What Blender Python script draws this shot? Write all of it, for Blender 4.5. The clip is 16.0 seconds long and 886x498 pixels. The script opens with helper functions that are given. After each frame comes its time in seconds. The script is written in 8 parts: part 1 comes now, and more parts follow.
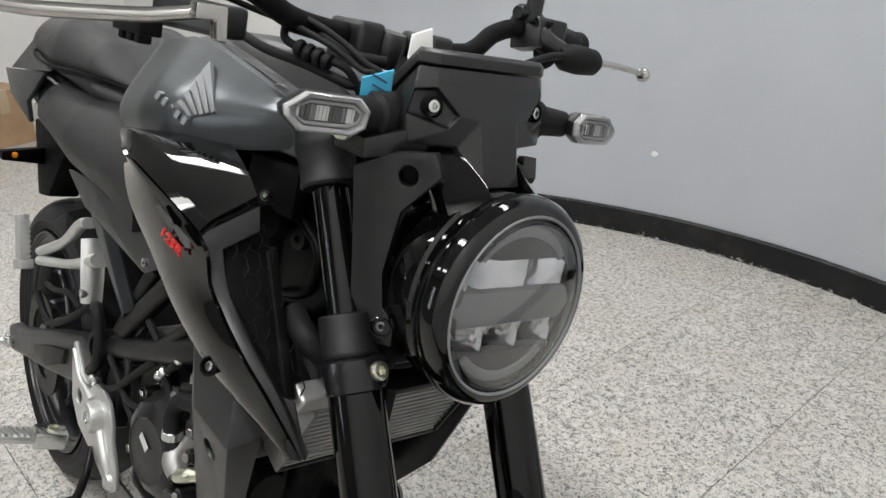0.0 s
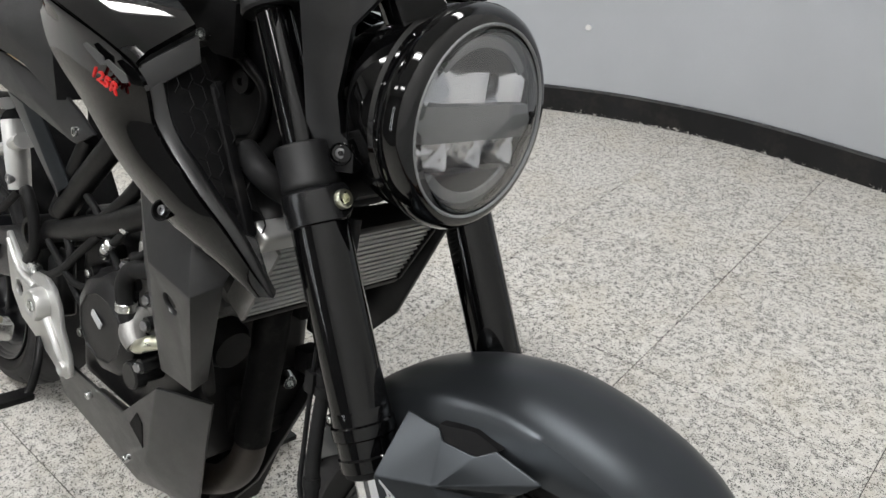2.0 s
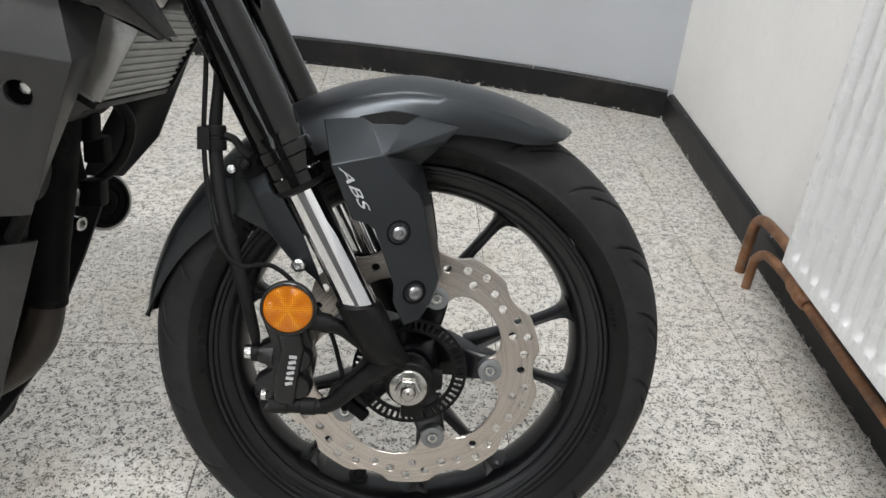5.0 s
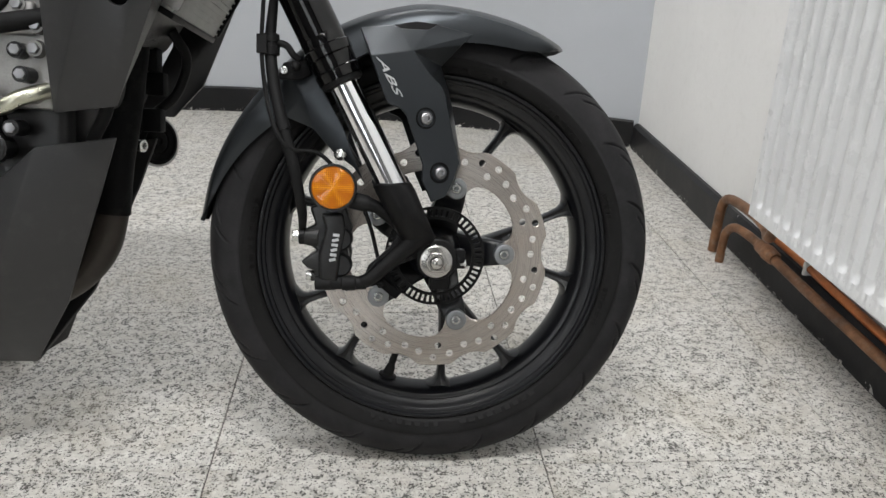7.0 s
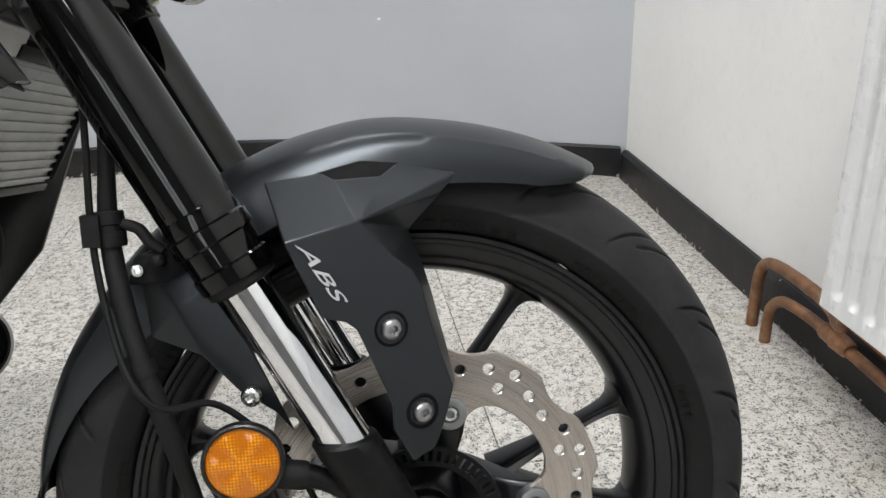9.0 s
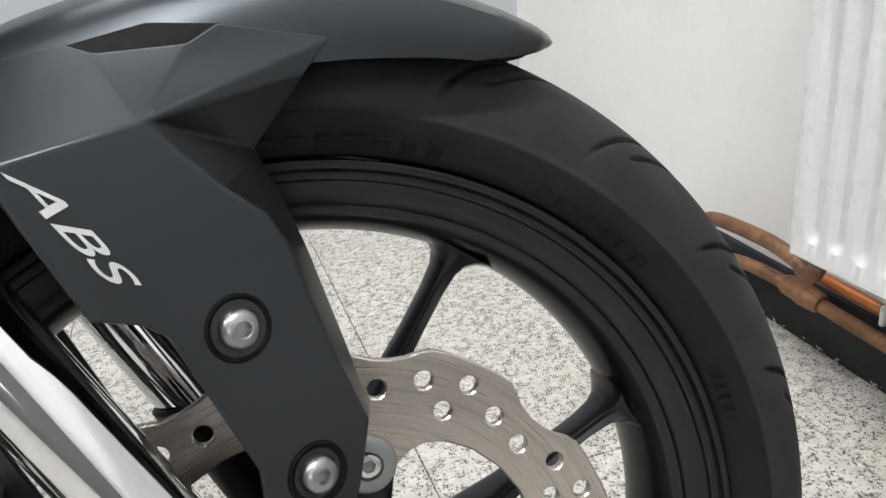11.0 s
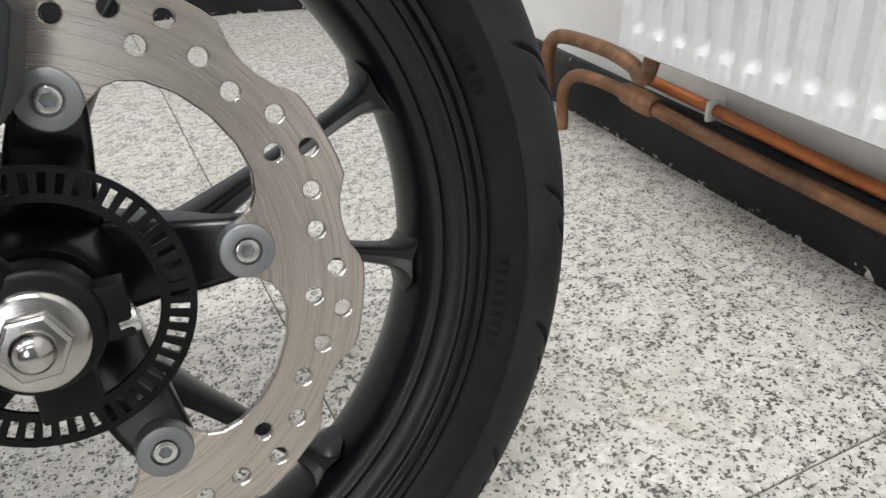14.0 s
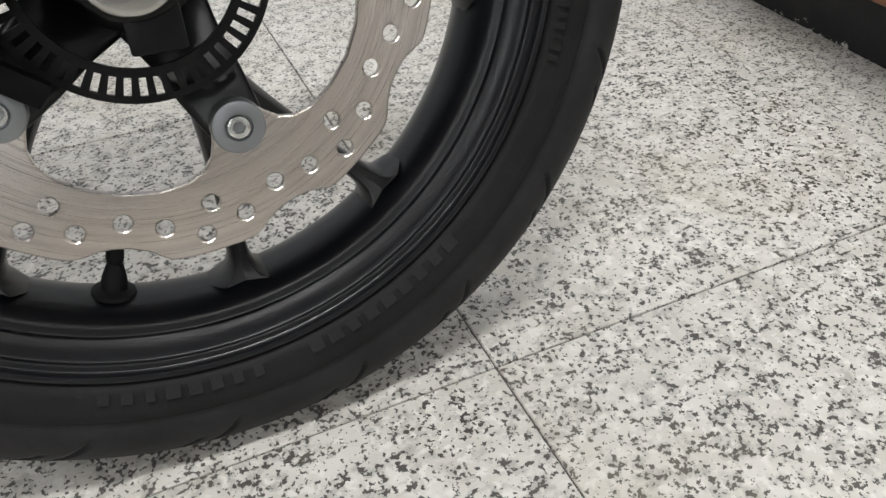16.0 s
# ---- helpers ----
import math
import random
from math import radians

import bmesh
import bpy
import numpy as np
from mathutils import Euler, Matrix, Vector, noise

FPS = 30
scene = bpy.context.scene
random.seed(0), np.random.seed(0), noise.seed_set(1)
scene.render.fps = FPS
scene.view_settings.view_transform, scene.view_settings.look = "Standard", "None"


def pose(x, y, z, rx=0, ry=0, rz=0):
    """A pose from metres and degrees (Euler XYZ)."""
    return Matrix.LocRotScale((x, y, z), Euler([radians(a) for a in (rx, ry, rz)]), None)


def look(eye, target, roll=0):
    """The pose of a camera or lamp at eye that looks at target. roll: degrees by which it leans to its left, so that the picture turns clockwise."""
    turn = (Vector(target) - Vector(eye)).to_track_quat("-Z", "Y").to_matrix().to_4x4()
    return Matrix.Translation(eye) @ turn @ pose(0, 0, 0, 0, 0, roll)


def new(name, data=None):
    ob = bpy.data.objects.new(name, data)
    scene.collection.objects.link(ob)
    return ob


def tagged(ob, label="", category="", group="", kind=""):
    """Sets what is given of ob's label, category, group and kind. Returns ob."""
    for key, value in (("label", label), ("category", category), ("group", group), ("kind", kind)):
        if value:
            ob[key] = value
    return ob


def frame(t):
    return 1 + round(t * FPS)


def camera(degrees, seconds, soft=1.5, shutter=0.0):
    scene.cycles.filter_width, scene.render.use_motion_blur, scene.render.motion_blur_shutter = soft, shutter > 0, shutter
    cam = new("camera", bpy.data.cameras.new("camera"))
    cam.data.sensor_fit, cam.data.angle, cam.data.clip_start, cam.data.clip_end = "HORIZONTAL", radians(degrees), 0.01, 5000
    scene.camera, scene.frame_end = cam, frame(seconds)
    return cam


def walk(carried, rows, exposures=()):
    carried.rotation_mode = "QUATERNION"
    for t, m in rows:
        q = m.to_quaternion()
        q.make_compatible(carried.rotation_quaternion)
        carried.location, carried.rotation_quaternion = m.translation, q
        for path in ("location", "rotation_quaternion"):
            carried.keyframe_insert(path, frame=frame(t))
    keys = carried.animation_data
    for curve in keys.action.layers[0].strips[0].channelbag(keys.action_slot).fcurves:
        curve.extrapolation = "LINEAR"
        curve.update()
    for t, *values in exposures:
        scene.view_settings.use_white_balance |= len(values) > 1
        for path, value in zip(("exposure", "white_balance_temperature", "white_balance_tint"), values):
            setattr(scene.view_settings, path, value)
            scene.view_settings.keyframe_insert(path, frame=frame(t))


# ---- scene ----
cam = camera(59.1, 16.0)
PATH = [
    (0, (0.3024, -0.3341, 1.1352), (-1.078, 0.8748, 0.3396), -1.07),
    (0.5, (0.3055, -0.3381, 1.1144), (-1.0456, 0.8771, 0.279), -1.62),
    (1, (0.3025, -0.3476, 1.0924), (-1.0085, 0.8768, 0.2082), -2.05),
    (1.5, (0.2989, -0.3566, 1.0726), (-0.9646, 0.8753, 0.1313), -2.58),
    (2, (0.2937, -0.3647, 1.0532), (-0.904, 0.884, 0.0501), -2.89),
    (2.5, (0.2879, -0.3796, 1.0386), (-0.8258, 0.8942, -0.0277), -3.44),
    (3, (0.2676, -0.4023, 1.0198), (-0.7029, 0.9235, -0.1204), -3.33),
    (3.5, (0.2325, -0.4429, 1.0099), (-0.5528, 0.9408, -0.202), -2.46),
    (4, (0.1533, -0.4987, 0.9952), (-0.3487, 0.9506, -0.2884), 0.59),
    (4.5, (0.0701, -0.5977, 0.9688), (-0.0816, 0.975, -0.2575), 3.16),
    (5, (-0.0017, -0.7586, 0.8788), (0.075, 0.9659, -0.1312), 3.70),
    (5.2, (-0.0345, -0.8084, 0.8293), (0.0661, 0.9632, -0.0935), 3.42),
    (7.3, (-0.0611, -1.0015, 0.7095), (0.0822, 0.8381, -0.0622), 2.17),
    (7.5, (-0.0591, -0.9818, 0.7202), (0.0815, 0.853, -0.0631), 1.88),
    (8, (-0.0508, -0.8815, 0.7662), (0.0969, 0.9477, -0.0291), 0.71),
    (8.2, (-0.0396, -0.8161, 0.7843), (0.1134, 1.0104, -0.016), 0.18),
    (10.3, (-0.0399, -0.3314, 0.6596), (0.3803, 1.4693, -0.1025), -5.44),
    (10.5, (-0.0248, -0.3322, 0.6451), (0.4248, 1.4606, -0.1189), -5.42),
    (11, (-0.012, -0.3351, 0.6221), (0.4902, 1.4397, -0.151), -5.33),
    (11.5, (0.0013, -0.3379, 0.6125), (0.5461, 1.4173, -0.1765), -5.22),
    (12, (0.0162, -0.3513, 0.5887), (0.5978, 1.3779, -0.2306), -4.88),
    (12.5, (0.0346, -0.3654, 0.5641), (0.6483, 1.3362, -0.2892), -4.58),
    (13, (0.0447, -0.3752, 0.5402), (0.6862, 1.2927, -0.3579), -4.33),
    (13.5, (0.0528, -0.3862, 0.5202), (0.7108, 1.2454, -0.4311), -4.21),
    (14, (0.0521, -0.3965, 0.494), (0.7197, 1.1931, -0.5196), -3.97),
    (14.5, (0.0455, -0.4086, 0.4701), (0.711, 1.1361, -0.612), -3.59),
    (15, (0.0358, -0.4257, 0.4484), (0.6811, 1.077, -0.703), -3.27),
    (15.5, (0.0207, -0.4342, 0.4331), (0.6335, 1.0336, -0.7793), -3.01),
    (16, (-0.0032, -0.4377, 0.4173), (0.5602, 1.0082, -0.8444), -3.02),
]
walk(cam, [(t, look(eye, target, roll)) for t, eye, target, roll in PATH],
     exposures=[(0.0, 0.05), (2.0, 0.1), (3.5, 0.25), (5.0, 0.14), (7.5, 0.0), (8.2, 0.06), (10.5, 0.34), (12.5, 0.36), (14.0, 0.21), (14.5, 0.17), (16.0, 0.12)])

# ---------------------------------------------------------------- world and lamps
world = bpy.data.worlds.new("World")
scene.world = world
world.use_nodes = True
world.node_tree.nodes["Background"].inputs[0].default_value = (0.9, 0.95, 1.0, 1)
world.node_tree.nodes["Background"].inputs[1].default_value = 0.02


# ---------------------------------------------------------------- materials
def node(nt, kind, **values):
    nd = nt.nodes.new(kind)
    for key, value in values.items():
        nd.inputs[key].default_value = value
    return nd


def mix(nt, fac, a, b):
    nd = nt.nodes.new("ShaderNodeMix")
    nd.data_type = "RGBA"
    for sock, value in ((nd.inputs[0], fac), (nd.inputs[6], a), (nd.inputs[7], b)):
        if isinstance(value, bpy.types.NodeSocket):
            nt.links.new(value, sock)
        else:
            sock.default_value = value if sock.type == "VALUE" else (*value[:3], 1)
    return nd.outputs[2]


def step(nt, value, lo, hi, a=0.0, b=1.0):
    nd = nt.nodes.new("ShaderNodeMapRange")
    nt.links.new(value, nd.inputs[0])
    for k, v in zip((1, 2, 3, 4), (lo, hi, a, b)):
        nd.inputs[k].default_value = v
    return nd.outputs[0]


def noise_out(nt, coord, scale, detail=3.0, rough=0.55):
    nd = node(nt, "ShaderNodeTexNoise", Scale=scale, Detail=detail, Roughness=rough)
    nt.links.new(coord, nd.inputs["Vector"])
    return nd.outputs[0]


def blank(name):
    m = bpy.data.materials.new(name)
    m.use_nodes = True
    nt = m.node_tree
    return m, nt, nt.nodes["Principled BSDF"], nt.nodes.new("ShaderNodeTexCoord").outputs["Object"]


def surface(name, base, rough=0.5, metal=0.0, vary=0.12, grain=300.0, bump=0.05, blotch=9.0, coat=0.0, spec=0.5, dust=0.0, wear=0.05):
    """A plain surface with fine grain, large blotches, a little dust and relief."""
    m, nt, bsdf, obj = blank(name)
    fine, large = noise_out(nt, obj, grain, 4), noise_out(nt, obj, blotch, 4)
    dark = tuple(c * (1 - vary) for c in base)
    light = tuple(min(1, c * (1 + vary)) for c in base)
    col = mix(nt, step(nt, large, 0.3, 0.7), dark, light)
    col = mix(nt, step(nt, fine, 0.35, 0.65, 0, 0.5), col, tuple(c * (1 - 0.5 * vary) for c in base))
    if dust:
        col = mix(nt, step(nt, noise_out(nt, obj, 40, 6, 0.7), 0.52, 0.75, 0, dust), col, (0.35, 0.33, 0.30))
    nt.links.new(col, bsdf.inputs["Base Color"])
    nt.links.new(step(nt, noise_out(nt, obj, blotch * 3, 5, 0.65), 0.3, 0.7, max(0.02, rough - wear), min(1, rough + wear)), bsdf.inputs["Roughness"])
    bsdf.inputs["Metallic"].default_value = metal
    bsdf.inputs["Specular IOR Level"].default_value = spec
    bsdf.inputs["Coat Weight"].default_value = coat
    bsdf.inputs["Coat Roughness"].default_value = 0.03
    if bump:
        bp = node(nt, "ShaderNodeBump", Strength=bump, Distance=0.002)
        nt.links.new(fine, bp.inputs["Height"])
        nt.links.new(bp.outputs[0], bsdf.inputs["Normal"])
    return m


def terrazzo():
    """Pale granite-like tile: soft grey patches, small dark grains in clusters, faint warm stains."""
    m, nt, bsdf, obj = blank("terrazzo")
    info = nt.nodes.new("ShaderNodeObjectInfo")
    off = nt.nodes.new("ShaderNodeVectorMath")
    off.operation = "MULTIPLY_ADD"
    nt.links.new(info.outputs["Random"], off.inputs[0])
    off.inputs[1].default_value = (37.0, 91.0, 53.0)
    nt.links.new(obj, off.inputs[2])
    co = off.outputs[0]

    def wavy(scale, detail, rough, twist):
        nd = node(nt, "ShaderNodeTexNoise", Scale=scale, Detail=detail, Roughness=rough, Distortion=twist)
        nt.links.new(co, nd.inputs["Vector"])
        return nd.outputs[0]

    grey = wavy(88, 4, 0.6, 0.3)
    col = mix(nt, step(nt, wavy(26, 5, 0.6, 0.5), 0.38, 0.66), (0.575, 0.560, 0.525), (0.475, 0.455, 0.412))
    col = mix(nt, step(nt, grey, 0.47, 0.62, 0, 0.62), col, (0.270, 0.260, 0.242))
    col = mix(nt, step(nt, wavy(120, 3, 0.5, 0.4), 0.55, 0.64, 0, 0.7), col, (0.66, 0.645, 0.605))
    # small dark grains, thickest in the grey patches
    add = nt.nodes.new("ShaderNodeMath")
    add.operation = "ADD"
    nt.links.new(wavy(300, 2.5, 0.5, 0.1), add.inputs[0])
    nt.links.new(step(nt, grey, 0.36, 0.62, -0.055, 0.085), add.inputs[1])
    col = mix(nt, step(nt, add.outputs[0], 0.585, 0.622, 0, 0.95), col, (0.045, 0.042, 0.037))
    stain = noise_out(nt, obj, 3.6, 5, 0.6)
    col = mix(nt, step(nt, stain, 0.52, 0.76, 0, 0.32), col, (0.36, 0.30, 0.19))
    nt.links.new(col, bsdf.inputs["Base Color"])
    nt.links.new(step(nt, noise_out(nt, obj, 12, 5, 0.7), 0.3, 0.7, 0.32, 0.50), bsdf.inputs["Roughness"])
    bp = node(nt, "ShaderNodeBump", Strength=0.05, Distance=0.001)
    nt.links.new(add.outputs[0], bp.inputs["Height"])
    nt.links.new(bp.outputs[0], bsdf.inputs["Normal"])
    return m


def radius_y(nt, obj):
    """Distance from the object's y axis."""
    sep = nt.nodes.new("ShaderNodeSeparateXYZ")
    nt.links.new(obj, sep.inputs[0])
    xz = nt.nodes.new("ShaderNodeCombineXYZ")
    nt.links.new(sep.outputs[0], xz.inputs[0])
    nt.links.new(sep.outputs[2], xz.inputs[2])
    ln = nt.nodes.new("ShaderNodeVectorMath")
    ln.operation = "LENGTH"
    nt.links.new(xz.outputs[0], ln.inputs[0])
    return ln.outputs["Value"]


def tyre_rubber():
    """Dark side wall, dusty grey tread."""
    m, nt, bsdf, obj = blank("tyre_rubber")
    r = radius_y(nt, obj)
    wall = mix(nt, step(nt, noise_out(nt, obj, 18, 5, 0.65), 0.3, 0.7), (0.0075, 0.0073, 0.0073), (0.0125, 0.0122, 0.0124))
    tread = mix(nt, step(nt, noise_out(nt, obj, 26, 6, 0.7), 0.3, 0.7), (0.015, 0.0148, 0.0156), (0.027, 0.0265, 0.0278))
    col = mix(nt, step(nt, r, 0.2563, 0.2572), wall, tread)
    col = mix(nt, step(nt, noise_out(nt, obj, 300, 4, 0.7), 0.62, 0.70, 0, 0.2), col, (0.07, 0.067, 0.064))
    nt.links.new(col, bsdf.inputs["Base Color"])
    bsdf.inputs["Roughness"].default_value = 0.55
    bsdf.inputs["Specular IOR Level"].default_value = 0.12
    bp = node(nt, "ShaderNodeBump", Strength=0.15, Distance=0.001)
    nt.links.new(noise_out(nt, obj, 700, 4), bp.inputs["Height"])
    nt.links.new(bp.outputs[0], bsdf.inputs["Normal"])
    return m


def amber_lens():
    """Deep orange moulded reflector: six wedges of fine cells."""
    m, nt, bsdf, obj = blank("amber_reflector")
    vor = node(nt, "ShaderNodeTexVoronoi", Scale=420.0, Randomness=0.1)
    nt.links.new(obj, vor.inputs["Vector"])
    col = mix(nt, step(nt, vor.outputs["Distance"], 0.1, 0.55), (0.78, 0.31, 0.0015), (0.42, 0.115, 0.0004))
    nt.links.new(col, bsdf.inputs["Base Color"])
    bsdf.inputs["Roughness"].default_value = 0.4
    bsdf.inputs["Specular IOR Level"].default_value = 0.1
    bsdf.inputs["Coat Weight"].default_value = 0.9
    bsdf.inputs["Coat Roughness"].default_value = 0.03
    bp = node(nt, "ShaderNodeBump", Strength=0.6, Distance=0.001)
    nt.links.new(vor.outputs["Distance"], bp.inputs["Height"])
    nt.links.new(bp.outputs[0], bsdf.inputs["Normal"])
    return m


def skirting_paint():
    """Black gloss paint, chipped along its lower and upper edges."""
    m, nt, bsdf, obj = blank("black_skirting_paint")
    sep = nt.nodes.new("ShaderNodeSeparateXYZ")
    nt.links.new(obj, sep.inputs[0])
    z = sep.outputs[2]
    col = mix(nt, step(nt, noise_out(nt, obj, 5, 5), 0.3, 0.7), (0.008, 0.008, 0.0088), (0.015, 0.015, 0.016))
    col = mix(nt, step(nt, noise_out(nt, obj, 9, 6, 0.7), 0.5, 0.8, 0, 0.18), col, (0.16, 0.14, 0.12))
    edge = nt.nodes.new("ShaderNodeMath")
    edge.operation = "ADD"
    nt.links.new(step(nt, z, 0.006, 0.034, 0.17, -0.05), edge.inputs[0])
    nt.links.new(noise_out(nt, obj, 48, 7, 0.75), edge.inputs[1])
    col = mix(nt, step(nt, edge.outputs[0], 0.730, 0.748, 0, 0.9), col, (0.62, 0.60, 0.57))
    top = nt.nodes.new("ShaderNodeMath")
    top.operation = "ADD"
    nt.links.new(step(nt, z, 0.070, 0.095, -0.05, 0.10), top.inputs[0])
    nt.links.new(noise_out(nt, obj, 55, 6, 0.7), top.inputs[1])
    col = mix(nt, step(nt, top.outputs[0], 0.722, 0.742, 0, 0.8), col, (0.60, 0.59, 0.57))
    nt.links.new(col, bsdf.inputs["Base Color"])
    bsdf.inputs["Roughness"].default_value = 0.42
    bsdf.inputs["Specular IOR Level"].default_value = 0.25
    bp = node(nt, "ShaderNodeBump", Strength=0.2, Distance=0.002)
    nt.links.new(noise_out(nt, obj, 60, 5, 0.7), bp.inputs["Height"])
    nt.links.new(bp.outputs[0], bsdf.inputs["Normal"])
    return m


def brushed(name, base, rough):
    """Turned steel: fine rings round the y axis, with the sheen that they give."""
    m, nt, bsdf, obj = blank(name)
    r = radius_y(nt, obj)
    ring = node(nt, "ShaderNodeTexNoise", Scale=1500.0, Detail=4.0)
    ring.noise_dimensions = "1D"
    nt.links.new(r, ring.inputs["W"])
    blot = noise_out(nt, obj, 25, 5)
    col = mix(nt, step(nt, ring.outputs[0], 0.3, 0.7), tuple(c * 0.96 for c in base), base)
    band = node(nt, "ShaderNodeTexNoise", Scale=190.0, Detail=3.0)
    band.noise_dimensions = "1D"
    nt.links.new(r, band.inputs["W"])
    col = mix(nt, step(nt, band.outputs[0], 0.46, 0.62, 0, 0.6), col, tuple(c * 0.80 for c in base))
    col = mix(nt, step(nt, blot, 0.4, 0.7, 0, 0.3), col, (base[0] * 0.92, base[1] * 0.80, base[2] * 0.72))
    nt.links.new(col, bsdf.inputs["Base Color"])
    nt.links.new(step(nt, ring.outputs[0], 0.3, 0.7, rough - 0.01, rough + 0.01), bsdf.inputs["Roughness"])
    bsdf.inputs["Metallic"].default_value = 1.0
    bsdf.inputs["Anisotropic"].default_value = 0.75
    tan = nt.nodes.new("ShaderNodeTangent")
    tan.direction_type, tan.axis = "RADIAL", "Y"
    nt.links.new(tan.outputs[0], bsdf.inputs["Tangent"])
    bp = node(nt, "ShaderNodeBump", Strength=0.004, Distance=0.001)
    nt.links.new(ring.outputs[0], bp.inputs["Height"])
    nt.links.new(bp.outputs[0], bsdf.inputs["Normal"])
    return m


def glass(name, tint=(1, 1, 1), rough=0.0, ior=1.45):
    m, nt, bsdf, obj = blank(name)
    bsdf.inputs["Base Color"].default_value = (*tint, 1)
    bsdf.inputs["Transmission Weight"].default_value = 1.0
    bsdf.inputs["IOR"].default_value = ior
    nt.links.new(step(nt, noise_out(nt, obj, 30, 4), 0.4, 0.8, rough, rough + 0.03), bsdf.inputs["Roughness"])
    return m


def glow(name, colour, power):
    m, nt, bsdf, obj = blank(name)
    bsdf.inputs["Base Color"].default_value = (0.8, 0.8, 0.8, 1)
    bsdf.inputs["Emission Color"].default_value = (*colour, 1)
    bsdf.inputs["Emission Strength"].default_value = power
    return m


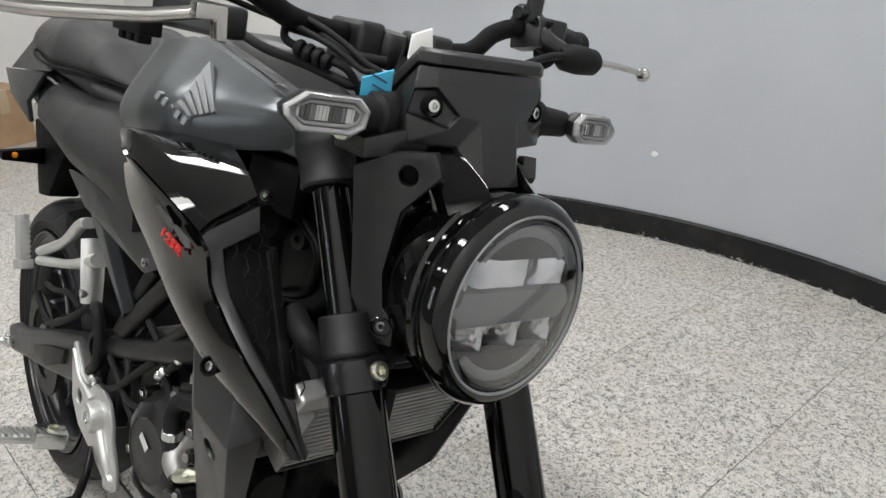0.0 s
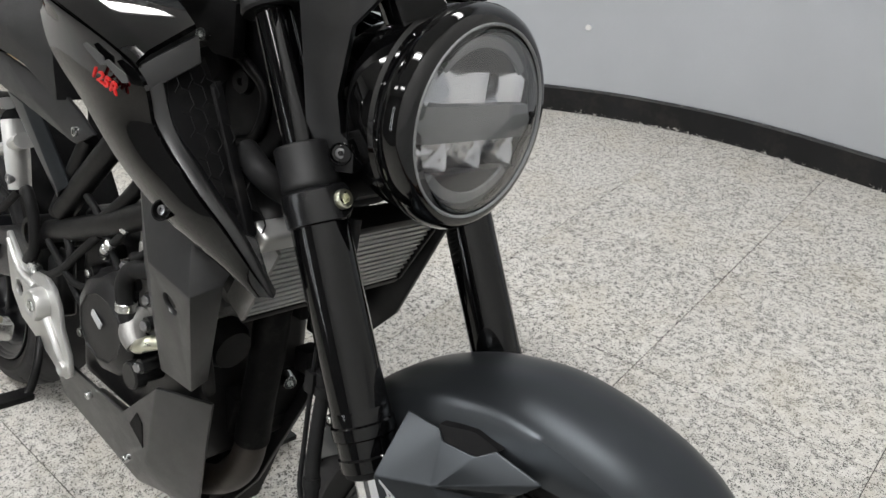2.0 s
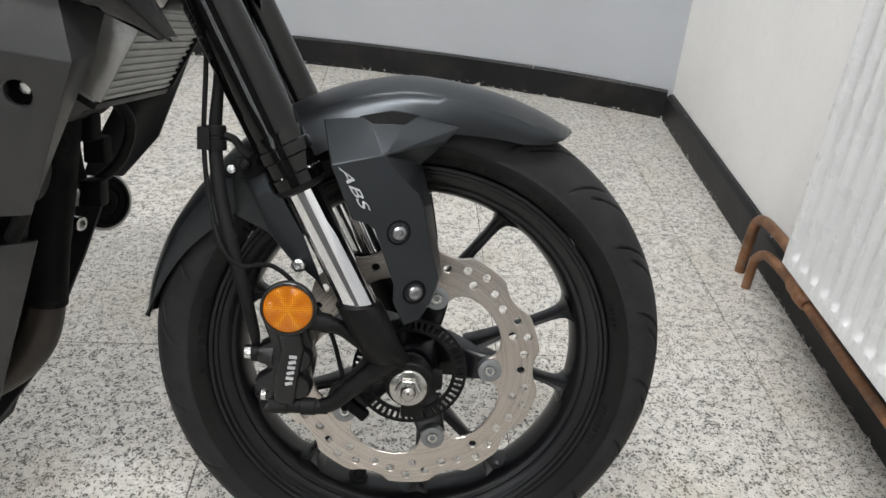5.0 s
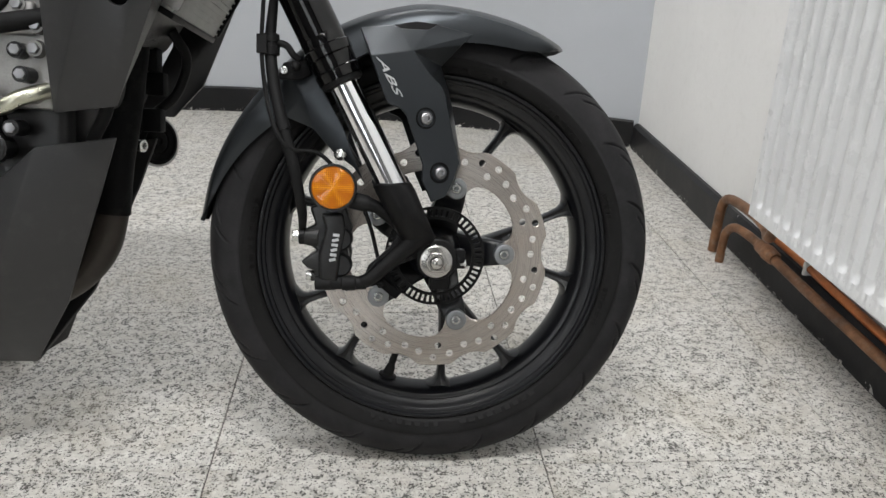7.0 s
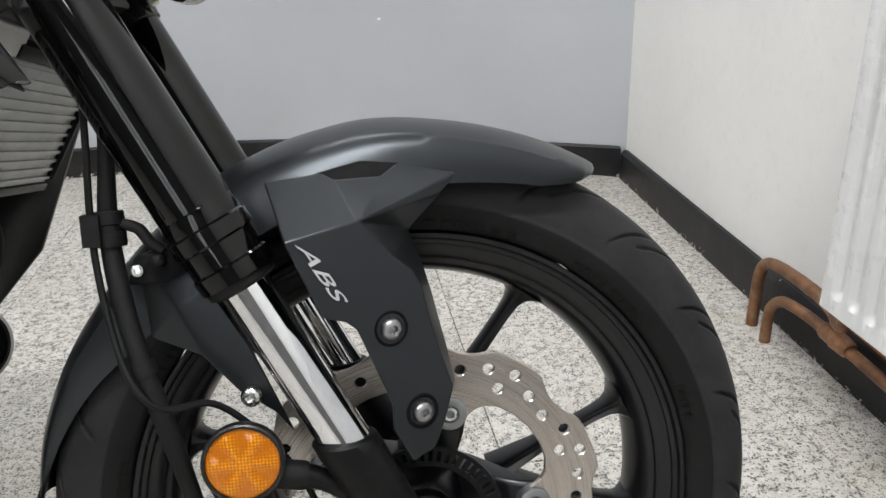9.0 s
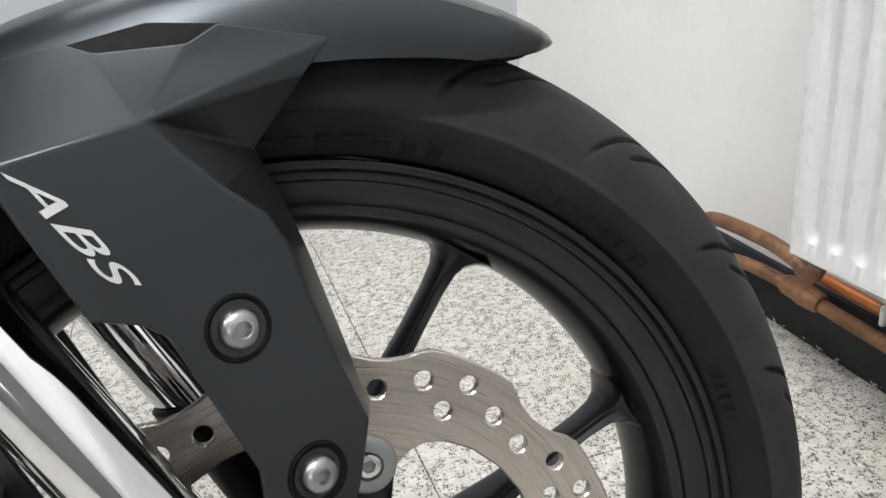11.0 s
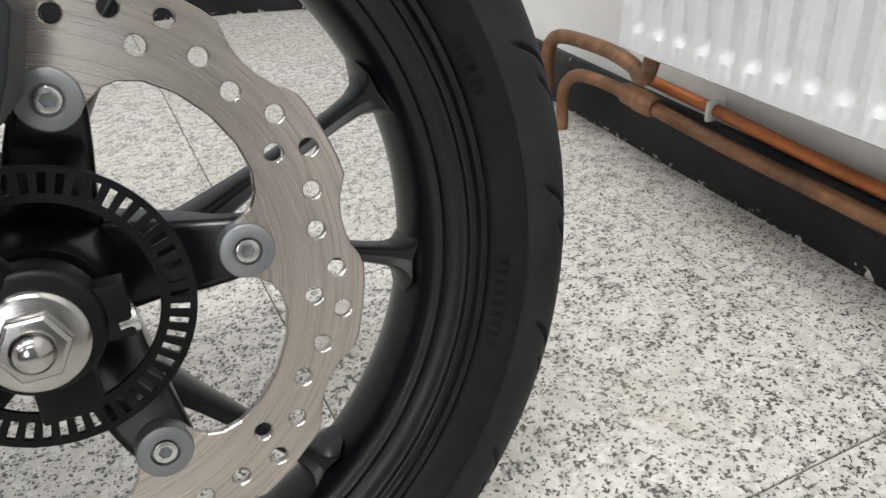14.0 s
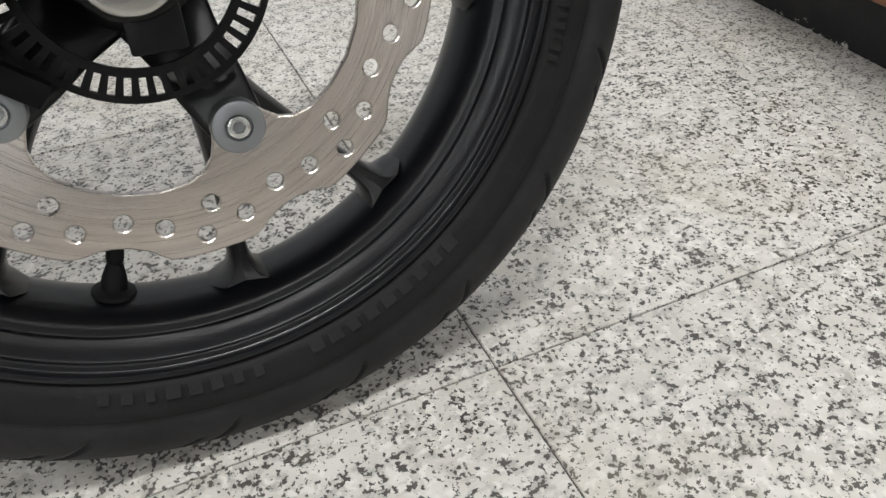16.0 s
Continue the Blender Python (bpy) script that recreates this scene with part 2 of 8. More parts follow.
M = dict(
    terrazzo=terrazzo(),
    grout=surface("floor_joint", (0.10, 0.09, 0.08), 0.9),
    blue_wall=surface("grey_blue_wall_paint", (0.432, 0.452, 0.480), 0.55, vary=0.05, grain=160, bump=0.1, blotch=2.5),
    white_wall=surface("white_wall_paint", (0.74, 0.735, 0.72), 0.6, vary=0.05, grain=140, bump=0.14, blotch=3.0, dust=0.10),
    ceiling=surface("unseen_ceiling_grey", (0.42, 0.42, 0.42), 0.8, vary=0.04),
    far_wall=surface("unseen_wall_grey", (0.13, 0.13, 0.13), 0.7, vary=0.06),
    skirting=skirting_paint(),
    radiator=surface("white_enamel", (0.66, 0.665, 0.67), 0.28, vary=0.03, grain=60, bump=0.01, blotch=5),
    copper=surface("tarnished_copper", (0.23, 0.115, 0.06), 0.5, metal=0.55, vary=0.6, grain=120, bump=0.2, blotch=16, dust=0.4),
    brightcopper=surface("bright_copper", (0.50, 0.17, 0.055), 0.42, metal=0.6, vary=0.35, grain=120, bump=0.1, blotch=14, dust=0.12),
    satin=surface("satin_black_plastic", (0.0055, 0.0056, 0.0060), 0.34, spec=0.5, vary=0.12, grain=900, bump=0.06, blotch=14, dust=0.02),
    matte=surface("matte_black_plastic", (0.0032, 0.0032, 0.0035), 0.62, spec=0.1, vary=0.15, grain=700, bump=0.12, blotch=20, dust=0.03),
    grain=surface("grained_black_plastic", (0.0058, 0.0059, 0.0062), 0.46, spec=0.3, vary=0.15, grain=1500, bump=0.25, blotch=20),
    gloss=surface("gloss_black_lacquer", (0.0014, 0.0014, 0.0015), 0.05, vary=0.1, grain=200, bump=0.0, blotch=12, coat=0.85, wear=0.04, spec=0.10),
    gunmetal=surface("matte_gunmetal_paint", (0.040, 0.0445, 0.0490), 0.33, metal=0.8, spec=0.45, vary=0.05, grain=1800, bump=0.015, blotch=4, wear=0.0),
    tankgrey=surface("satin_grey_paint", (0.080, 0.086, 0.090), 0.30, metal=0.75, vary=0.04, grain=1800, bump=0.015, blotch=4, wear=0.0),
    panelgrey=surface("moulded_dark_grey_plastic", (0.0130, 0.0133, 0.0140), 0.38, spec=0.62, vary=0.12, grain=1300, bump=0.12, blotch=10, dust=0.03),
    rubber=tyre_rubber(),
    softrubber=surface("black_rubber", (0.0065, 0.0065, 0.0068), 0.6, spec=0.2, vary=0.2, grain=500, bump=0.12, blotch=30),
    wheel=surface("satin_black_cast_aluminium", (0.0030, 0.0033, 0.0045), 0.30, vary=0.1, grain=300, bump=0.0, blotch=10, dust=0.0, spec=0.42, wear=0.02),
    blackmetal=surface("black_painted_metal", (0.003, 0.003, 0.0033), 0.42, spec=0.2, vary=0.2, grain=600, bump=0.1, blotch=18, dust=0.02),
    tube=surface("black_anodised_tube", (0.0018, 0.0018, 0.002), 0.08, vary=0.1, grain=300, bump=0.0, blotch=20, coat=0.6, wear=0.03, spec=0.05),
    lever=surface("polished_alloy", (0.46, 0.45, 0.43), 0.2, metal=1.0, vary=0.08, grain=300, bump=0.02, blotch=20, wear=0.06),
    semi=surface("semi_gloss_black_paint", (0.006, 0.006, 0.0065), 0.24, spec=0.45, vary=0.1, grain=400, bump=0.03, blotch=20),
    chrome=surface("hard_chrome", (0.80, 0.81, 0.83), 0.07, metal=1.0, vary=0.05, grain=200, bump=0.0, blotch=20, wear=0.03),
    zinc=surface("zinc_plated_steel", (0.62, 0.63, 0.62), 0.24, metal=1.0, vary=0.08, grain=600, bump=0.02, blotch=40, wear=0.05),
    gold=surface("pale_zinc_steel", (0.60, 0.60, 0.49), 0.3, metal=1.0, vary=0.12, grain=500, bump=0.05, blotch=40),
    steel=surface("dark_steel", (0.30, 0.30, 0.31), 0.32, metal=1.0, vary=0.15, grain=500, bump=0.06, blotch=40),
    button=surface("anodised_grey_button", (0.25, 0.26, 0.27), 0.42, metal=0.8, vary=0.06, grain=900, bump=0.03, blotch=50),
    disc=brushed("brake_disc_steel", (0.57, 0.53, 0.49), 0.28),
    alu=surface("cast_aluminium", (0.60, 0.60, 0.585), 0.42, metal=0.85, vary=0.1, grain=900, bump=0.15, blotch=15),
    engine=surface("dark_engine_casting", (0.009, 0.009, 0.0095), 0.35, spec=0.45, metal=0.2, vary=0.2, grain=700, bump=0.12, blotch=20, dust=0.03),
    castgrey=surface("grey_engine_casting", (0.30, 0.295, 0.285), 0.42, metal=0.75, vary=0.25, grain=400, bump=0.35, blotch=20),
    exhaust=surface("heat_stained_exhaust", (0.034, 0.028, 0.023), 0.5, metal=0.4, vary=0.5, grain=90, bump=0.15, blotch=8),
    seat=surface("black_vinyl", (0.0065, 0.0066, 0.0072), 0.42, spec=0.5, vary=0.15, grain=1400, bump=0.4, blotch=12),
    reflector=surface("reflector_silver", (0.62, 0.63, 0.65), 0.16, metal=1.0, vary=0.08, grain=60, bump=0.05, blotch=30),
    lampgrey=surface("lamp_inner_grey", (0.19, 0.195, 0.20), 0.5, vary=0.08, grain=400, bump=0.05),
    signalgrey=surface("signal_inner_grey", (0.60, 0.60, 0.59), 0.3, metal=0.4, vary=0.1, grain=400, bump=0.05),
    signalrim=surface("signal_rim_grey", (0.30, 0.30, 0.30), 0.2, vary=0.1, grain=400, bump=0.04),
    lampdark=surface("lamp_inner_dark", (0.05, 0.05, 0.052), 0.45, vary=0.08, grain=400, bump=0.05),
    clear=glass("clear_lens"),
    radfin=surface("radiator_aluminium", (0.42, 0.43, 0.42), 0.5, metal=0.7, vary=0.15, grain=700, bump=0.2, blotch=30),
    amber=amber_lens(),
    blue=surface("blue_tag_paper", (0.05, 0.38, 0.58), 0.7, vary=0.05),
    paper=surface("white_paper", (0.82, 0.82, 0.80), 0.7, vary=0.03),
    ink=surface("dark_ink", (0.03, 0.05, 0.10), 0.7, vary=0.1),
    decal=surface("silver_decal", (0.52, 0.53, 0.54), 0.35, metal=0.3, vary=0.05),
    greydecal=surface("grey_decal", (0.16, 0.165, 0.17), 0.4, vary=0.05),
    red=surface("red_decal", (0.55, 0.012, 0.012), 0.35, vary=0.05),
    cardboard=surface("cardboard", (0.36, 0.24, 0.14), 0.8, vary=0.15, grain=200, bump=0.1, blotch=10),
    wood=surface("light_wood", (0.42, 0.33, 0.22), 0.6, vary=0.15, grain=60, bump=0.1),
    light=glow("lamp_diffuser", (1.0, 0.98, 0.95), 10.0),
)


# ---------------------------------------------------------------- mesh helpers
def finish(bm, smooth=True, bevel=0.0, segs=2, angle=35, crisp=38):
    """Merges, faces outward, and bevels the sharp edges."""
    bmesh.ops.remove_doubles(bm, verts=bm.verts, dist=1e-5)
    bmesh.ops.recalc_face_normals(bm, faces=bm.faces)
    if bevel:
        sharp = [e for e in bm.edges if len(e.link_faces) == 2 and e.calc_face_angle(0) > radians(angle)]
        bmesh.ops.bevel(bm, geom=sharp, offset=bevel, segments=segs, profile=0.6, affect="EDGES", clamp_overlap=True)
    for fc in bm.faces:
        fc.smooth = smooth
    for e in bm.edges:
        if len(e.link_faces) == 2 and e.calc_face_angle(0) > radians(crisp):
            e.smooth = False
    return bm


def part(name, bm, material, parent=None, label="", at=None):
    """Links a bmesh as one mesh object, under a thing or a part."""
    me = bpy.data.meshes.new(name)
    bm.to_mesh(me)
    bm.free()
    me.materials.append(M[material])
    ob = new(name, me)
    ob.parent = parent
    if at is not None:
        ob.matrix_basis = at
    return tagged(ob, label)


def again(ob, m, label=""):
    """One more object on the same mesh, at the pose m."""
    o = ob.copy()
    scene.collection.objects.link(o)
    o.matrix_basis = m
    return tagged(o, label)


def box(bm, x0, x1, y0, y1, z0, z1, m=None):
    vs = [bm.verts.new((x, y, z)) for x in (x0, x1) for y in (y0, y1) for z in (z0, z1)]
    for q in ((0, 1, 3, 2), (4, 6, 7, 5), (0, 4, 5, 1), (2, 3, 7, 6), (0, 2, 6, 4), (1, 5, 7, 3)):
        bm.faces.new([vs[i] for i in q])
    if m is not None:
        bmesh.ops.transform(bm, matrix=m, verts=vs)
    return bm


def loft(bm, rings, cap=True, closed=True):
    """Skins a row of rings with equal numbers of points."""
    made = [[bm.verts.new(p) for p in r] for r in rings]
    n = len(made[0])
    for a, b in zip(made, made[1:]):
        for i in range(n if closed else n - 1):
            j = (i + 1) % n
            bm.faces.new((a[i], a[j], b[j], b[i]))
    if cap and closed:
        bm.faces.new(made[0][::-1])
        bm.faces.new(made[-1])
    return bm


def frame_of(d):
    d = Vector(d).normalized()
    return d.to_track_quat("Z", "Y").to_matrix()


def rod(bm, a, b, r0, r1=None, n=20, cap=True):
    """A straight, round bar from a to b."""
    r1 = r0 if r1 is None else r1
    a, b = Vector(a), Vector(b)
    q = frame_of(b - a)
    ring = lambda c, r: [c + q @ Vector((r * math.cos(t), r * math.sin(t), 0)) for t in np.linspace(0, 2 * math.pi, n, endpoint=False)]
    return loft(bm, [ring(a, r0), ring(b, r1)], cap)


def turned(bm, a, b, profile, n=32, cap=True):
    """A turned bar on the line from a to b; profile: (share of the way, radius)."""
    a, b = Vector(a), Vector(b)
    q = frame_of(b - a)
    rings = []
    for s, r in profile:
        c = a.lerp(b, s)
        rings.append([c + q @ Vector((r * math.cos(t), r * math.sin(t), 0)) for t in np.linspace(0, 2 * math.pi, n, endpoint=False)])
    return loft(bm, rings, cap)


def spline(points, steps=8):
    """A smooth line through the points."""
    p = [Vector(v) for v in points]
    p = [p[0] * 2 - p[1]] + p + [p[-1] * 2 - p[-2]]
    out = []
    for i in range(1, len(p) - 2):
        for k in range(steps):
            t = k / steps
            a, b, c, d = p[i - 1 : i + 3]
            out.append(0.5 * ((2 * b) + (c - a) * t + (2 * a - 5 * b + 4 * c - d) * t * t + (3 * b - a - 3 * c + d) * t**3))
    return out + [p[-2]]


def hose(bm, points, r, n=12, steps=8, flat=1.0):
    """A round hose, cable or pipe through the points; r: one radius or one for each point."""
    line = spline(points, steps)
    rad = np.interp(np.linspace(0, 1, len(line)), np.linspace(0, 1, len(points)), r if np.ndim(r) else [r] * len(points))
    up, rings = Vector((0, 0, 1)), []
    last = None
    for i, c in enumerate(line):
        d = (line[min(i + 1, len(line) - 1)] - line[max(i - 1, 0)]).normalized()
        if last is None:
            side = d.cross(up if abs(d.z) < 0.9 else Vector((1, 0, 0))).normalized()
        else:
            side = (last - d * last.dot(d)).normalized()
        last = side
        other = d.cross(side)
        rings.append([c + float(rad[i]) * (math.cos(t) * side + flat * math.sin(t) * other) for t in np.linspace(0, 2 * math.pi, n, endpoint=False)])
    return loft(bm, rings)


def lathe_y(bm, profile, n=96, closed=True):
    """Revolves (y, r) points about the y axis."""
    rings = [[(r * math.cos(t), y, r * math.sin(t)) for y, r in profile] for t in np.linspace(0, 2 * math.pi, n, endpoint=False)]
    made = [[bm.verts.new(p) for p in r] for r in rings]
    k = len(profile)
    for i in range(n):
        a, b = made[i], made[(i + 1) % n]
        for j in range(k if closed else k - 1):
            bm.faces.new((a[j], a[(j + 1) % k], b[(j + 1) % k], b[j]))
    return bm


def plate(bm, outline, y0, y1, holes=()):
    """A flat plate in the xz plane, from y0 to y1, with round holes (x, z, r)."""
    loops = [list(outline)]
    for hx, hz, hr in holes:
        loops.append([(hx + hr * math.cos(t), hz + hr * math.sin(t)) for t in np.linspace(0, 2 * math.pi, 14, endpoint=False)])
    edges, flat = [], []
    for lp in loops:
        vs = [bm.verts.new((x, y0, z)) for x, z in lp]
        flat += vs
        edges += [bm.edges.new((vs[i], vs[(i + 1) % len(vs)])) for i in range(len(vs))]
    faces = [g for g in bmesh.ops.triangle_fill(bm, edges=edges, use_beauty=True)["geom"] if isinstance(g, bmesh.types.BMFace)]
    up = bmesh.ops.extrude_face_region(bm, geom=faces)["geom"]
    bmesh.ops.translate(bm, verts=[g for g in up if isinstance(g, bmesh.types.BMVert)], vec=(0, y1 - y0, 0))
    return bm


def slab(bm, pts, thick):
    """A thick skin: pts is a grid of points (rows of equal length), thickened along its normals."""
    rows, cols = len(pts), len(pts[0])
    P = np.array([[tuple(c) for c in r] for r in pts], float)
    du, dv = np.gradient(P, axis=0), np.gradient(P, axis=1)
    nrm = np.cross(du, dv)
    nrm /= np.linalg.norm(nrm, axis=2, keepdims=True) + 1e-12
    top = [[bm.verts.new(P[i, j]) for j in range(cols)] for i in range(rows)]
    low = [[bm.verts.new(P[i, j] - thick * nrm[i, j]) for j in range(cols)] for i in range(rows)]
    for i in range(rows - 1):
        for j in range(cols - 1):
            bm.faces.new((top[i][j], top[i + 1][j], top[i + 1][j + 1], top[i][j + 1]))
            bm.faces.new((low[i][j], low[i][j + 1], low[i + 1][j + 1], low[i + 1][j]))
    rim = [(i, 0) for i in range(rows)] + [(rows - 1, j) for j in range(1, cols)] + [(i, cols - 1) for i in range(rows - 2, -1, -1)] + [(0, j) for j in range(cols - 2, 0, -1)]
    for a, b in zip(rim, rim[1:] + rim[:1]):
        bm.faces.new((top[a[0]][a[1]], top[b[0]][b[1]], low[b[0]][b[1]], low[a[0]][a[1]]))
    return bm


def facets(bm, verts, faces, thick=0.0):
    """A faceted body from corner points; thick: gives an open skin that depth inwards."""
    vs = [bm.verts.new(v) for v in verts]
    fs = [bm.faces.new([vs[i] for i in q]) for q in faces]
    if thick:
        bmesh.ops.recalc_face_normals(bm, faces=fs)
        bmesh.ops.solidify(bm, geom=fs, thickness=thick)
    return bm


def pierce(bm, near, at, radius):
    """Cuts a round hole into the face nearest to a point; returns that face's normal."""
    bm.normal_update()
    fc = min(bm.faces, key=lambda f: (f.calc_center_median() - near).length)
    nrm = fc.normal.copy()
    at -= nrm * (at - fc.calc_center_median()).dot(nrm)
    bmesh.ops.inset_individual(bm, faces=[fc], thickness=0.004)
    bmesh.ops.subdivide_edges(bm, edges=fc.edges[:], cuts=5)
    inner = min((f for f in bm.faces if len(f.verts) == 24), key=lambda f: (f.calc_center_median() - at).length)
    ex = (inner.verts[0].co - at).normalized()
    ey = nrm.cross(ex).normalized()
    for k, v in enumerate(inner.verts[:]):
        v.co = at + (ex * math.cos(2 * math.pi * k / 24) + ey * math.sin(2 * math.pi * k / 24)) * radius
    bmesh.ops.delete(bm, geom=[inner], context="FACES_ONLY")
    return nrm


def mirrored(bm):
    """A copy of the bmesh on the other side of the xz plane."""
    other = bm.copy()
    bmesh.ops.transform(other, matrix=Matrix.Diagonal((1, -1, 1, 1)), verts=other.verts)
    bmesh.ops.reverse_faces(other, faces=other.faces)
    return other


def both(name, bm, material, parent, label=""):
    """The part and its mirror image."""
    other = mirrored(bm)
    a = part(name, bm, material, parent, label)
    return a, part(name, other, material, parent, label)


def ball(bm, c, r, n=16, squash=(1, 1, 1)):
    bmesh.ops.create_uvsphere(bm, u_segments=n, v_segments=n // 2, radius=r, matrix=Matrix.Translation(c) @ Matrix.Diagonal((*squash, 1)))
    return bm


def socket_bolt(c, d, r, material, parent, name="bolt", depth=None, label=""):
    """A cap screw whose head faces along d, with a hexagon socket."""
    bm = bmesh.new()
    q = frame_of(d)
    c, d = Vector(c), Vector(d).normalized()
    depth = depth or r * 0.8
    ring = lambda off, rad, n=24: [c + d * off + q @ Vector((rad * math.cos(t), rad * math.sin(t), 0)) for t in np.linspace(0, 2 * math.pi, n, endpoint=False)]
    hexa = lambda off, rad: [c + d * off + q @ Vector((rad * math.cos(t) / max(math.cos((t % (math.pi / 3)) - math.pi / 6), 0.5) * 0.9, rad * math.sin(t) / max(math.cos((t % (math.pi / 3)) - math.pi / 6), 0.5) * 0.9, 0)) for t in np.linspace(0, 2 * math.pi, 24, endpoint=False)]
    loft(bm, [ring(-depth, r), ring(depth * 0.72, r), ring(depth * 0.93, r * 0.95), ring(depth, r * 0.86), hexa(depth, r * 0.55), hexa(depth * 0.1, r * 0.52)])
    return part(name, finish(bm), material, parent, label)


def button_bolt(c, d, r, material, parent, name="bolt", depth=0.005):
    """A domed screw head with a small hexagon socket."""
    q = frame_of(d)
    c, d = Vector(c), Vector(d).normalized()
    ring = lambda off, rad, n=28: [c + d * off + q @ Vector((rad * math.cos(t), rad * math.sin(t), 0)) for t in np.linspace(0, 2 * math.pi, n, endpoint=False)]
    rings = [ring(-depth, r), ring(0.0, r), ring(depth * 0.35, r * 0.97), ring(depth * 0.7, r * 0.83), ring(depth * 0.92, r * 0.62), ring(depth, r * 0.42), ring(depth * 0.95, r * 0.36), ring(depth * 0.3, r * 0.34)]
    return part(name, finish(loft(bmesh.new(), rings)), material, parent)


def hex_nut(c, d, r, h, material, parent, name="nut", label=""):
    bm = bmesh.new()
    q = frame_of(d)
    c, d = Vector(c), Vector(d).normalized()
    ring = lambda off, rad: [c + d * off + q @ Vector((rad * math.cos(t), rad * math.sin(t), 0)) for t in np.linspace(0, 2 * math.pi, 6, endpoint=False)]
    loft(bm, [ring(0, r), ring(h * 0.85, r), ring(h, r * 0.88)])
    return part(name, finish(bm, bevel=r * 0.05), material, parent, label)


def lettering(text, size, material, parent, m, name="lettering", label="", depth=0.0002, shear=0.0, bold=0.0):
    """Raised letters in the built-in font, as a mesh."""
    cu = bpy.data.curves.new("text", "FONT")
    cu.body, cu.size, cu.extrude, cu.align_x, cu.align_y, cu.shear, cu.offset = text, size, depth, "CENTER", "CENTER", shear, bold
    tmp = bpy.data.objects.new("text", cu)
    me = bpy.data.meshes.new_from_object(tmp)
    bpy.data.objects.remove(tmp)
    me.materials.append(M[material])
    ob = new(name, me)
    ob.parent = parent
    ob.matrix_basis = m
    return tagged(ob, label)



# ---------------------------------------------------------------- the room
def EAST(y):
    """Line of the white wall with the heater, a little out of square."""
    return 0.805 + 0.020 * (y - 1.634)


# Line of the curved wall: bows away from the room, then straightens.
BOW = spline([(x, y, 0) for x, y in ((-3.40, 1.765), (-2.70, 1.765), (-2.10, 1.775), (-1.76, 1.850), (-1.476, 1.957), (-1.10, 2.048), (-0.69, 2.070), (-0.30, 2.018), (0.10, 1.922), (0.49, 1.790), (0.805, 1.640), (1.00, 1.525))], 6)


def BACK_Y(x):
    return float(np.interp(x, [p.x for p in BOW], [p.y for p in BOW]))


WALL_X = 0.86
LEFT_X, FRONT_Y, TOP = -5.4, -3.4, 2.75
PITCH = 0.470
CHIP = (-1.228, 0.320)

floor = part("floor", box(bmesh.new(), LEFT_X - 0.1, WALL_X + 0.1, FRONT_Y - 0.1, 2.4, -0.08, -0.0025), "grout")
tagged(floor, "speckled terrazzo tile floor with thin dark joints", "floor", kind="structure")

bm = bmesh.new()
line = [(x, BACK_Y(x)) for x in np.linspace(-3.3, 0.93, 96)]
loft(bm, [[(x, y, 0), (x, y, TOP), (x, y + 0.15, TOP), (x, y + 0.15, 0)] for x, y in line])
wall_back = tagged(part("wall_north", finish(bm), "blue_wall"), "gently curved wall painted pale grey blue", "wall", kind="structure")
bm = plate(bmesh.new(), [(CHIP[0] + dx, CHIP[1] + dz) for dx, dz in ((-0.013, -0.003), (-0.006, 0.009), (0.006, 0.008), (0.013, 0.002), (0.008, -0.009), (-0.007, -0.010))], BACK_Y(CHIP[0]) - 0.003, BACK_Y(CHIP[0]) + 0.004)
part("chipped_spot", finish(bm, False), "white_wall", wall_back, "small white chipped spot in the paint")
YC = 1.634
bm = loft(bmesh.new(), [[(EAST(y) + o, y, z) for o, z in ((0, 0), (0, TOP), (0.15, TOP), (0.15, 0))] for y in (FRONT_Y, YC)])
tagged(part("wall_east", finish(bm, False), "white_wall"), "white painted plaster wall with faint smudges", "wall", kind="structure")
bm = box(bmesh.new(), LEFT_X - 0.15, -3.302, BACK_Y(-3.3), BACK_Y(-3.3) + 0.15, 0, TOP)
tagged(part("wall_alcove", finish(bm, False), "white_wall"), "off-white plaster wall at the back of the workshop", "wall", kind="structure")
bm = box(bmesh.new(), LEFT_X - 0.15, LEFT_X, FRONT_Y, BACK_Y(-3.3) - 0.002, 0, TOP)
tagged(part("wall_west", finish(bm, False), "white_wall"), "plain off-white end wall", "wall", kind="structure")
# this wall is never in view; its dark tone is chosen for the reflections
WX0, WX1, WZ0, WZ1 = -1.75, -0.75, 0.75, 2.15
bm = bmesh.new()
for x0, x1, z0, z1 in ((LEFT_X - 0.15, WX0, 0, TOP), (WX1, WALL_X + 0.15, 0, TOP), (WX0, WX1, 0, WZ0), (WX0, WX1, WZ1, TOP)):
    box(bm, x0, x1, FRONT_Y - 0.15, FRONT_Y - 0.002, z0, z1)
tagged(part("wall_south", finish(bm, False), "far_wall"), "unseen grey wall with one tall window, added to close the room", "wall", kind="structure")
window = new("window_1")
tagged(window, "tall two-pane window that lets in daylight", "window", kind="structure")
for x0, x1, z0, z1 in ((WX0, WX1, WZ0, WZ0 + 0.05), (WX0, WX1, WZ1 - 0.05, WZ1), (WX0, WX0 + 0.05, WZ0 + 0.05, WZ1 - 0.05), (WX1 - 0.05, WX1, WZ0 + 0.05, WZ1 - 0.05), (-1.29, -1.21, WZ0 + 0.05, WZ1 - 0.05)):
    part("window_frame", finish(box(bmesh.new(), x0, x1, FRONT_Y - 0.09, FRONT_Y - 0.03, z0, z1), False, bevel=0.004), "radiator", window)
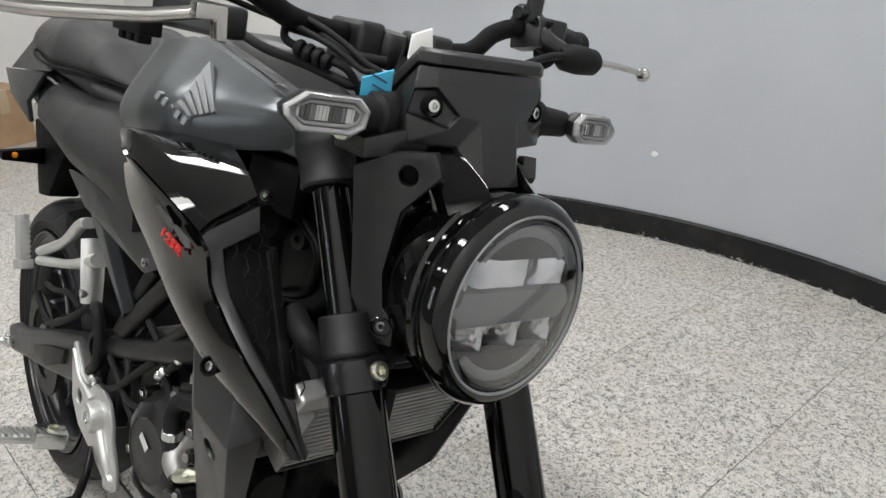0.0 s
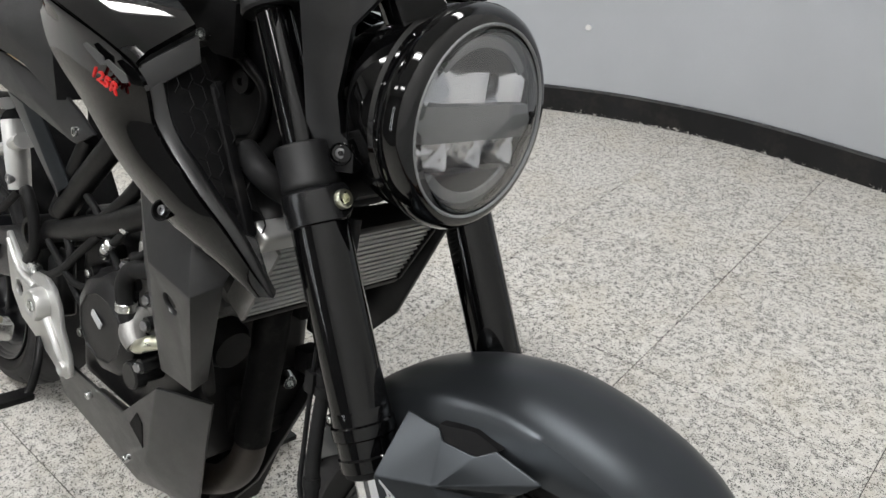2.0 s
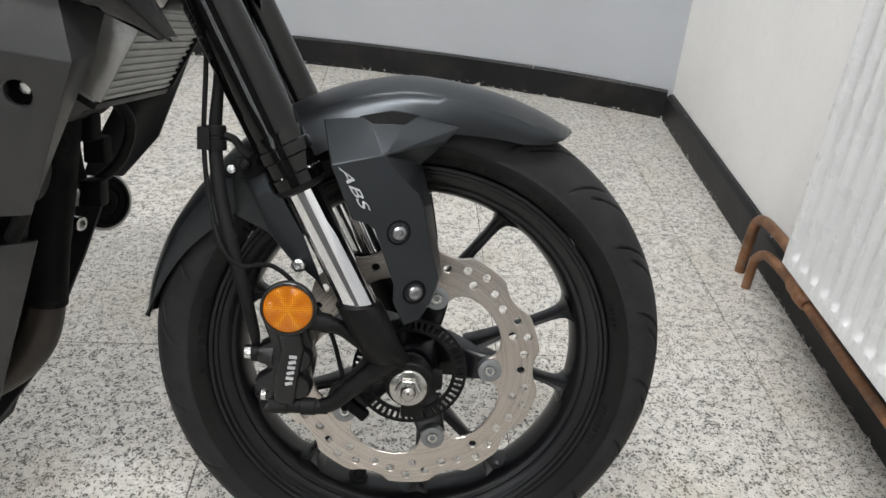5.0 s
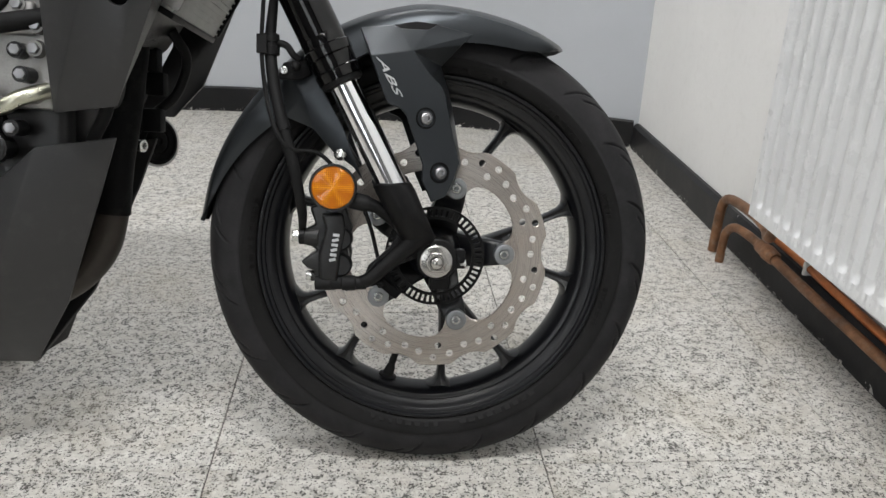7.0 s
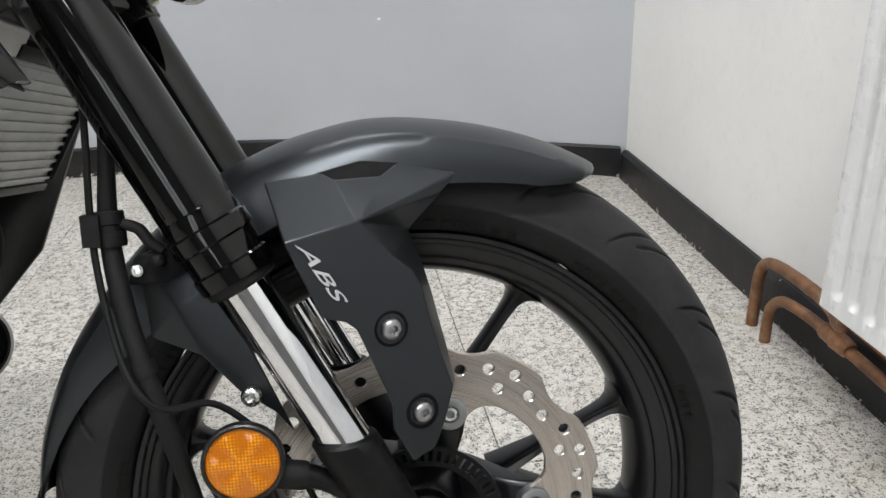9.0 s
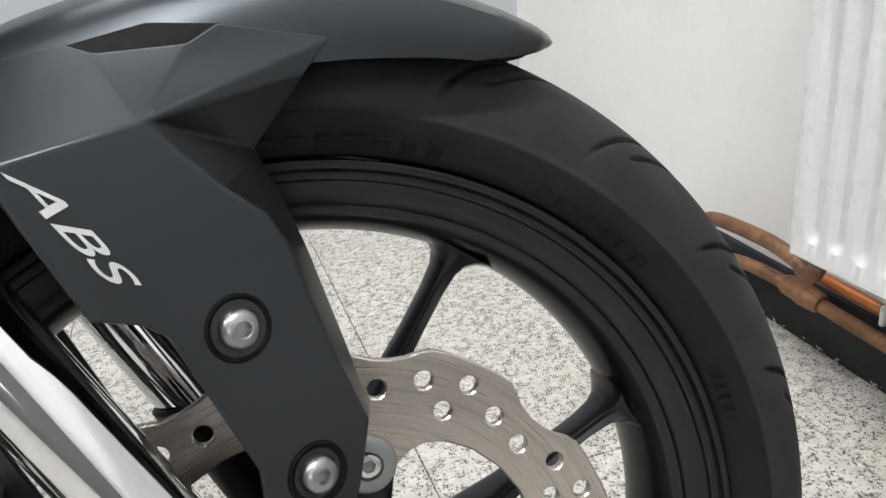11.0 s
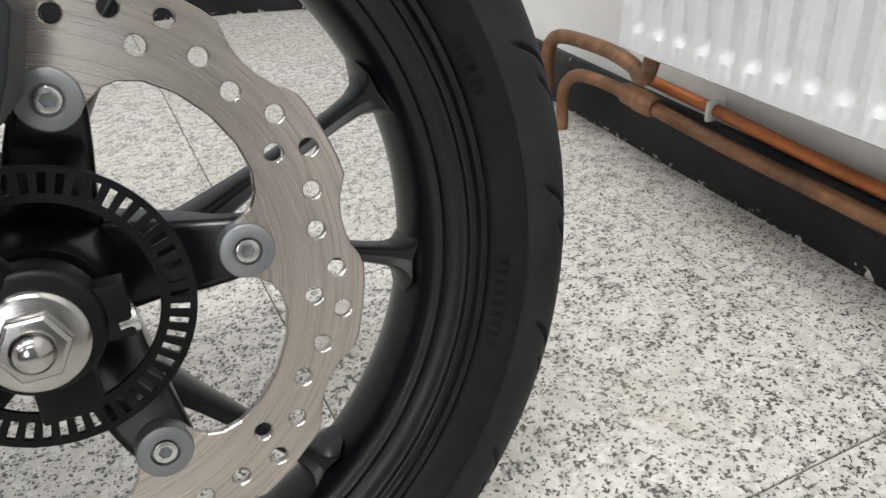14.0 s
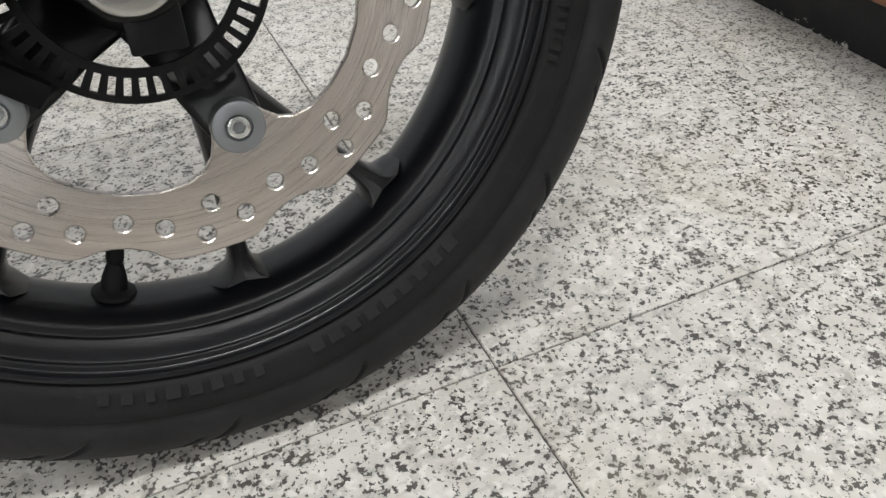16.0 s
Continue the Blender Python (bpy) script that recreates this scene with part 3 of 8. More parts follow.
for x0, x1 in ((WX0 + 0.05, -1.29), (-1.21, WX1 - 0.05)):
    pane = part("pane", finish(box(bmesh.new(), x0, x1, FRONT_Y - 0.064, FRONT_Y - 0.058, WZ0 + 0.05, WZ1 - 0.05), False), "clear", window)
    pane.visible_shadow = False
sky = bpy.data.lights.new("window_daylight", "AREA")
sky.shape, sky.size, sky.size_y, sky.energy, sky.color = "RECTANGLE", 0.98, 1.38, 14.0, (0.93, 0.97, 1.0)
sky_at = new("window_daylight", sky)
sky_at.matrix_basis = Matrix.Translation(((WX0 + WX1) / 2, FRONT_Y - 0.13, (WZ0 + WZ1) / 2)) @ Matrix.Rotation(radians(90), 4, "X")
# added overhead out of view; its grey is set for what the paint mirrors
bm = box(bmesh.new(), LEFT_X - 0.2, WALL_X + 0.2, FRONT_Y - 0.2, 2.4, TOP + 0.002, TOP + 0.1)
tagged(part("ceiling", finish(bm, False), "ceiling"), "unseen grey ceiling, added to close the room", "ceiling", kind="structure")

# black skirting boards, with a worn lower edge
SK = 0.095
bm = bmesh.new()
line = [(x, BACK_Y(x)) for x in np.linspace(-3.3, EAST(YC) - 0.016, 96)]
loft(bm, [[(x, y, 0.001), (x, y - 0.014, 0.001), (x, y - 0.014, SK - 0.006), (x, y - 0.008, SK), (x, y, SK)] for x, y in line])
tagged(part("baseboard", finish(bm), "skirting"), "black painted skirting along the curved wall, chipped", "skirting", kind="structure")
bm = bmesh.new()
loft(bm, [[(EAST(y) + o, y, z) for o, z in ((0, 0.001), (-0.020, 0.001), (-0.020, SK - 0.016), (-0.010, SK - 0.006), (0, SK - 0.006))] for y in (FRONT_Y, BACK_Y(EAST(YC)) - 0.018)])
tagged(part("baseboard", finish(bm), "skirting"), "black painted skirting under the heater", "skirting", kind="structure")

# ceiling lights: long recessed panels
LAMPS = [(-0.2, -0.7, 37), (-0.2, 1.2, 12), (-2.2, -0.8, 9), (-2.2, 1.2, 10), (-4.2, 0.3, 8), (-0.2, -2.4, 7), (-2.2, -2.4, 3)]
for x, y, watts in LAMPS:
    lamp = new("ceiling_light")
    lamp.location = (x, y, TOP)
    tagged(lamp, "long white ceiling light with a bright diffuser", "ceiling light", "ceiling lights")
    bm = bmesh.new()
    for b in ((-0.62, 0.62, -0.16, -0.135), (-0.62, 0.62, 0.135, 0.16), (-0.62, -0.595, -0.135, 0.135), (0.595, 0.62, -0.135, 0.135)):
        box(bm, *b, -0.045, 0.0)
    part("frame", finish(bm, False), "radiator", lamp)
    part("diffuser", finish(box(bmesh.new(), -0.594, 0.594, -0.134, 0.134, -0.030, -0.022), False), "light", lamp)
    al = bpy.data.lights.new("ceiling_lamp", "AREA")
    al.shape, al.size, al.size_y, al.energy, al.color = "RECTANGLE", 1.15, 0.12, watts, (0.985, 0.99, 1.0)
    ao = new("ceiling_lamp", al)
    ao.matrix_basis = Matrix.Translation((x, y, TOP - 0.05))

# ---------------------------------------------------------------- the motorcycle
# Local frame: x ahead, y to the rider's left, z up, origin at the front axle. It leans on its side stand.
bike = new("motorcycle")
bike.matrix_basis = pose(0, 0, 0.2913, -15.1, 1.3, 0)
tagged(bike, "small matte grey and black motorcycle leaning on its stand", "motorcycle")

# ---- front wheel
WHEEL = pose(0, 0, 0, 2.0, 0, 0)          # how the steered wheel stands in the frame
MID = 0.0125          # the rim's middle plane, seen from the disc's
FIRST, BR = 2.4, 0.0925          # angle of the first button, and the buttons' circle


def polar(r, deg, y=0.0):
    return (r * math.cos(radians(deg)), y, r * math.sin(radians(deg)))


def tyre_mesh(radius, half, bead, stand, mid=0.0, n=1100, m=130):
    """A road tyre whose slanted grooves are cut into the tread."""
    prof = [(-half * 0.78, bead + 0.0023), (-half * 0.885, bead + 0.0040), (-half * 0.915, bead + 0.008), (-half * 0.985, bead + 0.017), (-half * 1.008, bead + 0.0222), (-half * 1.004, bead + 0.0236)]
    shoulder = bead + 0.0245
    for k in range(m + 1):
        a = -1 + 2 * k / m
        y = half * 0.985 * math.sin(a * math.pi / 2 * 0.93) / math.sin(math.pi / 2 * 0.93)
        u = abs(y) / (half * 0.985)
        prof.append((y, shoulder + (radius - shoulder) * math.sqrt(max(0, 1 - u**2.25))))
    prof += [(-y, r) for y, r in prof[:6]][::-1]
    verts, faces = [], []
    rows = len(prof)
    P = np.array(prof)
    T = np.gradient(P, axis=0)
    up = stand.to_3x3().transposed() @ Vector((0, 0, 1))
    T /= np.linalg.norm(T, axis=1, keepdims=True)
    for i in range(n):
        t = 2 * math.pi * i / n
        for j, (y, r) in enumerate(prof):
            cut = 0.0
            if 7 <= j < rows - 7:
                u = abs(y) / half
                side = 1 if y > 0 else -1
                for shift, lo, hi, sweep, width in ((0.0, 0.22, 0.86, 0.15, 0.0042), (0.5, 0.45, 0.97, 0.10, 0.0036)):
                    if lo < u < hi:
                        ph = (t * 20 / (2 * math.pi) + shift + (0.5 if side > 0 else 0) - sweep * 20 / 6.283 * (u - lo) / (hi - lo) * 1.4) % 1
                        d = min(ph, 1 - ph) / 20 * 2 * math.pi * radius
                        taper = min(1, (u - lo) * 9, (hi - u) * 12)
                        cut = max(cut, taper * max(0, 1 - (d / (width * 0.5)) ** 4))
            rr, yy = r - 0.0045 * cut * abs(T[j, 0]), y + 0.0045 * cut * T[j, 1] * (1 if T[j, 0] >= 0 else -1)
            x, z = rr * math.cos(t), rr * math.sin(t)
            p = Vector((x, yy + mid, z))
            low = 0.0004 - (up.dot(p) + stand.translation.z)
            verts.append(p + up * low if low > 0 else p)
    for i in range(n):
        a, b = i * rows, ((i + 1) % n) * rows
        for j in range(rows - 1):
            faces.append((a + j, b + j, b + j + 1, a + j + 1))
    me = bpy.data.meshes.new("tyre")
    me.from_pydata(verts, [], faces)
    me.polygons.foreach_set("use_smooth", [True] * len(faces))
    me.materials.append(M["rubber"])
    return me


def rim_profile(s=1.0, shift=0.0):
    right = [(0.0455, 0.2345), (0.0475, 0.2336), (0.0478, 0.2318), (0.0470, 0.2300), (0.0442, 0.2291), (0.0432, 0.2282), (0.0430, 0.2254), (0.0424, 0.2246), (0.0402, 0.2242), (0.0394, 0.2234), (0.0392, 0.2204), (0.0372, 0.2160), (0.0352, 0.2126), (0.0344, 0.2118), (0.0322, 0.2114), (0.0315, 0.2104), (0.0312, 0.2080), (0.0296, 0.2050), (0.0200, 0.2002), (0.0100, 0.1974), (0.0, 0.1965)]
    outer = [(0.0, 0.205), (0.02, 0.208), (0.036, 0.2260), (0.0400, 0.2320)]
    inner = [(-y * s, r) for y, r in right] + [(y * s, r) for y, r in right[::-1][1:]]
    return [(y + shift, r) for y, r in inner + [(y * s, r) for y, r in outer[::-1]] + [(-y * s, r) for y, r in outer[1:]]]


rim = part("front_wheel", finish(lathe_y(bmesh.new(), rim_profile(0.96, MID), 288), crisp=42), "wheel", bike, "satin black cast rim", at=WHEEL)
tyre = new("tyre", tyre_mesh(0.3030, 0.0525, 0.2330, bike.matrix_basis @ WHEEL, MID))
tyre.parent = rim
tagged(tyre, "black road tyre with slanted grooves")

# raised marks on the tyre's side, as plain bars
bm = bmesh.new()
random.seed(4)
for start, count, size, gap in ((-108, 8, 0.0085, 3.0), (-78, 9, 0.0095, 3.1), (40, 7, 0.008, 2.6), (70, 9, 0.010, 3.2), (14, 5, 0.005, 1.7), (-22, 9, 0.004, 1.5), (120, 10, 0.008, 2.8), (165, 8, 0.009, 3.0)):
    for k in range(count):
        a = start + k * gap
        m = Matrix.Rotation(-radians(a), 4, "Y") @ Matrix.Translation((0.2415, MID - 0.0497, 0)) @ Matrix.Rotation(radians(-38), 4, "Z")
        w = size * random.uniform(0.6, 1.0)
        box(bm, -0.0040, 0.0040, -0.0002, 0.0006, -w / 2, w / 2, m)
        if random.random() < 0.6:
            box(bm, -0.0012, 0.0012, -0.0004, 0.0006, -w / 2 * 0.8, w / 2 * 0.8, m)
tagged(part("side_marking", finish(bm, False), "rubber", rim), kind="stuff")


def spoke(bm, a0, a1, mid=0.0):
    """One spoke from the hub at angle a0 to the rim at angle a1, widening at both ends."""
    p, q = Vector(polar(0.068, a0, mid)), Vector(polar(0.1985, a1, mid))
    d = (q - p).normalized()
    side = Vector((-d.z, 0, d.x))
    rings = []
    for s, w, h, dy in ((0, 0.010, 0.022, 0), (0.15, 0.0085, 0.018, 0), (0.35, 0.0066, 0.0135, 0), (0.6, 0.0056, 0.0115, 0), (0.80, 0.0056, 0.0115, 0), (0.90, 0.0066, 0.013, 0), (0.95, 0.0092, 0.016, 0), (0.98, 0.0145, 0.019, 0), (1.0, 0.022, 0.022, 0)):
        c = p.lerp(q, s)
        rings.append([c + side * (w * x) + Vector((0, h * y, 0)) for x, y in ((-1, -0.45), (-0.62, -0.95), (0, -0.72), (0.62, -0.95), (1, -0.45), (1, 0.45), (0.6, 0.95), (-0.6, 0.95), (-1, 0.45))])
    return loft(bm, rings)


for k in range(5):
    for s in (-14.5, 15.5):
        part("spoke", finish(spoke(bmesh.new(), FIRST + 72 * k + s * 0.12, FIRST + 72 * k + s, MID), bevel=0.0012), "wheel", rim)
# hub with a waist, and the five arms that carry the disc
hub = finish(lathe_y(bmesh.new(), [(-0.050, 0.016), (-0.052, 0.026), (-0.047, 0.030), (-0.030, 0.032), (-0.014, 0.040), (0.014, 0.040), (0.030, 0.032), (0.050, 0.028), (0.052, 0.016)], 64))
part("hub", hub, "wheel", rim)
for k in range(5):
    a = FIRST + 72 * k
    d, s = Vector(polar(1, a)), Vector(polar(1, a + 90))
    rings = []
    for r, w, y0, y1 in ((0.026, 0.026, -0.016, 0.02), (0.050, 0.0205, -0.030, 0.012), (0.070, 0.0185, -0.042, -0.012), (0.084, 0.0165, -0.0475, -0.030), (0.098, 0.0145, -0.0478, -0.036), (0.106, 0.0085, -0.0475, -0.038)):
        c = d * r
        rings.append([c + s * w + Vector((0, y0 + 0.003, 0)), c + s * w * 0.8 + Vector((0, y0, 0)), c - s * w * 0.8 + Vector((0, y0, 0)), c - s * w + Vector((0, y0 + 0.003, 0)), c - s * w + Vector((0, y1, 0)), c + s * w + Vector((0, y1, 0))])
    part("disc_arm", finish(loft(bmesh.new(), rings), bevel=0.0015), "wheel", rim)

# wave brake disc
outer, inner = [], []
for k in range(10):
    c = FIRST + 36 * k
    for off, r in ((-18, 0.1512), (-12.5, 0.1514), (-9.6, 0.1510), (-7.5, 0.1490), (-5, 0.1452), (-2, 0.1430), (1.5, 0.1426), (5, 0.1445), (7.5, 0.1482), (9.2, 0.1510), (12.5, 0.1514)):
        p = polar(r, c + off)
        outer.append((p[0], p[2]))
for k in range(5):
    c = FIRST + 72 * k
    for off, r in ((-36, 0.1135), (-27, 0.1128), (-19.5, 0.1105), (-14.5, 0.1065), (-11.5, 0.1015), (-9.6, 0.0950), (-7.5, 0.0865), (-4.0, 0.0815), (0, 0.0800), (4.0, 0.0815), (7.5, 0.0865), (9.6, 0.0950), (11.5, 0.1015), (14.5, 0.1065), (19.5, 0.1105), (27, 0.1128)):
        p = polar(r, c + off)
        inner.append((p[0], p[2]))
holes = []
for k in range(10):
    for off, r in ((0, 0.1285), (-9.4, 0.1360), (-18.8, 0.1403), (-15.8, 0.1243), (-27.2, 0.1325)):
        p = polar(r, FIRST + 36 * k + off)
        holes.append((p[0], p[2], 0.0046))
bm = bmesh.new()
loops = [outer, inner] + [[(x + r * math.cos(t), z + r * math.sin(t)) for t in np.linspace(0, 2 * math.pi, 14, endpoint=False)] for x, z, r in holes]
edges = []
for lp in loops:
    vs = [bm.verts.new((x, -0.0535, z)) for x, z in lp]
    edges += [bm.edges.new((vs[i], vs[(i + 1) % len(vs)])) for i in range(len(vs))]
faces = [g for g in bmesh.ops.triangle_fill(bm, edges=edges, use_beauty=True)["geom"] if isinstance(g, bmesh.types.BMFace)]
up = bmesh.ops.extrude_face_region(bm, geom=faces)["geom"]
bmesh.ops.translate(bm, verts=[g for g in up if isinstance(g, bmesh.types.BMVert)], vec=(0, 0.005, 0))
disc = part("brake_disc", finish(bm, False, bevel=0.0007, segs=1), "disc", rim, "wavy drilled steel brake disc")
for k in range(5):
    a = FIRST + 72 * k
    p = Vector(polar(BR, a))
    bm = bmesh.new()
    turned(bm, p + Vector((0, -0.046, 0)), p + Vector((0, -0.0575, 0)), ((0, 0.0140), (0.8, 0.0140), (0.95, 0.0134), (1.0, 0.0125), (1.0, 0.0072), (0.78, 0.0068)), 32)
    btn = part("disc_button", finish(bm), "button", rim)
    socket_bolt(p + Vector((0, -0.0545, 0)), (0, -1, 0), 0.0060, "zinc", rim, "disc_bolt", 0.003)
# slotted speed ring
bm = bmesh.new()
loops = [[polar(0.0655, t)[::2] for t in np.arange(0, 360, 4)], [polar(0.0490, t)[::2] for t in np.arange(0, 360, 4)]]
for k in range(52):
    a = 360 / 52 * k
    loops.append([polar(r, a + d)[::2] for r, d in ((0.0532, -1.75), (0.0532, 1.75), (0.0622, 1.65), (0.0622, -1.65))])
edges = []
for lp in loops:
    vs = [bm.verts.new((x, -0.0605, z)) for x, z in lp]
    edges += [bm.edges.new((vs[i], vs[(i + 1) % len(vs)])) for i in range(len(vs))]
faces = [g for g in bmesh.ops.triangle_fill(bm, edges=edges, use_beauty=True)["geom"] if isinstance(g, bmesh.types.BMFace)]
up = bmesh.ops.extrude_face_region(bm, geom=faces)["geom"]
bmesh.ops.translate(bm, verts=[g for g in up if isinstance(g, bmesh.types.BMVert)], vec=(0, 0.003, 0))
part("speed_ring", finish(bm, False), "blackmetal", rim)
# valve
va = -106.5
p, d = Vector(polar(0.1965, va, MID - 0.002)), Vector(polar(-1, va, -0.10)).normalized()
valve = part("valve", finish(turned(bmesh.new(), p, p + d * 0.040, ((0, 0.0130), (0.06, 0.0125), (0.10, 0.0080), (0.30, 0.0070), (0.48, 0.0050), (0.52, 0.0042), (0.56, 0.0050), (0.62, 0.0052), (0.95, 0.0046), (1, 0.0038)), 20)), "softrubber", rim)

# axle, nut and spacer on both sides
part("axle", finish(rod(bmesh.new(), (0, -0.092, -0.002), (0, 0.115, 0), 0.009, n=24)), "lever", bike)
for s in (-1, 1):
    part("wheel_spacer", finish(turned(bmesh.new(), (0, 0.050 * s, 0), (0, 0.088 * s, 0), ((0, 0.020), (0.3, 0.0215), (0.34, 0.0185), (1, 0.0185)), 32)), "blackmetal", bike)
part("washer", finish(turned(bmesh.new(), (-0.001, -0.0990, -0.003), (-0.001, -0.1045, -0.003), ((0, 0.0215), (0.6, 0.0212), (0.9, 0.0200), (1, 0.0185)), 48)), "lever", bike)
hex_nut((-0.001, -0.1040, -0.003), (0, -1, 0), 0.0145, 0.0085, "lever", bike, "axle_nut", "zinc plated axle nut")
part("axle_end", finish(turned(bmesh.new(), (-0.001, -0.110, -0.003), (-0.001, -0.1215, -0.003), ((0, 0.0086), (0.6, 0.0084), (0.85, 0.0066), (1, 0.0035)), 24)), "lever", bike)

# ---- fork
FY = 0.102
TAN = 0.521


def leg(z, y):
    return Vector((-0.0115 - TAN * z, y, z))


DIR = (leg(1, 0) - leg(0, 0)).normalized()
for s in (-1, 1):
    y = s * FY
    fork = part("fork_leg", finish(turned(bmesh.new(), leg(0.262, y), leg(0.420, y), ((0, 0.0272), (1, 0.0268)), 48)), "tube", bike, "gloss black fork tube")
    # collars at the tube's lower end
    part("collar", finish(turned(bmesh.new(), leg(0.216, y), leg(0.266, y), ((0, 0.0235), (0.02, 0.0283), (0.22, 0.0290), (0.25, 0.0275), (0.52, 0.0275), (0.55, 0.0296), (0.74, 0.0296), (0.77, 0.0278), (0.95, 0.0276), (1, 0.0270)), 64), crisp=20), "tube", fork)
    part("dust_seal", finish(turned(bmesh.new(), leg(0.210, y), leg(0.217, y), ((0, 0.0215), (0.3, 0.0255), (1, 0.0262)), 40)), "softrubber", fork)
    part("stanchion", finish(rod(bmesh.new(), leg(0.060, y), leg(0.212, y), 0.0186, n=48)), "chrome", fork, "chromed fork stanchion")
    # lower casting with the axle clamp
    bm = bmesh.new()
    rings = []
    for z, w, ry, dy, dx in ((0.094, 0.0218, 0.0218, 0, 0), (0.092, 0.0240, 0.0240, 0, 0), (0.082, 0.0245, 0.0245, 0, 0), (0.060, 0.0232, 0.0232, 0, 0), (0.044, 0.0228, 0.0215, 0.001, 0), (0.030, 0.0225, 0.0170, 0.006, 0.0), (0.018, 0.0225, 0.0130, 0.011, 0.001), (0.002, 0.0225, 0.0115, 0.013, 0.004), (-0.016, 0.016, 0.0105, 0.014, 0.007)):
        c = leg(z, y - s * dy) + Vector((dx, 0, 0))
        rings.append([c + Vector((w * math.cos(t), ry * math.sin(t), 0.10 * w * math.cos(t))) for t in np.linspace(0, 2 * math.pi, 40, endpoint=False)])
    loft(bm, rings)
    casting = part("fork_bottom", finish(bm), "blackmetal", fork)
    bm = bmesh.new()
    turned(bm, (0, y - s * 0.026, 0), (0, y, 0), ((0, 0.0245), (0.1, 0.0265), (0.9, 0.0265), (1, 0.025)), 40)
    box(bm, -0.012, 0.012, -0.010, 0.010, -0.016, 0.016, Matrix.Translation((0.004, y - s * 0.013, -0.024)))
    box(bm, -0.010, 0.012, -0.009, 0.009, -0.012, 0.012, Matrix.Translation((0.024, y - s * 0.012, 0.0)))
    part("axle_clamp", finish(bm, bevel=0.002), "blackmetal", fork)
    socket_bolt((0.034, y - s * 0.009, -0.006), (1, 0, 0.1), 0.0062, "zinc", fork, "pinch_bolt", 0.004)
    # fork tops: lower clamp, sleeve, inner tube, upper clamp and cap
    part("upper_tube", finish(rod(bmesh.new(), leg(0.47, y), leg(0.60, y), 0.0175, n=40)), "tube", fork)
    bm = bmesh.new()
    turned(bm, leg(0.4435, y), leg(0.480, y), ((0, 0.0262), (0.05, 0.0275), (0.16, 0.0272), (0.18, 0.0266), (0.92, 0.0268), (0.97, 0.0262), (1, 0.0245), (1, 0.0178)), 40)
    part("sleeve", finish(bm), "grain", fork)
    bm = bmesh.new()
    turned(bm, leg(0.588, y), leg(0.650, y), ((0, 0.0175), (0.0, 0.0268), (0.04, 0.0285), (0.10, 0.0278), (0.12, 0.0270), (0.50, 0.0278), (0.53, 0.0290), (0.62, 0.0292), (0.66, 0.0285), (0.93, 0.0300), (1, 0.0275)), 40)
    part("upper_clamp", finish(bm), "grain", fork)
    part("clamp_boss", finish(turned(bmesh.new(), leg(0.629, y) + Vector((0.008, -s * 0.004, 0.004)), leg(0.629, y) + Vector((0.025, -s * 0.004, 0.012)), ((0, 0.0175), (0.8, 0.0165), (1, 0.0145)), 28)), "satin", fork)
    socket_bolt(leg(0.629, y) + Vector((0.025, -s * 0.004, 0.012)), (0.88, 0, 0.42), 0.0092, "gold", fork, "clamp_bolt", 0.006)
    bm = bmesh.new()
    turned(bm, leg(0.414, y), leg(0.443, y), ((0, 0.0265), (0.06, 0.0292), (0.45, 0.0298), (0.55, 0.0302), (0.92, 0.0298), (1, 0.0265)), 40)
    part("lower_clamp", finish(bm), "semi", fork)
    q = leg(0.4300, y)
    bm = loft(bmesh.new(), [[q + Vector((x0, -s * yy, 0)) + Vector((0.42 * h, 0, 0)) * -1 + Vector((0, 0, h + x0 * 0.5)) for yy, h in ((-0.008, -0.010), (-0.008, 0.010), (0.000, 0.0145), (0.014, 0.0145), (0.020, 0.009), (0.020, -0.009), (0.014, -0.0145), (0.000, -0.0145))] for x0 in (0.0, 0.023, 0.0255)])
    part("clamp_lug", finish(bm, bevel=0.004, segs=3), "semi", fork)
    socket_bolt(q + Vector((0.0265, -s * 0.006, 0.0135)), (0.89, 0, 0.45), 0.0090, "gold", fork, "clamp_bolt", 0.006)

# clamp bridges between the legs
for z, d in ((0.430, 0.018), (0.630, 0.018)):
    bm = bmesh.new()
    loft(bm, [[leg(z, y) + Vector((-0.020 - bend, 0, 0)) + v for v in (DIR * -d + Vector((0.03, 0, 0.016)), DIR * d + Vector((0.03, 0, 0.016)), DIR * d + Vector((-0.034, 0, -0.018)), DIR * -d + Vector((-0.034, 0, -0.018)))] for y, bend in ((-0.08, 0), (-0.045, 0.022), (0.045, 0.022), (0.08, 0))])
    part("clamp_bridge", finish(bm, bevel=0.004), "satin", bike)
part("steering_stem", finish(rod(bmesh.new(), leg(0.43, 0) + Vector((-0.06, 0, 0)), leg(0.66, 0) + Vector((-0.06, 0, 0)), 0.027, n=32)), "blackmetal", bike)

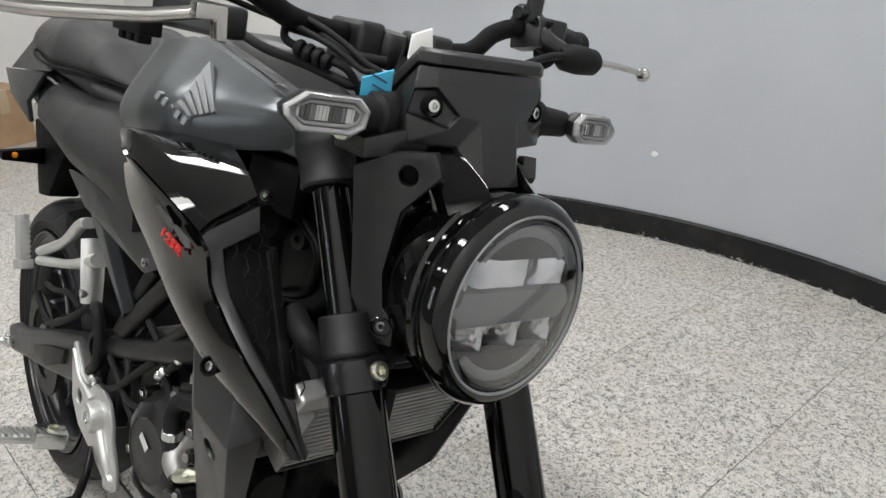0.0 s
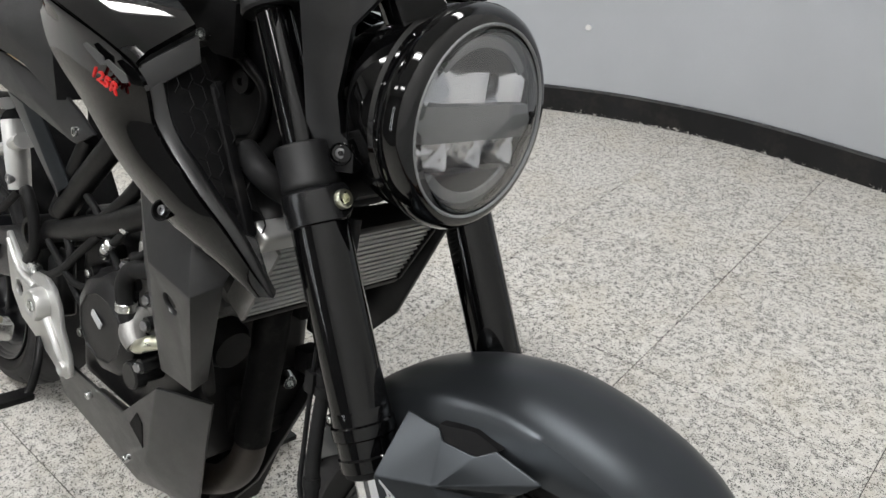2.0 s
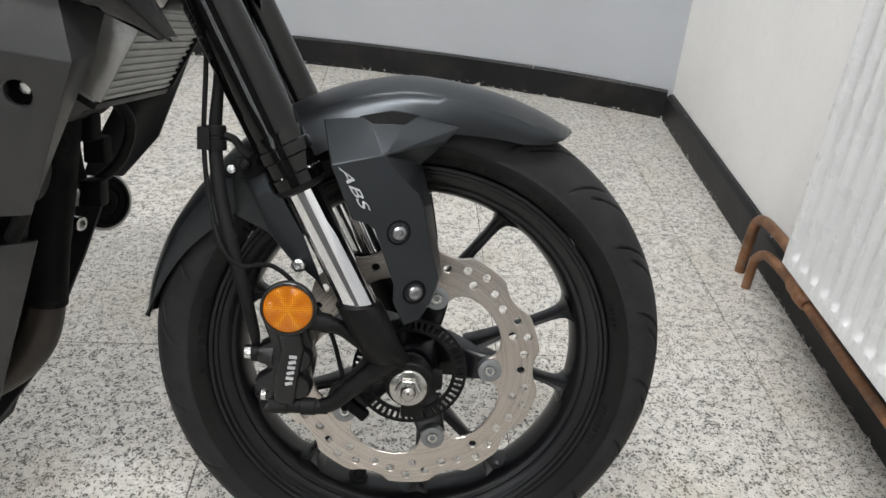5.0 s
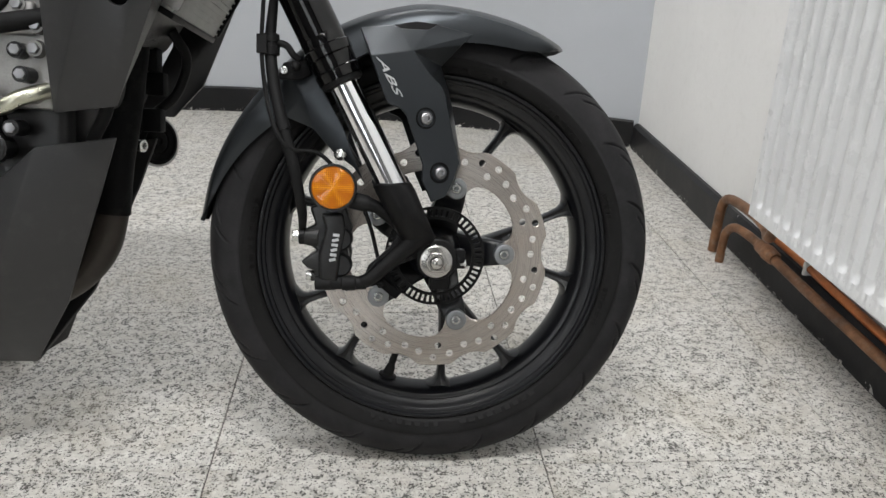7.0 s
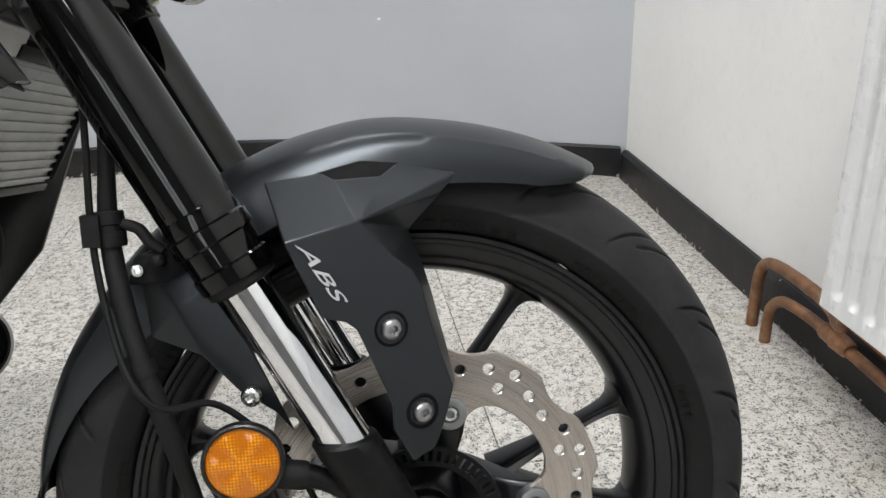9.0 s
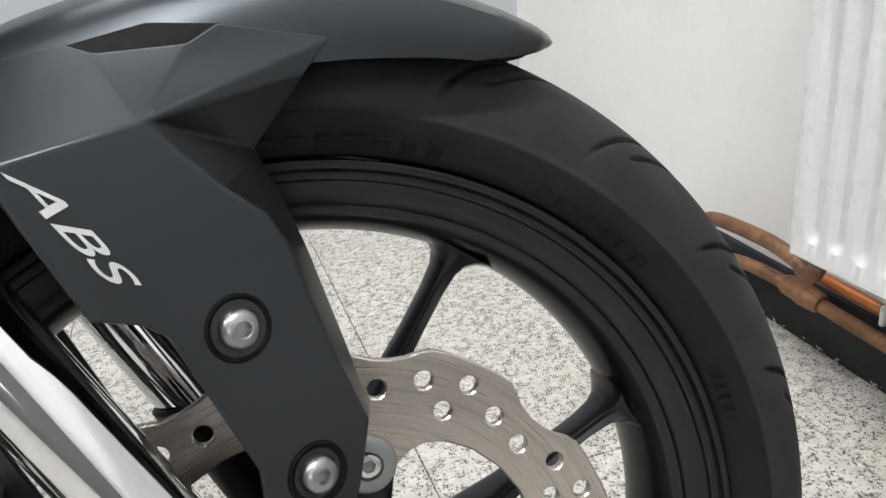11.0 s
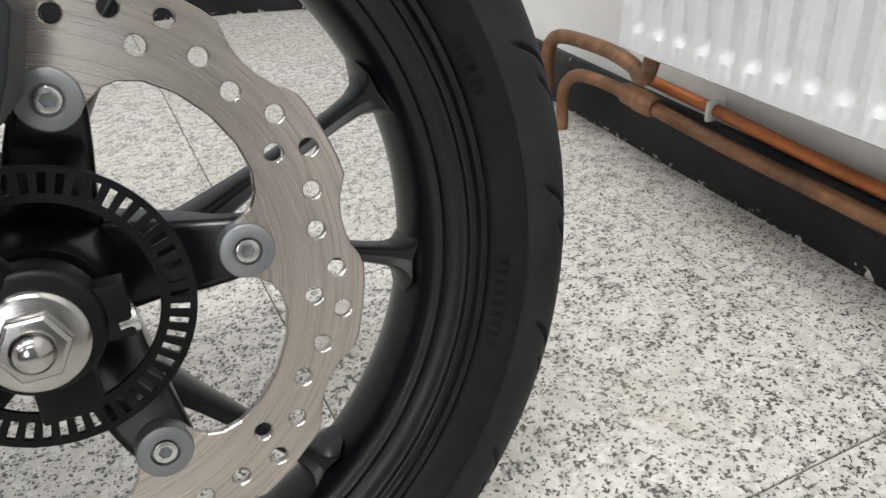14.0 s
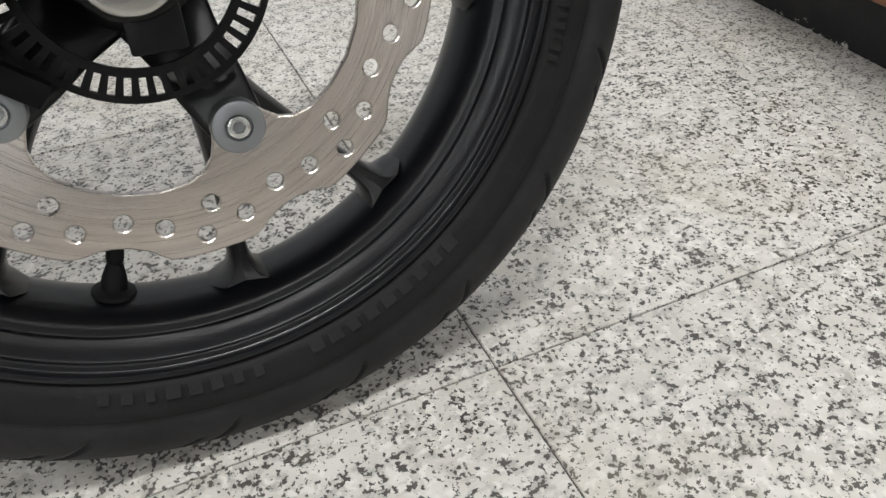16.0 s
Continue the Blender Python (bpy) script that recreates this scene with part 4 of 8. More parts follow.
# ---- front mudguard
GA = [(x, z) for x, z in ((-0.313, 0.030), (-0.300, 0.088), (-0.279, 0.140), (-0.250, 0.186), (-0.210, 0.234), (-0.162, 0.276), (-0.109, 0.304), (-0.064, 0.318), (-0.020, 0.325), (0.034, 0.3215), (0.084, 0.3115), (0.126, 0.2975), (0.165, 0.2785))]
line = spline([(x, 0, z) for x, z in GA], 5)
rows = []
fine = [(line[int(u)].lerp(line[min(int(u) + 1, len(line) - 1)], u - int(u)), u / (len(line) - 1)) for u in list(range(len(line) - 5)) + [len(line) - 5 + 0.25 * k for k in range(17)]]
for c, s in fine:
    r = math.hypot(c.x, c.z)
    out = Vector((c.x, 0, c.z)) / r
    half = np.interp(s, [0, 0.06, 0.25, 0.5, 0.75, 0.86, 0.93, 0.965, 0.985, 0.995, 1.0], [0.014, 0.032, 0.058, 0.066, 0.067, 0.065, 0.061, 0.053, 0.040, 0.022, 0.004])
    drop = np.interp(s, [0, 0.15, 0.35, 0.5, 0.75, 0.9, 0.955, 0.985, 1.0], [0.0125, 0.030, 0.055, 0.050, 0.046, 0.034, 0.023, 0.0145, 0.0122])
    flare = np.interp(s, [0, 0.30, 0.42, 0.52, 0.66, 0.76, 0.84], [0.0, 0.002, 0.016, 0.020, 0.013, 0.003, 0.0])
    row = []
    for k in range(-14, 15):
        u = k / 14
        a = abs(u)
        crest = 1 - (1 - min(a / 0.72, 1)) if a < 0.72 else 1
        if a <= 0.72:
            w = half * (a / 0.72)
            d = 0.016 * (a / 0.72) ** 2.4 * min(1, half / 0.06)
        else:
            v = (a - 0.72) / 0.28
            w = half + 0.002 * math.sin(v * 3.14) + flare * v
            d = 0.016 * min(1, half / 0.06) + (drop - 0.012) * v
        row.append(c - out * float(d) + Vector((0, math.copysign(float(w), u) if u else 0, 0)))
    rows.append(row)
guard = part("front_mudguard", finish(slab(bmesh.new(), rows, 0.0032)), "gunmetal", bike, "matte dark gunmetal front mudguard")
for s in (-1, 1):
    # the stay in front of each leg, a folded panel with an edge line
    Y = lambda y: s * y
    V = [(x, Y(y), z) for x, y, z in ((-0.104, 0.0875, 0.2810), (-0.064, 0.0925, 0.2858), (-0.054, 0.0985, 0.2808), (-0.0217, 0.0945, 0.2815), (-0.009, 0.0845, 0.2895), (0.0358, 0.0795, 0.2805), (0.022, 0.0865, 0.2660), (-0.0405, 0.1210, 0.2527),
         (-0.0894, 0.1385, 0.2425), (-0.0675, 0.1318, 0.1890), (-0.052, 0.1260, 0.1835), (-0.0449, 0.1230, 0.1770), (-0.0225, 0.1145, 0.1180), (-0.0229, 0.1145, 0.0990), (-0.010, 0.1095, 0.0720), (0.0067, 0.1030, 0.0780), (0.016, 0.0994, 0.0984), (0.0235, 0.0965, 0.1220),
         (0.0148, 0.0999, 0.1500), (0.0068, 0.1030, 0.1805), (0.0025, 0.1047, 0.2014), (-0.004, 0.1070, 0.2147), (-0.0186, 0.1128, 0.2267), (-0.002, 0.0755, 0.2397), (0.0087, 0.0750, 0.2087), (0.0124, 0.0750, 0.1946), (0.0216, 0.0750, 0.1528), (0.0278, 0.0750, 0.1202), (0.018, 0.0780, 0.0900))]
    F = [(0, 8, 7, 2, 1), (2, 7, 3), (3, 7, 4), (4, 7, 5), (5, 7, 6), (6, 7, 23), (7, 22, 23), (7, 8, 9, 10, 11, 22), (11, 12, 19, 20, 21, 22), (12, 18, 19), (12, 13, 16, 17, 18), (13, 14, 15, 16),
         (22, 21, 24, 23), (21, 20, 25, 24), (20, 19, 26, 25), (19, 18, 26), (18, 17, 27, 26), (17, 16, 28, 27), (16, 15, 28)]
    bm = facets(bmesh.new(), V, F, 0.0)
    bmesh.ops.recalc_face_normals(bm, faces=bm.faces)
    ref = [fc for fc in bm.faces if abs(fc.normal.y) > 0.8][0]
    if ref.normal.y * s < 0:
        bmesh.ops.reverse_faces(bm, faces=bm.faces)
    bmesh.ops.solidify(bm, geom=bm.faces[:], thickness=0.0035)
    part("mudguard_stay", finish(bm, bevel=0.010, segs=6, angle=7, crisp=80), "gunmetal", guard)
    # black piece for the shaded gap under the crest, behind the stay's notched upper edge
    bm = loft(bmesh.new(), [[(-0.068, Y(0.0880 - o), 0.2850), (-0.054, Y(0.0945 - o), 0.2780), (-0.0217, Y(0.0905 - o), 0.2790), (-0.007, Y(0.0815 - o), 0.2895), (-0.035, Y(0.0815 - o), 0.2925)] for o in (0, 0.010)])
    part("slot", finish(bm), "matte", guard)
    # rear stay
    V = [(-0.200, Y(0.071), 0.232), (-0.166, Y(0.082), 0.244), (-0.150, Y(0.086), 0.208), (-0.123, Y(0.088), 0.161), (-0.096, Y(0.087), 0.094), (-0.108, Y(0.086), 0.110), (-0.134, Y(0.083), 0.128), (-0.160, Y(0.077), 0.156), (-0.196, Y(0.068), 0.170), (-0.172, Y(0.084), 0.195)]
    F = [(0, 1, 2, 9), (9, 2, 3, 7), (3, 4, 5, 6), (3, 6, 7), (0, 9, 8), (9, 7, 8)]
    bm = facets(bmesh.new(), V, F, 0.0)
    bmesh.ops.recalc_face_normals(bm, faces=bm.faces)
    if sum(fc.normal.y for fc in bm.faces) * s < 0:
        bmesh.ops.reverse_faces(bm, faces=bm.faces)
    bmesh.ops.solidify(bm, geom=bm.faces[:], thickness=0.004)
    part("rear_stay", finish(bm, bevel=0.003, segs=2, angle=8), "gunmetal", guard)
    nb = Vector((0.361, s * 0.932, 0.0)).normalized()
    for x, z, yy in ((-0.0215, 0.1740, 0.1132), (-0.0015, 0.1085, 0.1058)):
        c = Vector((x, Y(yy), z))
        # raised black ring imitates a shaded recess round the bolt
        part("bolt_cup", finish(turned(bmesh.new(), c - nb * 0.005, c + nb * 0.0016, ((0, 0.0120), (0.80, 0.0134), (0.95, 0.0130), (1, 0.0122), (0.92, 0.0114), (0.80, 0.0100), (0.78, 0.0060)), 36)), "matte", guard)
        button_bolt(c + nb * 0.0012, nb, 0.0082, "steel", guard, "stay_bolt", 0.0050)
    button_bolt((-0.1245, Y(0.090), 0.126), (-0.1, s, 0), 0.0080, "zinc", guard, "stay_bolt", 0.005)
nv = Vector((0.361, -0.932, 0.0)).normalized()
dv = Vector((0.0286, 0.0110, -0.0516)).normalized()
lettering("ABS", 0.030, "decal", guard, Matrix.Translation(Vector((-0.0690, -0.1310, 0.2225)) + nv * 0.0012) @ Matrix((dv, nv.cross(dv), nv)).transposed().to_4x4() @ Matrix.Diagonal((0.94, 0.38, 1, 1)), shear=0.5, label="silver lettering", depth=0.0007, bold=0.0001)

# ---- brake caliper, its arms on the right leg, hose and the amber reflector
bracket = part("caliper_arm", finish(hose(bmesh.new(), [(-0.018, -0.094, 0.030), (-0.044, -0.095, 0.008), (-0.066, -0.096, -0.012), (-0.083, -0.096, -0.028), (-0.094, -0.095, -0.033)], [0.017, 0.0115, 0.0100, 0.0092, 0.0085], 16)), "blackmetal", bike)
part("arm_web", finish(plate(bmesh.new(), [(-0.010, 0.012), (-0.046, 0.040), (-0.060, 0.012), (-0.086, -0.012), (-0.092, -0.030), (-0.060, -0.014), (-0.030, -0.004)], -0.093, -0.085), bevel=0.003), "blackmetal", bracket)
part("reflector_arm", finish(hose(bmesh.new(), [(-0.036, -0.096, 0.034), (-0.056, -0.099, 0.048), (-0.076, -0.102, 0.062), (-0.094, -0.103, 0.068), (-0.116, -0.104, 0.072)], [0.012, 0.0085, 0.0080, 0.0092, 0.0085], 16)), "blackmetal", bracket)
part("arm_sleeve", finish(turned(bmesh.new(), (-0.088, -0.1025, 0.0665), (-0.112, -0.104, 0.0715), ((0, 0.0098), (0.1, 0.0106), (0.9, 0.0106), (1, 0.0095)), 20)), "softrubber", bracket)
# body with cooling fins at the rear and a raised spine
body = [(-0.161, 0.059), (-0.153, 0.038), (-0.166, 0.031), (-0.164, 0.014), (-0.150, 0.005), (-0.157, 0.000), (-0.171, -0.010), (-0.162, -0.018), (-0.153, -0.021), (-0.153, -0.036), (-0.128, -0.040), (-0.118, -0.034), (-0.113, -0.021), (-0.1105, -0.001), (-0.114, 0.012), (-0.107, 0.036), (-0.116, 0.060), (-0.138, 0.066)]
caliper = part("brake_caliper", finish(plate(bmesh.new(), body, -0.092, -0.066), bevel=0.004, segs=3), "satin", bike, "black two-piston brake caliper")
part("spine", finish(plate(bmesh.new(), [(-0.146, 0.052), (-0.140, 0.034), (-0.148, 0.002), (-0.146, -0.030), (-0.124, -0.034), (-0.121, 0.000), (-0.115, 0.034), (-0.119, 0.054)], -0.103, -0.090), bevel=0.005, segs=3), "satin", caliper)
part("caliper_back", finish(plate(bmesh.new(), [(x * 0.98, z * 0.95) for x, z in body], -0.048, -0.026), bevel=0.004), "satin", caliper)
for z in (0.021, -0.012):
    part("piston_housing", finish(turned(bmesh.new(), (-0.1215, -0.086, z), (-0.1215, -0.0985, z), ((0, 0.0155), (0.7, 0.0150), (1, 0.0125)), 28)), "satin", caliper)
bm = bmesh.new()
for k in range(6):
    box(bm, -0.0040, 0.0040, -0.0008, 0.0006, -0.0017, 0.0017, Matrix.Translation((-0.1305 + 0.0008 * k, -0.1033, -0.0045 + 0.0062 * k)) @ Matrix.Rotation(radians(-14 + (18 if k % 2 else 0)), 4, "Y"))
part("caliper_mark", finish(bm, False), "decal", caliper)
# hose fitting, bleed screw, slide pins
part("fitting_boss", finish(turned(bmesh.new(), (-0.150, -0.084, 0.021), (-0.1665, -0.084, 0.022), ((0, 0.0130), (0.7, 0.0118), (1, 0.0100)), 24)), "satin", caliper)
part("hose_eye", finish(turned(bmesh.new(), (-0.1660, -0.084, 0.022), (-0.1740, -0.084, 0.022), ((0, 0.0095), (0.15, 0.0105), (0.85, 0.0105), (1, 0.0095)), 24)), "blackmetal", caliper)
hex_nut((-0.1735, -0.084, 0.022), (-1, 0, 0.02), 0.0078, 0.0085, "zinc", caliper, "banjo_bolt")
part("bolt_shank", finish(rod(bmesh.new(), (-0.150, -0.082, -0.0285), (-0.158, -0.082, -0.0285), 0.0072)), "satin", caliper)
hex_nut((-0.1565, -0.082, -0.0285), (-1, 0, 0.05), 0.0070, 0.0075, "zinc", caliper, "slide_bolt")
part("slide_pin", finish(turned(bmesh.new(), (-0.152, -0.094, -0.036), (-0.088, -0.095, -0.034), ((0, 0.0085), (0.30, 0.0092), (0.32, 0.0080), (0.52, 0.0080), (0.54, 0.0096), (0.78, 0.0096), (0.80, 0.0084), (1, 0.0084)), 20)), "softrubber", caliper)
bm = bmesh.new()
turned(bm, (-0.131, -0.108, 0.086), (-0.131, -0.119, 0.086), ((0, 0.026), (0.2, 0.0290), (0.9, 0.0290), (1, 0.0278), (1, 0.0262), (0.7, 0.0258)), 48)
refl = part("side_reflector", finish(bm), "satin", bike, "round amber side reflector")
rings = []
for rad, depth in ((0.0258, 0.112), (0.0258, 0.1172), (0.0235, 0.1188), (0.016, 0.1188), (0.008, 0.1188), (0.0004, 0.1190)):
    ring = []
    for k in range(72):
        t = 2 * math.pi * k / 72
        fold = 0.0011 * abs(math.sin(3 * t)) * min(1, rad / 0.012) * (rad < 0.024)
        ring.append((-0.131 + rad * math.cos(t), -depth + fold, 0.086 + rad * math.sin(t)))
    rings.append(ring)
bm = loft(bmesh.new(), rings)
part("amber_lens", finish(bm), "amber", refl)
part("speed_sensor", finish(box(bmesh.new(), -0.020, 0.020, -0.006, 0.006, -0.006, 0.006, Matrix.Translation((-0.062, -0.078, -0.040)) @ Matrix.Rotation(radians(38), 4, "Y")), bevel=0.002), "matte", bracket)
socket_bolt((-0.070, -0.086, -0.037), (0, -1, 0), 0.0045, "blackmetal", bracket, "sensor_bolt", 0.004)
hose_line = [(-0.214, -0.070, 0.420), (-0.209, -0.080, 0.350), (-0.2085, -0.088, 0.3076), (-0.212, -0.088, 0.2559), (-0.2055, -0.098, 0.2061), (-0.1925, -0.109, 0.1561), (-0.1785, -0.112, 0.1068), (-0.1695, -0.101, 0.0570), (-0.1695, -0.088, 0.038), (-0.1700, -0.084, 0.030)]
part("brake_hose", finish(hose(bmesh.new(), hose_line, [0.0055, 0.0055, 0.0056, 0.0072, 0.0075, 0.0075, 0.0072, 0.0062, 0.0050, 0.0048])), "softrubber", caliper)
part("sensor_wire", finish(hose(bmesh.new(), [(-0.222, -0.080, 0.42), (-0.219, -0.094, 0.33), (-0.221, -0.097, 0.25), (-0.213, -0.106, 0.19), (-0.199, -0.118, 0.150), (-0.180, -0.116, 0.130), (-0.150, -0.100, 0.126), (-0.120, -0.090, 0.096), (-0.090, -0.082, 0.050), (-0.070, -0.080, -0.02)], 0.0026, 8)), "softrubber", caliper)
bm = bmesh.new()
turned(bm, (-0.2105, -0.0895, 0.242), (-0.2115, -0.088, 0.267), ((0, 0.010), (0.1, 0.0105), (0.4, 0.0105), (0.42, 0.0092), (0.6, 0.0092), (0.62, 0.0105), (0.95, 0.0105), (1, 0.0095)), 20)
box(bm, -0.006, 0.006, -0.006, 0.006, -0.011, 0.011, Matrix.Translation((-0.2205, -0.096, 0.2545)))
hose(bm, [(-0.205, -0.089, 0.258), (-0.192, -0.091, 0.254), (-0.184, -0.093, 0.244), (-0.176, -0.092, 0.238)], 0.0042)
part("hose_clip", finish(bm), "softrubber", caliper)
part("hose_clip", finish(rod(bmesh.new(), (-0.1915, -0.1095, 0.153), (-0.1945, -0.1080, 0.163), 0.0088)), "softrubber", caliper)
bm = bmesh.new()
plate(bm, [(-0.203, 0.214), (-0.196, 0.234), (-0.168, 0.240), (-0.162, 0.222), (-0.176, 0.214)], -0.0915, -0.083)
part("hose_bracket", finish(bm, bevel=0.002), "matte", guard)
socket_bolt((-0.1945, -0.0925, 0.2245), (0, -1, 0), 0.0045, "zinc", guard, "hose_bolt", 0.003)
ball_bm = ball(bmesh.new(), (-0.180, -0.093, 0.2305), 0.0058)
part("grommet", finish(ball_bm), "softrubber", guard)

# ---- headlight
HX, HZ = -0.146, 0.523


def lathe_x(bm, profile, cx, cz, n=72, cap=True):
    rings = [[(x, r * math.cos(t), cz + r * math.sin(t)) for t in np.linspace(0, 2 * math.pi, n, endpoint=False)] for x, r in profile]
    return loft(bm, rings, cap)


bm = lathe_x(bmesh.new(), ((-0.285, 0.045), (-0.283, 0.060), (-0.262, 0.072), (-0.235, 0.080), (-0.222, 0.0860), (-0.218, 0.0935), (-0.200, 0.0975), (-0.186, 0.0980), (-0.183, 0.0950), (-0.179, 0.0955), (-0.172, 0.1005), (-0.163, 0.1030), (-0.154, 0.1025), (-0.147, 0.0990), (-0.143, 0.0935), (-0.1425, 0.0880), (-0.150, 0.0845), (-0.168, 0.083), (-0.169, 0.02)), HX, HZ)
lamp = part("headlight", finish(bm), "gloss", bike, "round headlight in a gloss black bowl")
bm = lathe_x(bmesh.new(), ((-0.1362, 0.0004), (-0.1365, 0.02), (-0.1375, 0.045), (-0.1395, 0.066), (-0.1430, 0.0785), (-0.1480, 0.0815), (-0.1500, 0.0848), (-0.1440, 0.0842), (-0.1400, 0.0810), (-0.1365, 0.068), (-0.1345, 0.045), (-0.1335, 0.02), (-0.1333, 0.0004)), HX, HZ, 72)
lens = part("lens", finish(bm), "clear", lamp, "clear glass lens")
lens.visible_shadow = False


bm = bmesh.new()
rings = []
for k in range(96):
    t = 2 * math.pi * k / 96
    rings.append([(x, r * math.cos(t), HZ + r * math.sin(t)) for x, r in ((-0.1428, 0.0850), (-0.1410, 0.0862), (-0.1412, 0.0876), (-0.1432, 0.0880))])
loft(bm, rings + rings[:1], cap=False)
part("lens_rim", finish(bm), "lampgrey", lamp)


def lamp_block(bm, y0, y1, z0, z1, x0, x1, r=0.079):
    """A block across the lamp, cut to the round."""
    n = 18
    rings = []
    for y in np.linspace(y0, y1, n):
        lim = math.sqrt(max(r * r - y * y, 1e-6))
        a, b = max(z0, -lim), min(z1, lim)
        if b - a < 0.001:
            a = b - 0.001
        rings.append([(x0, y, HZ + a), (x1, y, HZ + a), (x1, y, HZ + b), (x0, y, HZ + b)])
    return loft(bm, rings)


part("bar", finish(lamp_block(bmesh.new(), -0.079, 0.079, -0.0165, 0.0155, -0.166, -0.1475), bevel=0.0015), "lampgrey", lamp)
part("inner_top", finish(lamp_block(bmesh.new(), -0.079, 0.079, 0.0440, 0.079, -0.166, -0.1510), bevel=0.001), "lampdark", lamp)
part("inner_bottom", finish(lamp_block(bmesh.new(), -0.079, 0.079, -0.079, -0.046, -0.166, -0.1505), bevel=0.001), "lampdark", lamp)
for s in (-1, 1):
    part("inner_side", finish(lamp_block(bmesh.new(), s * 0.068, s * 0.0788, -0.045, 0.043, -0.166, -0.1535), bevel=0.001), "lampdark", lamp)
# light guides: an arc above and one below
for a0, a1 in ((40, 140), (222, 318)):
    bm = bmesh.new()
    rings = []
    for a in np.linspace(a0, a1, 30):
        c, sn = math.cos(radians(a)), math.sin(radians(a))
        rings.append([(x, r * c, HZ + r * sn) for x, r in ((-0.1480, 0.0655), (-0.1480, 0.0735), (-0.1515, 0.0740), (-0.1515, 0.0650))])
    part("light_guide", finish(loft(bm, rings), bevel=0.0008), "lampgrey", lamp)
# reflectors: one wide, folded scoop above, three ribbed ones below
for zc, hgt, cells, ribs in ((0.0300, 0.0140, ((-0.068, 0.012), (0.012, 0.068)), 0), (-0.0312, 0.0146, ((-0.068, -0.030), (-0.030, 0.018), (0.018, 0.068)), 7)):
    for y0, y1 in cells:
        rows = []
        for i in range(13):
            v = i / 12
            rr = []
            for j in range(13):
                u = j / 12
                fold = abs(2 * u - 1)
                dep = 0.004 + 0.013 * (1 - fold**1.6) * (1 - 0.75 * (v if ribs else 1 - v))
                step_ = 0.0010 * math.sin(u * ribs * 6.283 + 6 * v) if ribs else 0
                rr.append((-0.1500 - dep + step_, y0 + (y1 - y0) * u, HZ + zc - hgt + 2 * hgt * v))
            rows.append(rr)
        part("reflector_bowl", finish(slab(bmesh.new(), [r[::-1] for r in rows], 0.001)), "reflector", lamp)
# black side brackets that hold the lamp, and its upper neck
for s in (-1, 1):
    Y = lambda y: s * y
    back_ = 0.020 if s > 0 else 0.0
    V = [(-0.262, Y(0.122), 0.622), (-0.236, Y(0.098), 0.642), (-0.206, Y(0.080), 0.648), (-0.198, Y(0.076), 0.628), (-0.226, Y(0.090), 0.590), (-0.232, Y(0.093), 0.530), (-0.226, Y(0.090), 0.498), (-0.212, Y(0.086), 0.490), (-0.210, Y(0.086), 0.466), (-0.240, Y(0.096), 0.462), (-0.254, Y(0.106), 0.500), (-0.262, Y(0.112), 0.570)]
    F = [(0, 1, 4, 11), (1, 2, 3, 4), (11, 4, 5), (11, 5, 10), (10, 5, 6), (10, 6, 9), (6, 7, 8, 9)]
    bm = facets(bmesh.new(), [(x - back_, y, z) for x, y, z in V], F, 0.0)
    bmesh.ops.recalc_face_normals(bm, faces=bm.faces)
    if sum(fc.normal.y for fc in bm.faces) * s < 0:
        bmesh.ops.reverse_faces(bm, faces=bm.faces)
    # a round hole through the upper arm
    eye_at = Vector((-0.2240 - back_, Y(0.0895), 0.6235))
    nrm = pierce(bm, Vector((-0.2165 - back_, Y(0.086), 0.627)), eye_at, 0.0096)
    bmesh.ops.solidify(bm, geom=bm.faces[:], thickness=0.014)
    br = part("lamp_bracket", finish(bm, bevel=0.0025, segs=2, angle=17), "satin", bike)
    # added black disc behind the hole, in place of the shade inside
    part("eye_floor", finish(turned(bmesh.new(), eye_at - nrm * 0.0200, eye_at - nrm * 0.0135, ((0, 0.0125), (1, 0.0125)), 20)), "matte", br)
    part("bolt_cup", finish(turned(bmesh.new(), (-0.2260, Y(0.0870), 0.4810), (-0.2195, Y(0.0940), 0.4815), ((0, 0.0080), (0.9, 0.0105), (1, 0.0095), (0.4, 0.0075)), 24)), "gloss", br)
    socket_bolt((-0.2245, Y(0.0885), 0.4812), (0.7, s * 0.75, 0), 0.0050, "steel", br, "bracket_bolt", 0.003)
# two gloss legs between the bowl and the cowl, round a dark core
for s in (-1, 1):
    rings = [[(-0.247, s * 0.070, 0.652), (-0.232, s * 0.036, 0.657), (-0.252, s * 0.034, 0.652), (-0.262, s * 0.064, 0.648)], [(-0.206, s * 0.066, 0.618), (-0.186, s * 0.030, 0.628), (-0.224, s * 0.030, 0.622), (-0.232, s * 0.062, 0.612)], [(-0.184, s * 0.064, 0.588), (-0.164, s * 0.034, 0.612), (-0.205, s * 0.030, 0.600), (-0.212, s * 0.060, 0.585)]]
    part("lamp_leg", finish(loft(bmesh.new(), rings), bevel=0.002), "gloss", lamp)
part("lamp_neck", finish(box(bmesh.new(), -0.275, -0.215, -0.034, 0.034, 0.600, 0.660), bevel=0.006), "matte", lamp)
part("stay_cover", finish(loft(bmesh.new(), [[(-0.246, -0.128, 0.650), (-0.236, -0.082, 0.664), (-0.232, -0.062, 0.655), (-0.236, -0.062, 0.644), (-0.244, -0.128, 0.632)], [(-0.300, -0.120, 0.650), (-0.300, -0.075, 0.664), (-0.300, -0.060, 0.655), (-0.300, -0.060, 0.644), (-0.300, -0.120, 0.632)]]), bevel=0.003), "satin", bike)

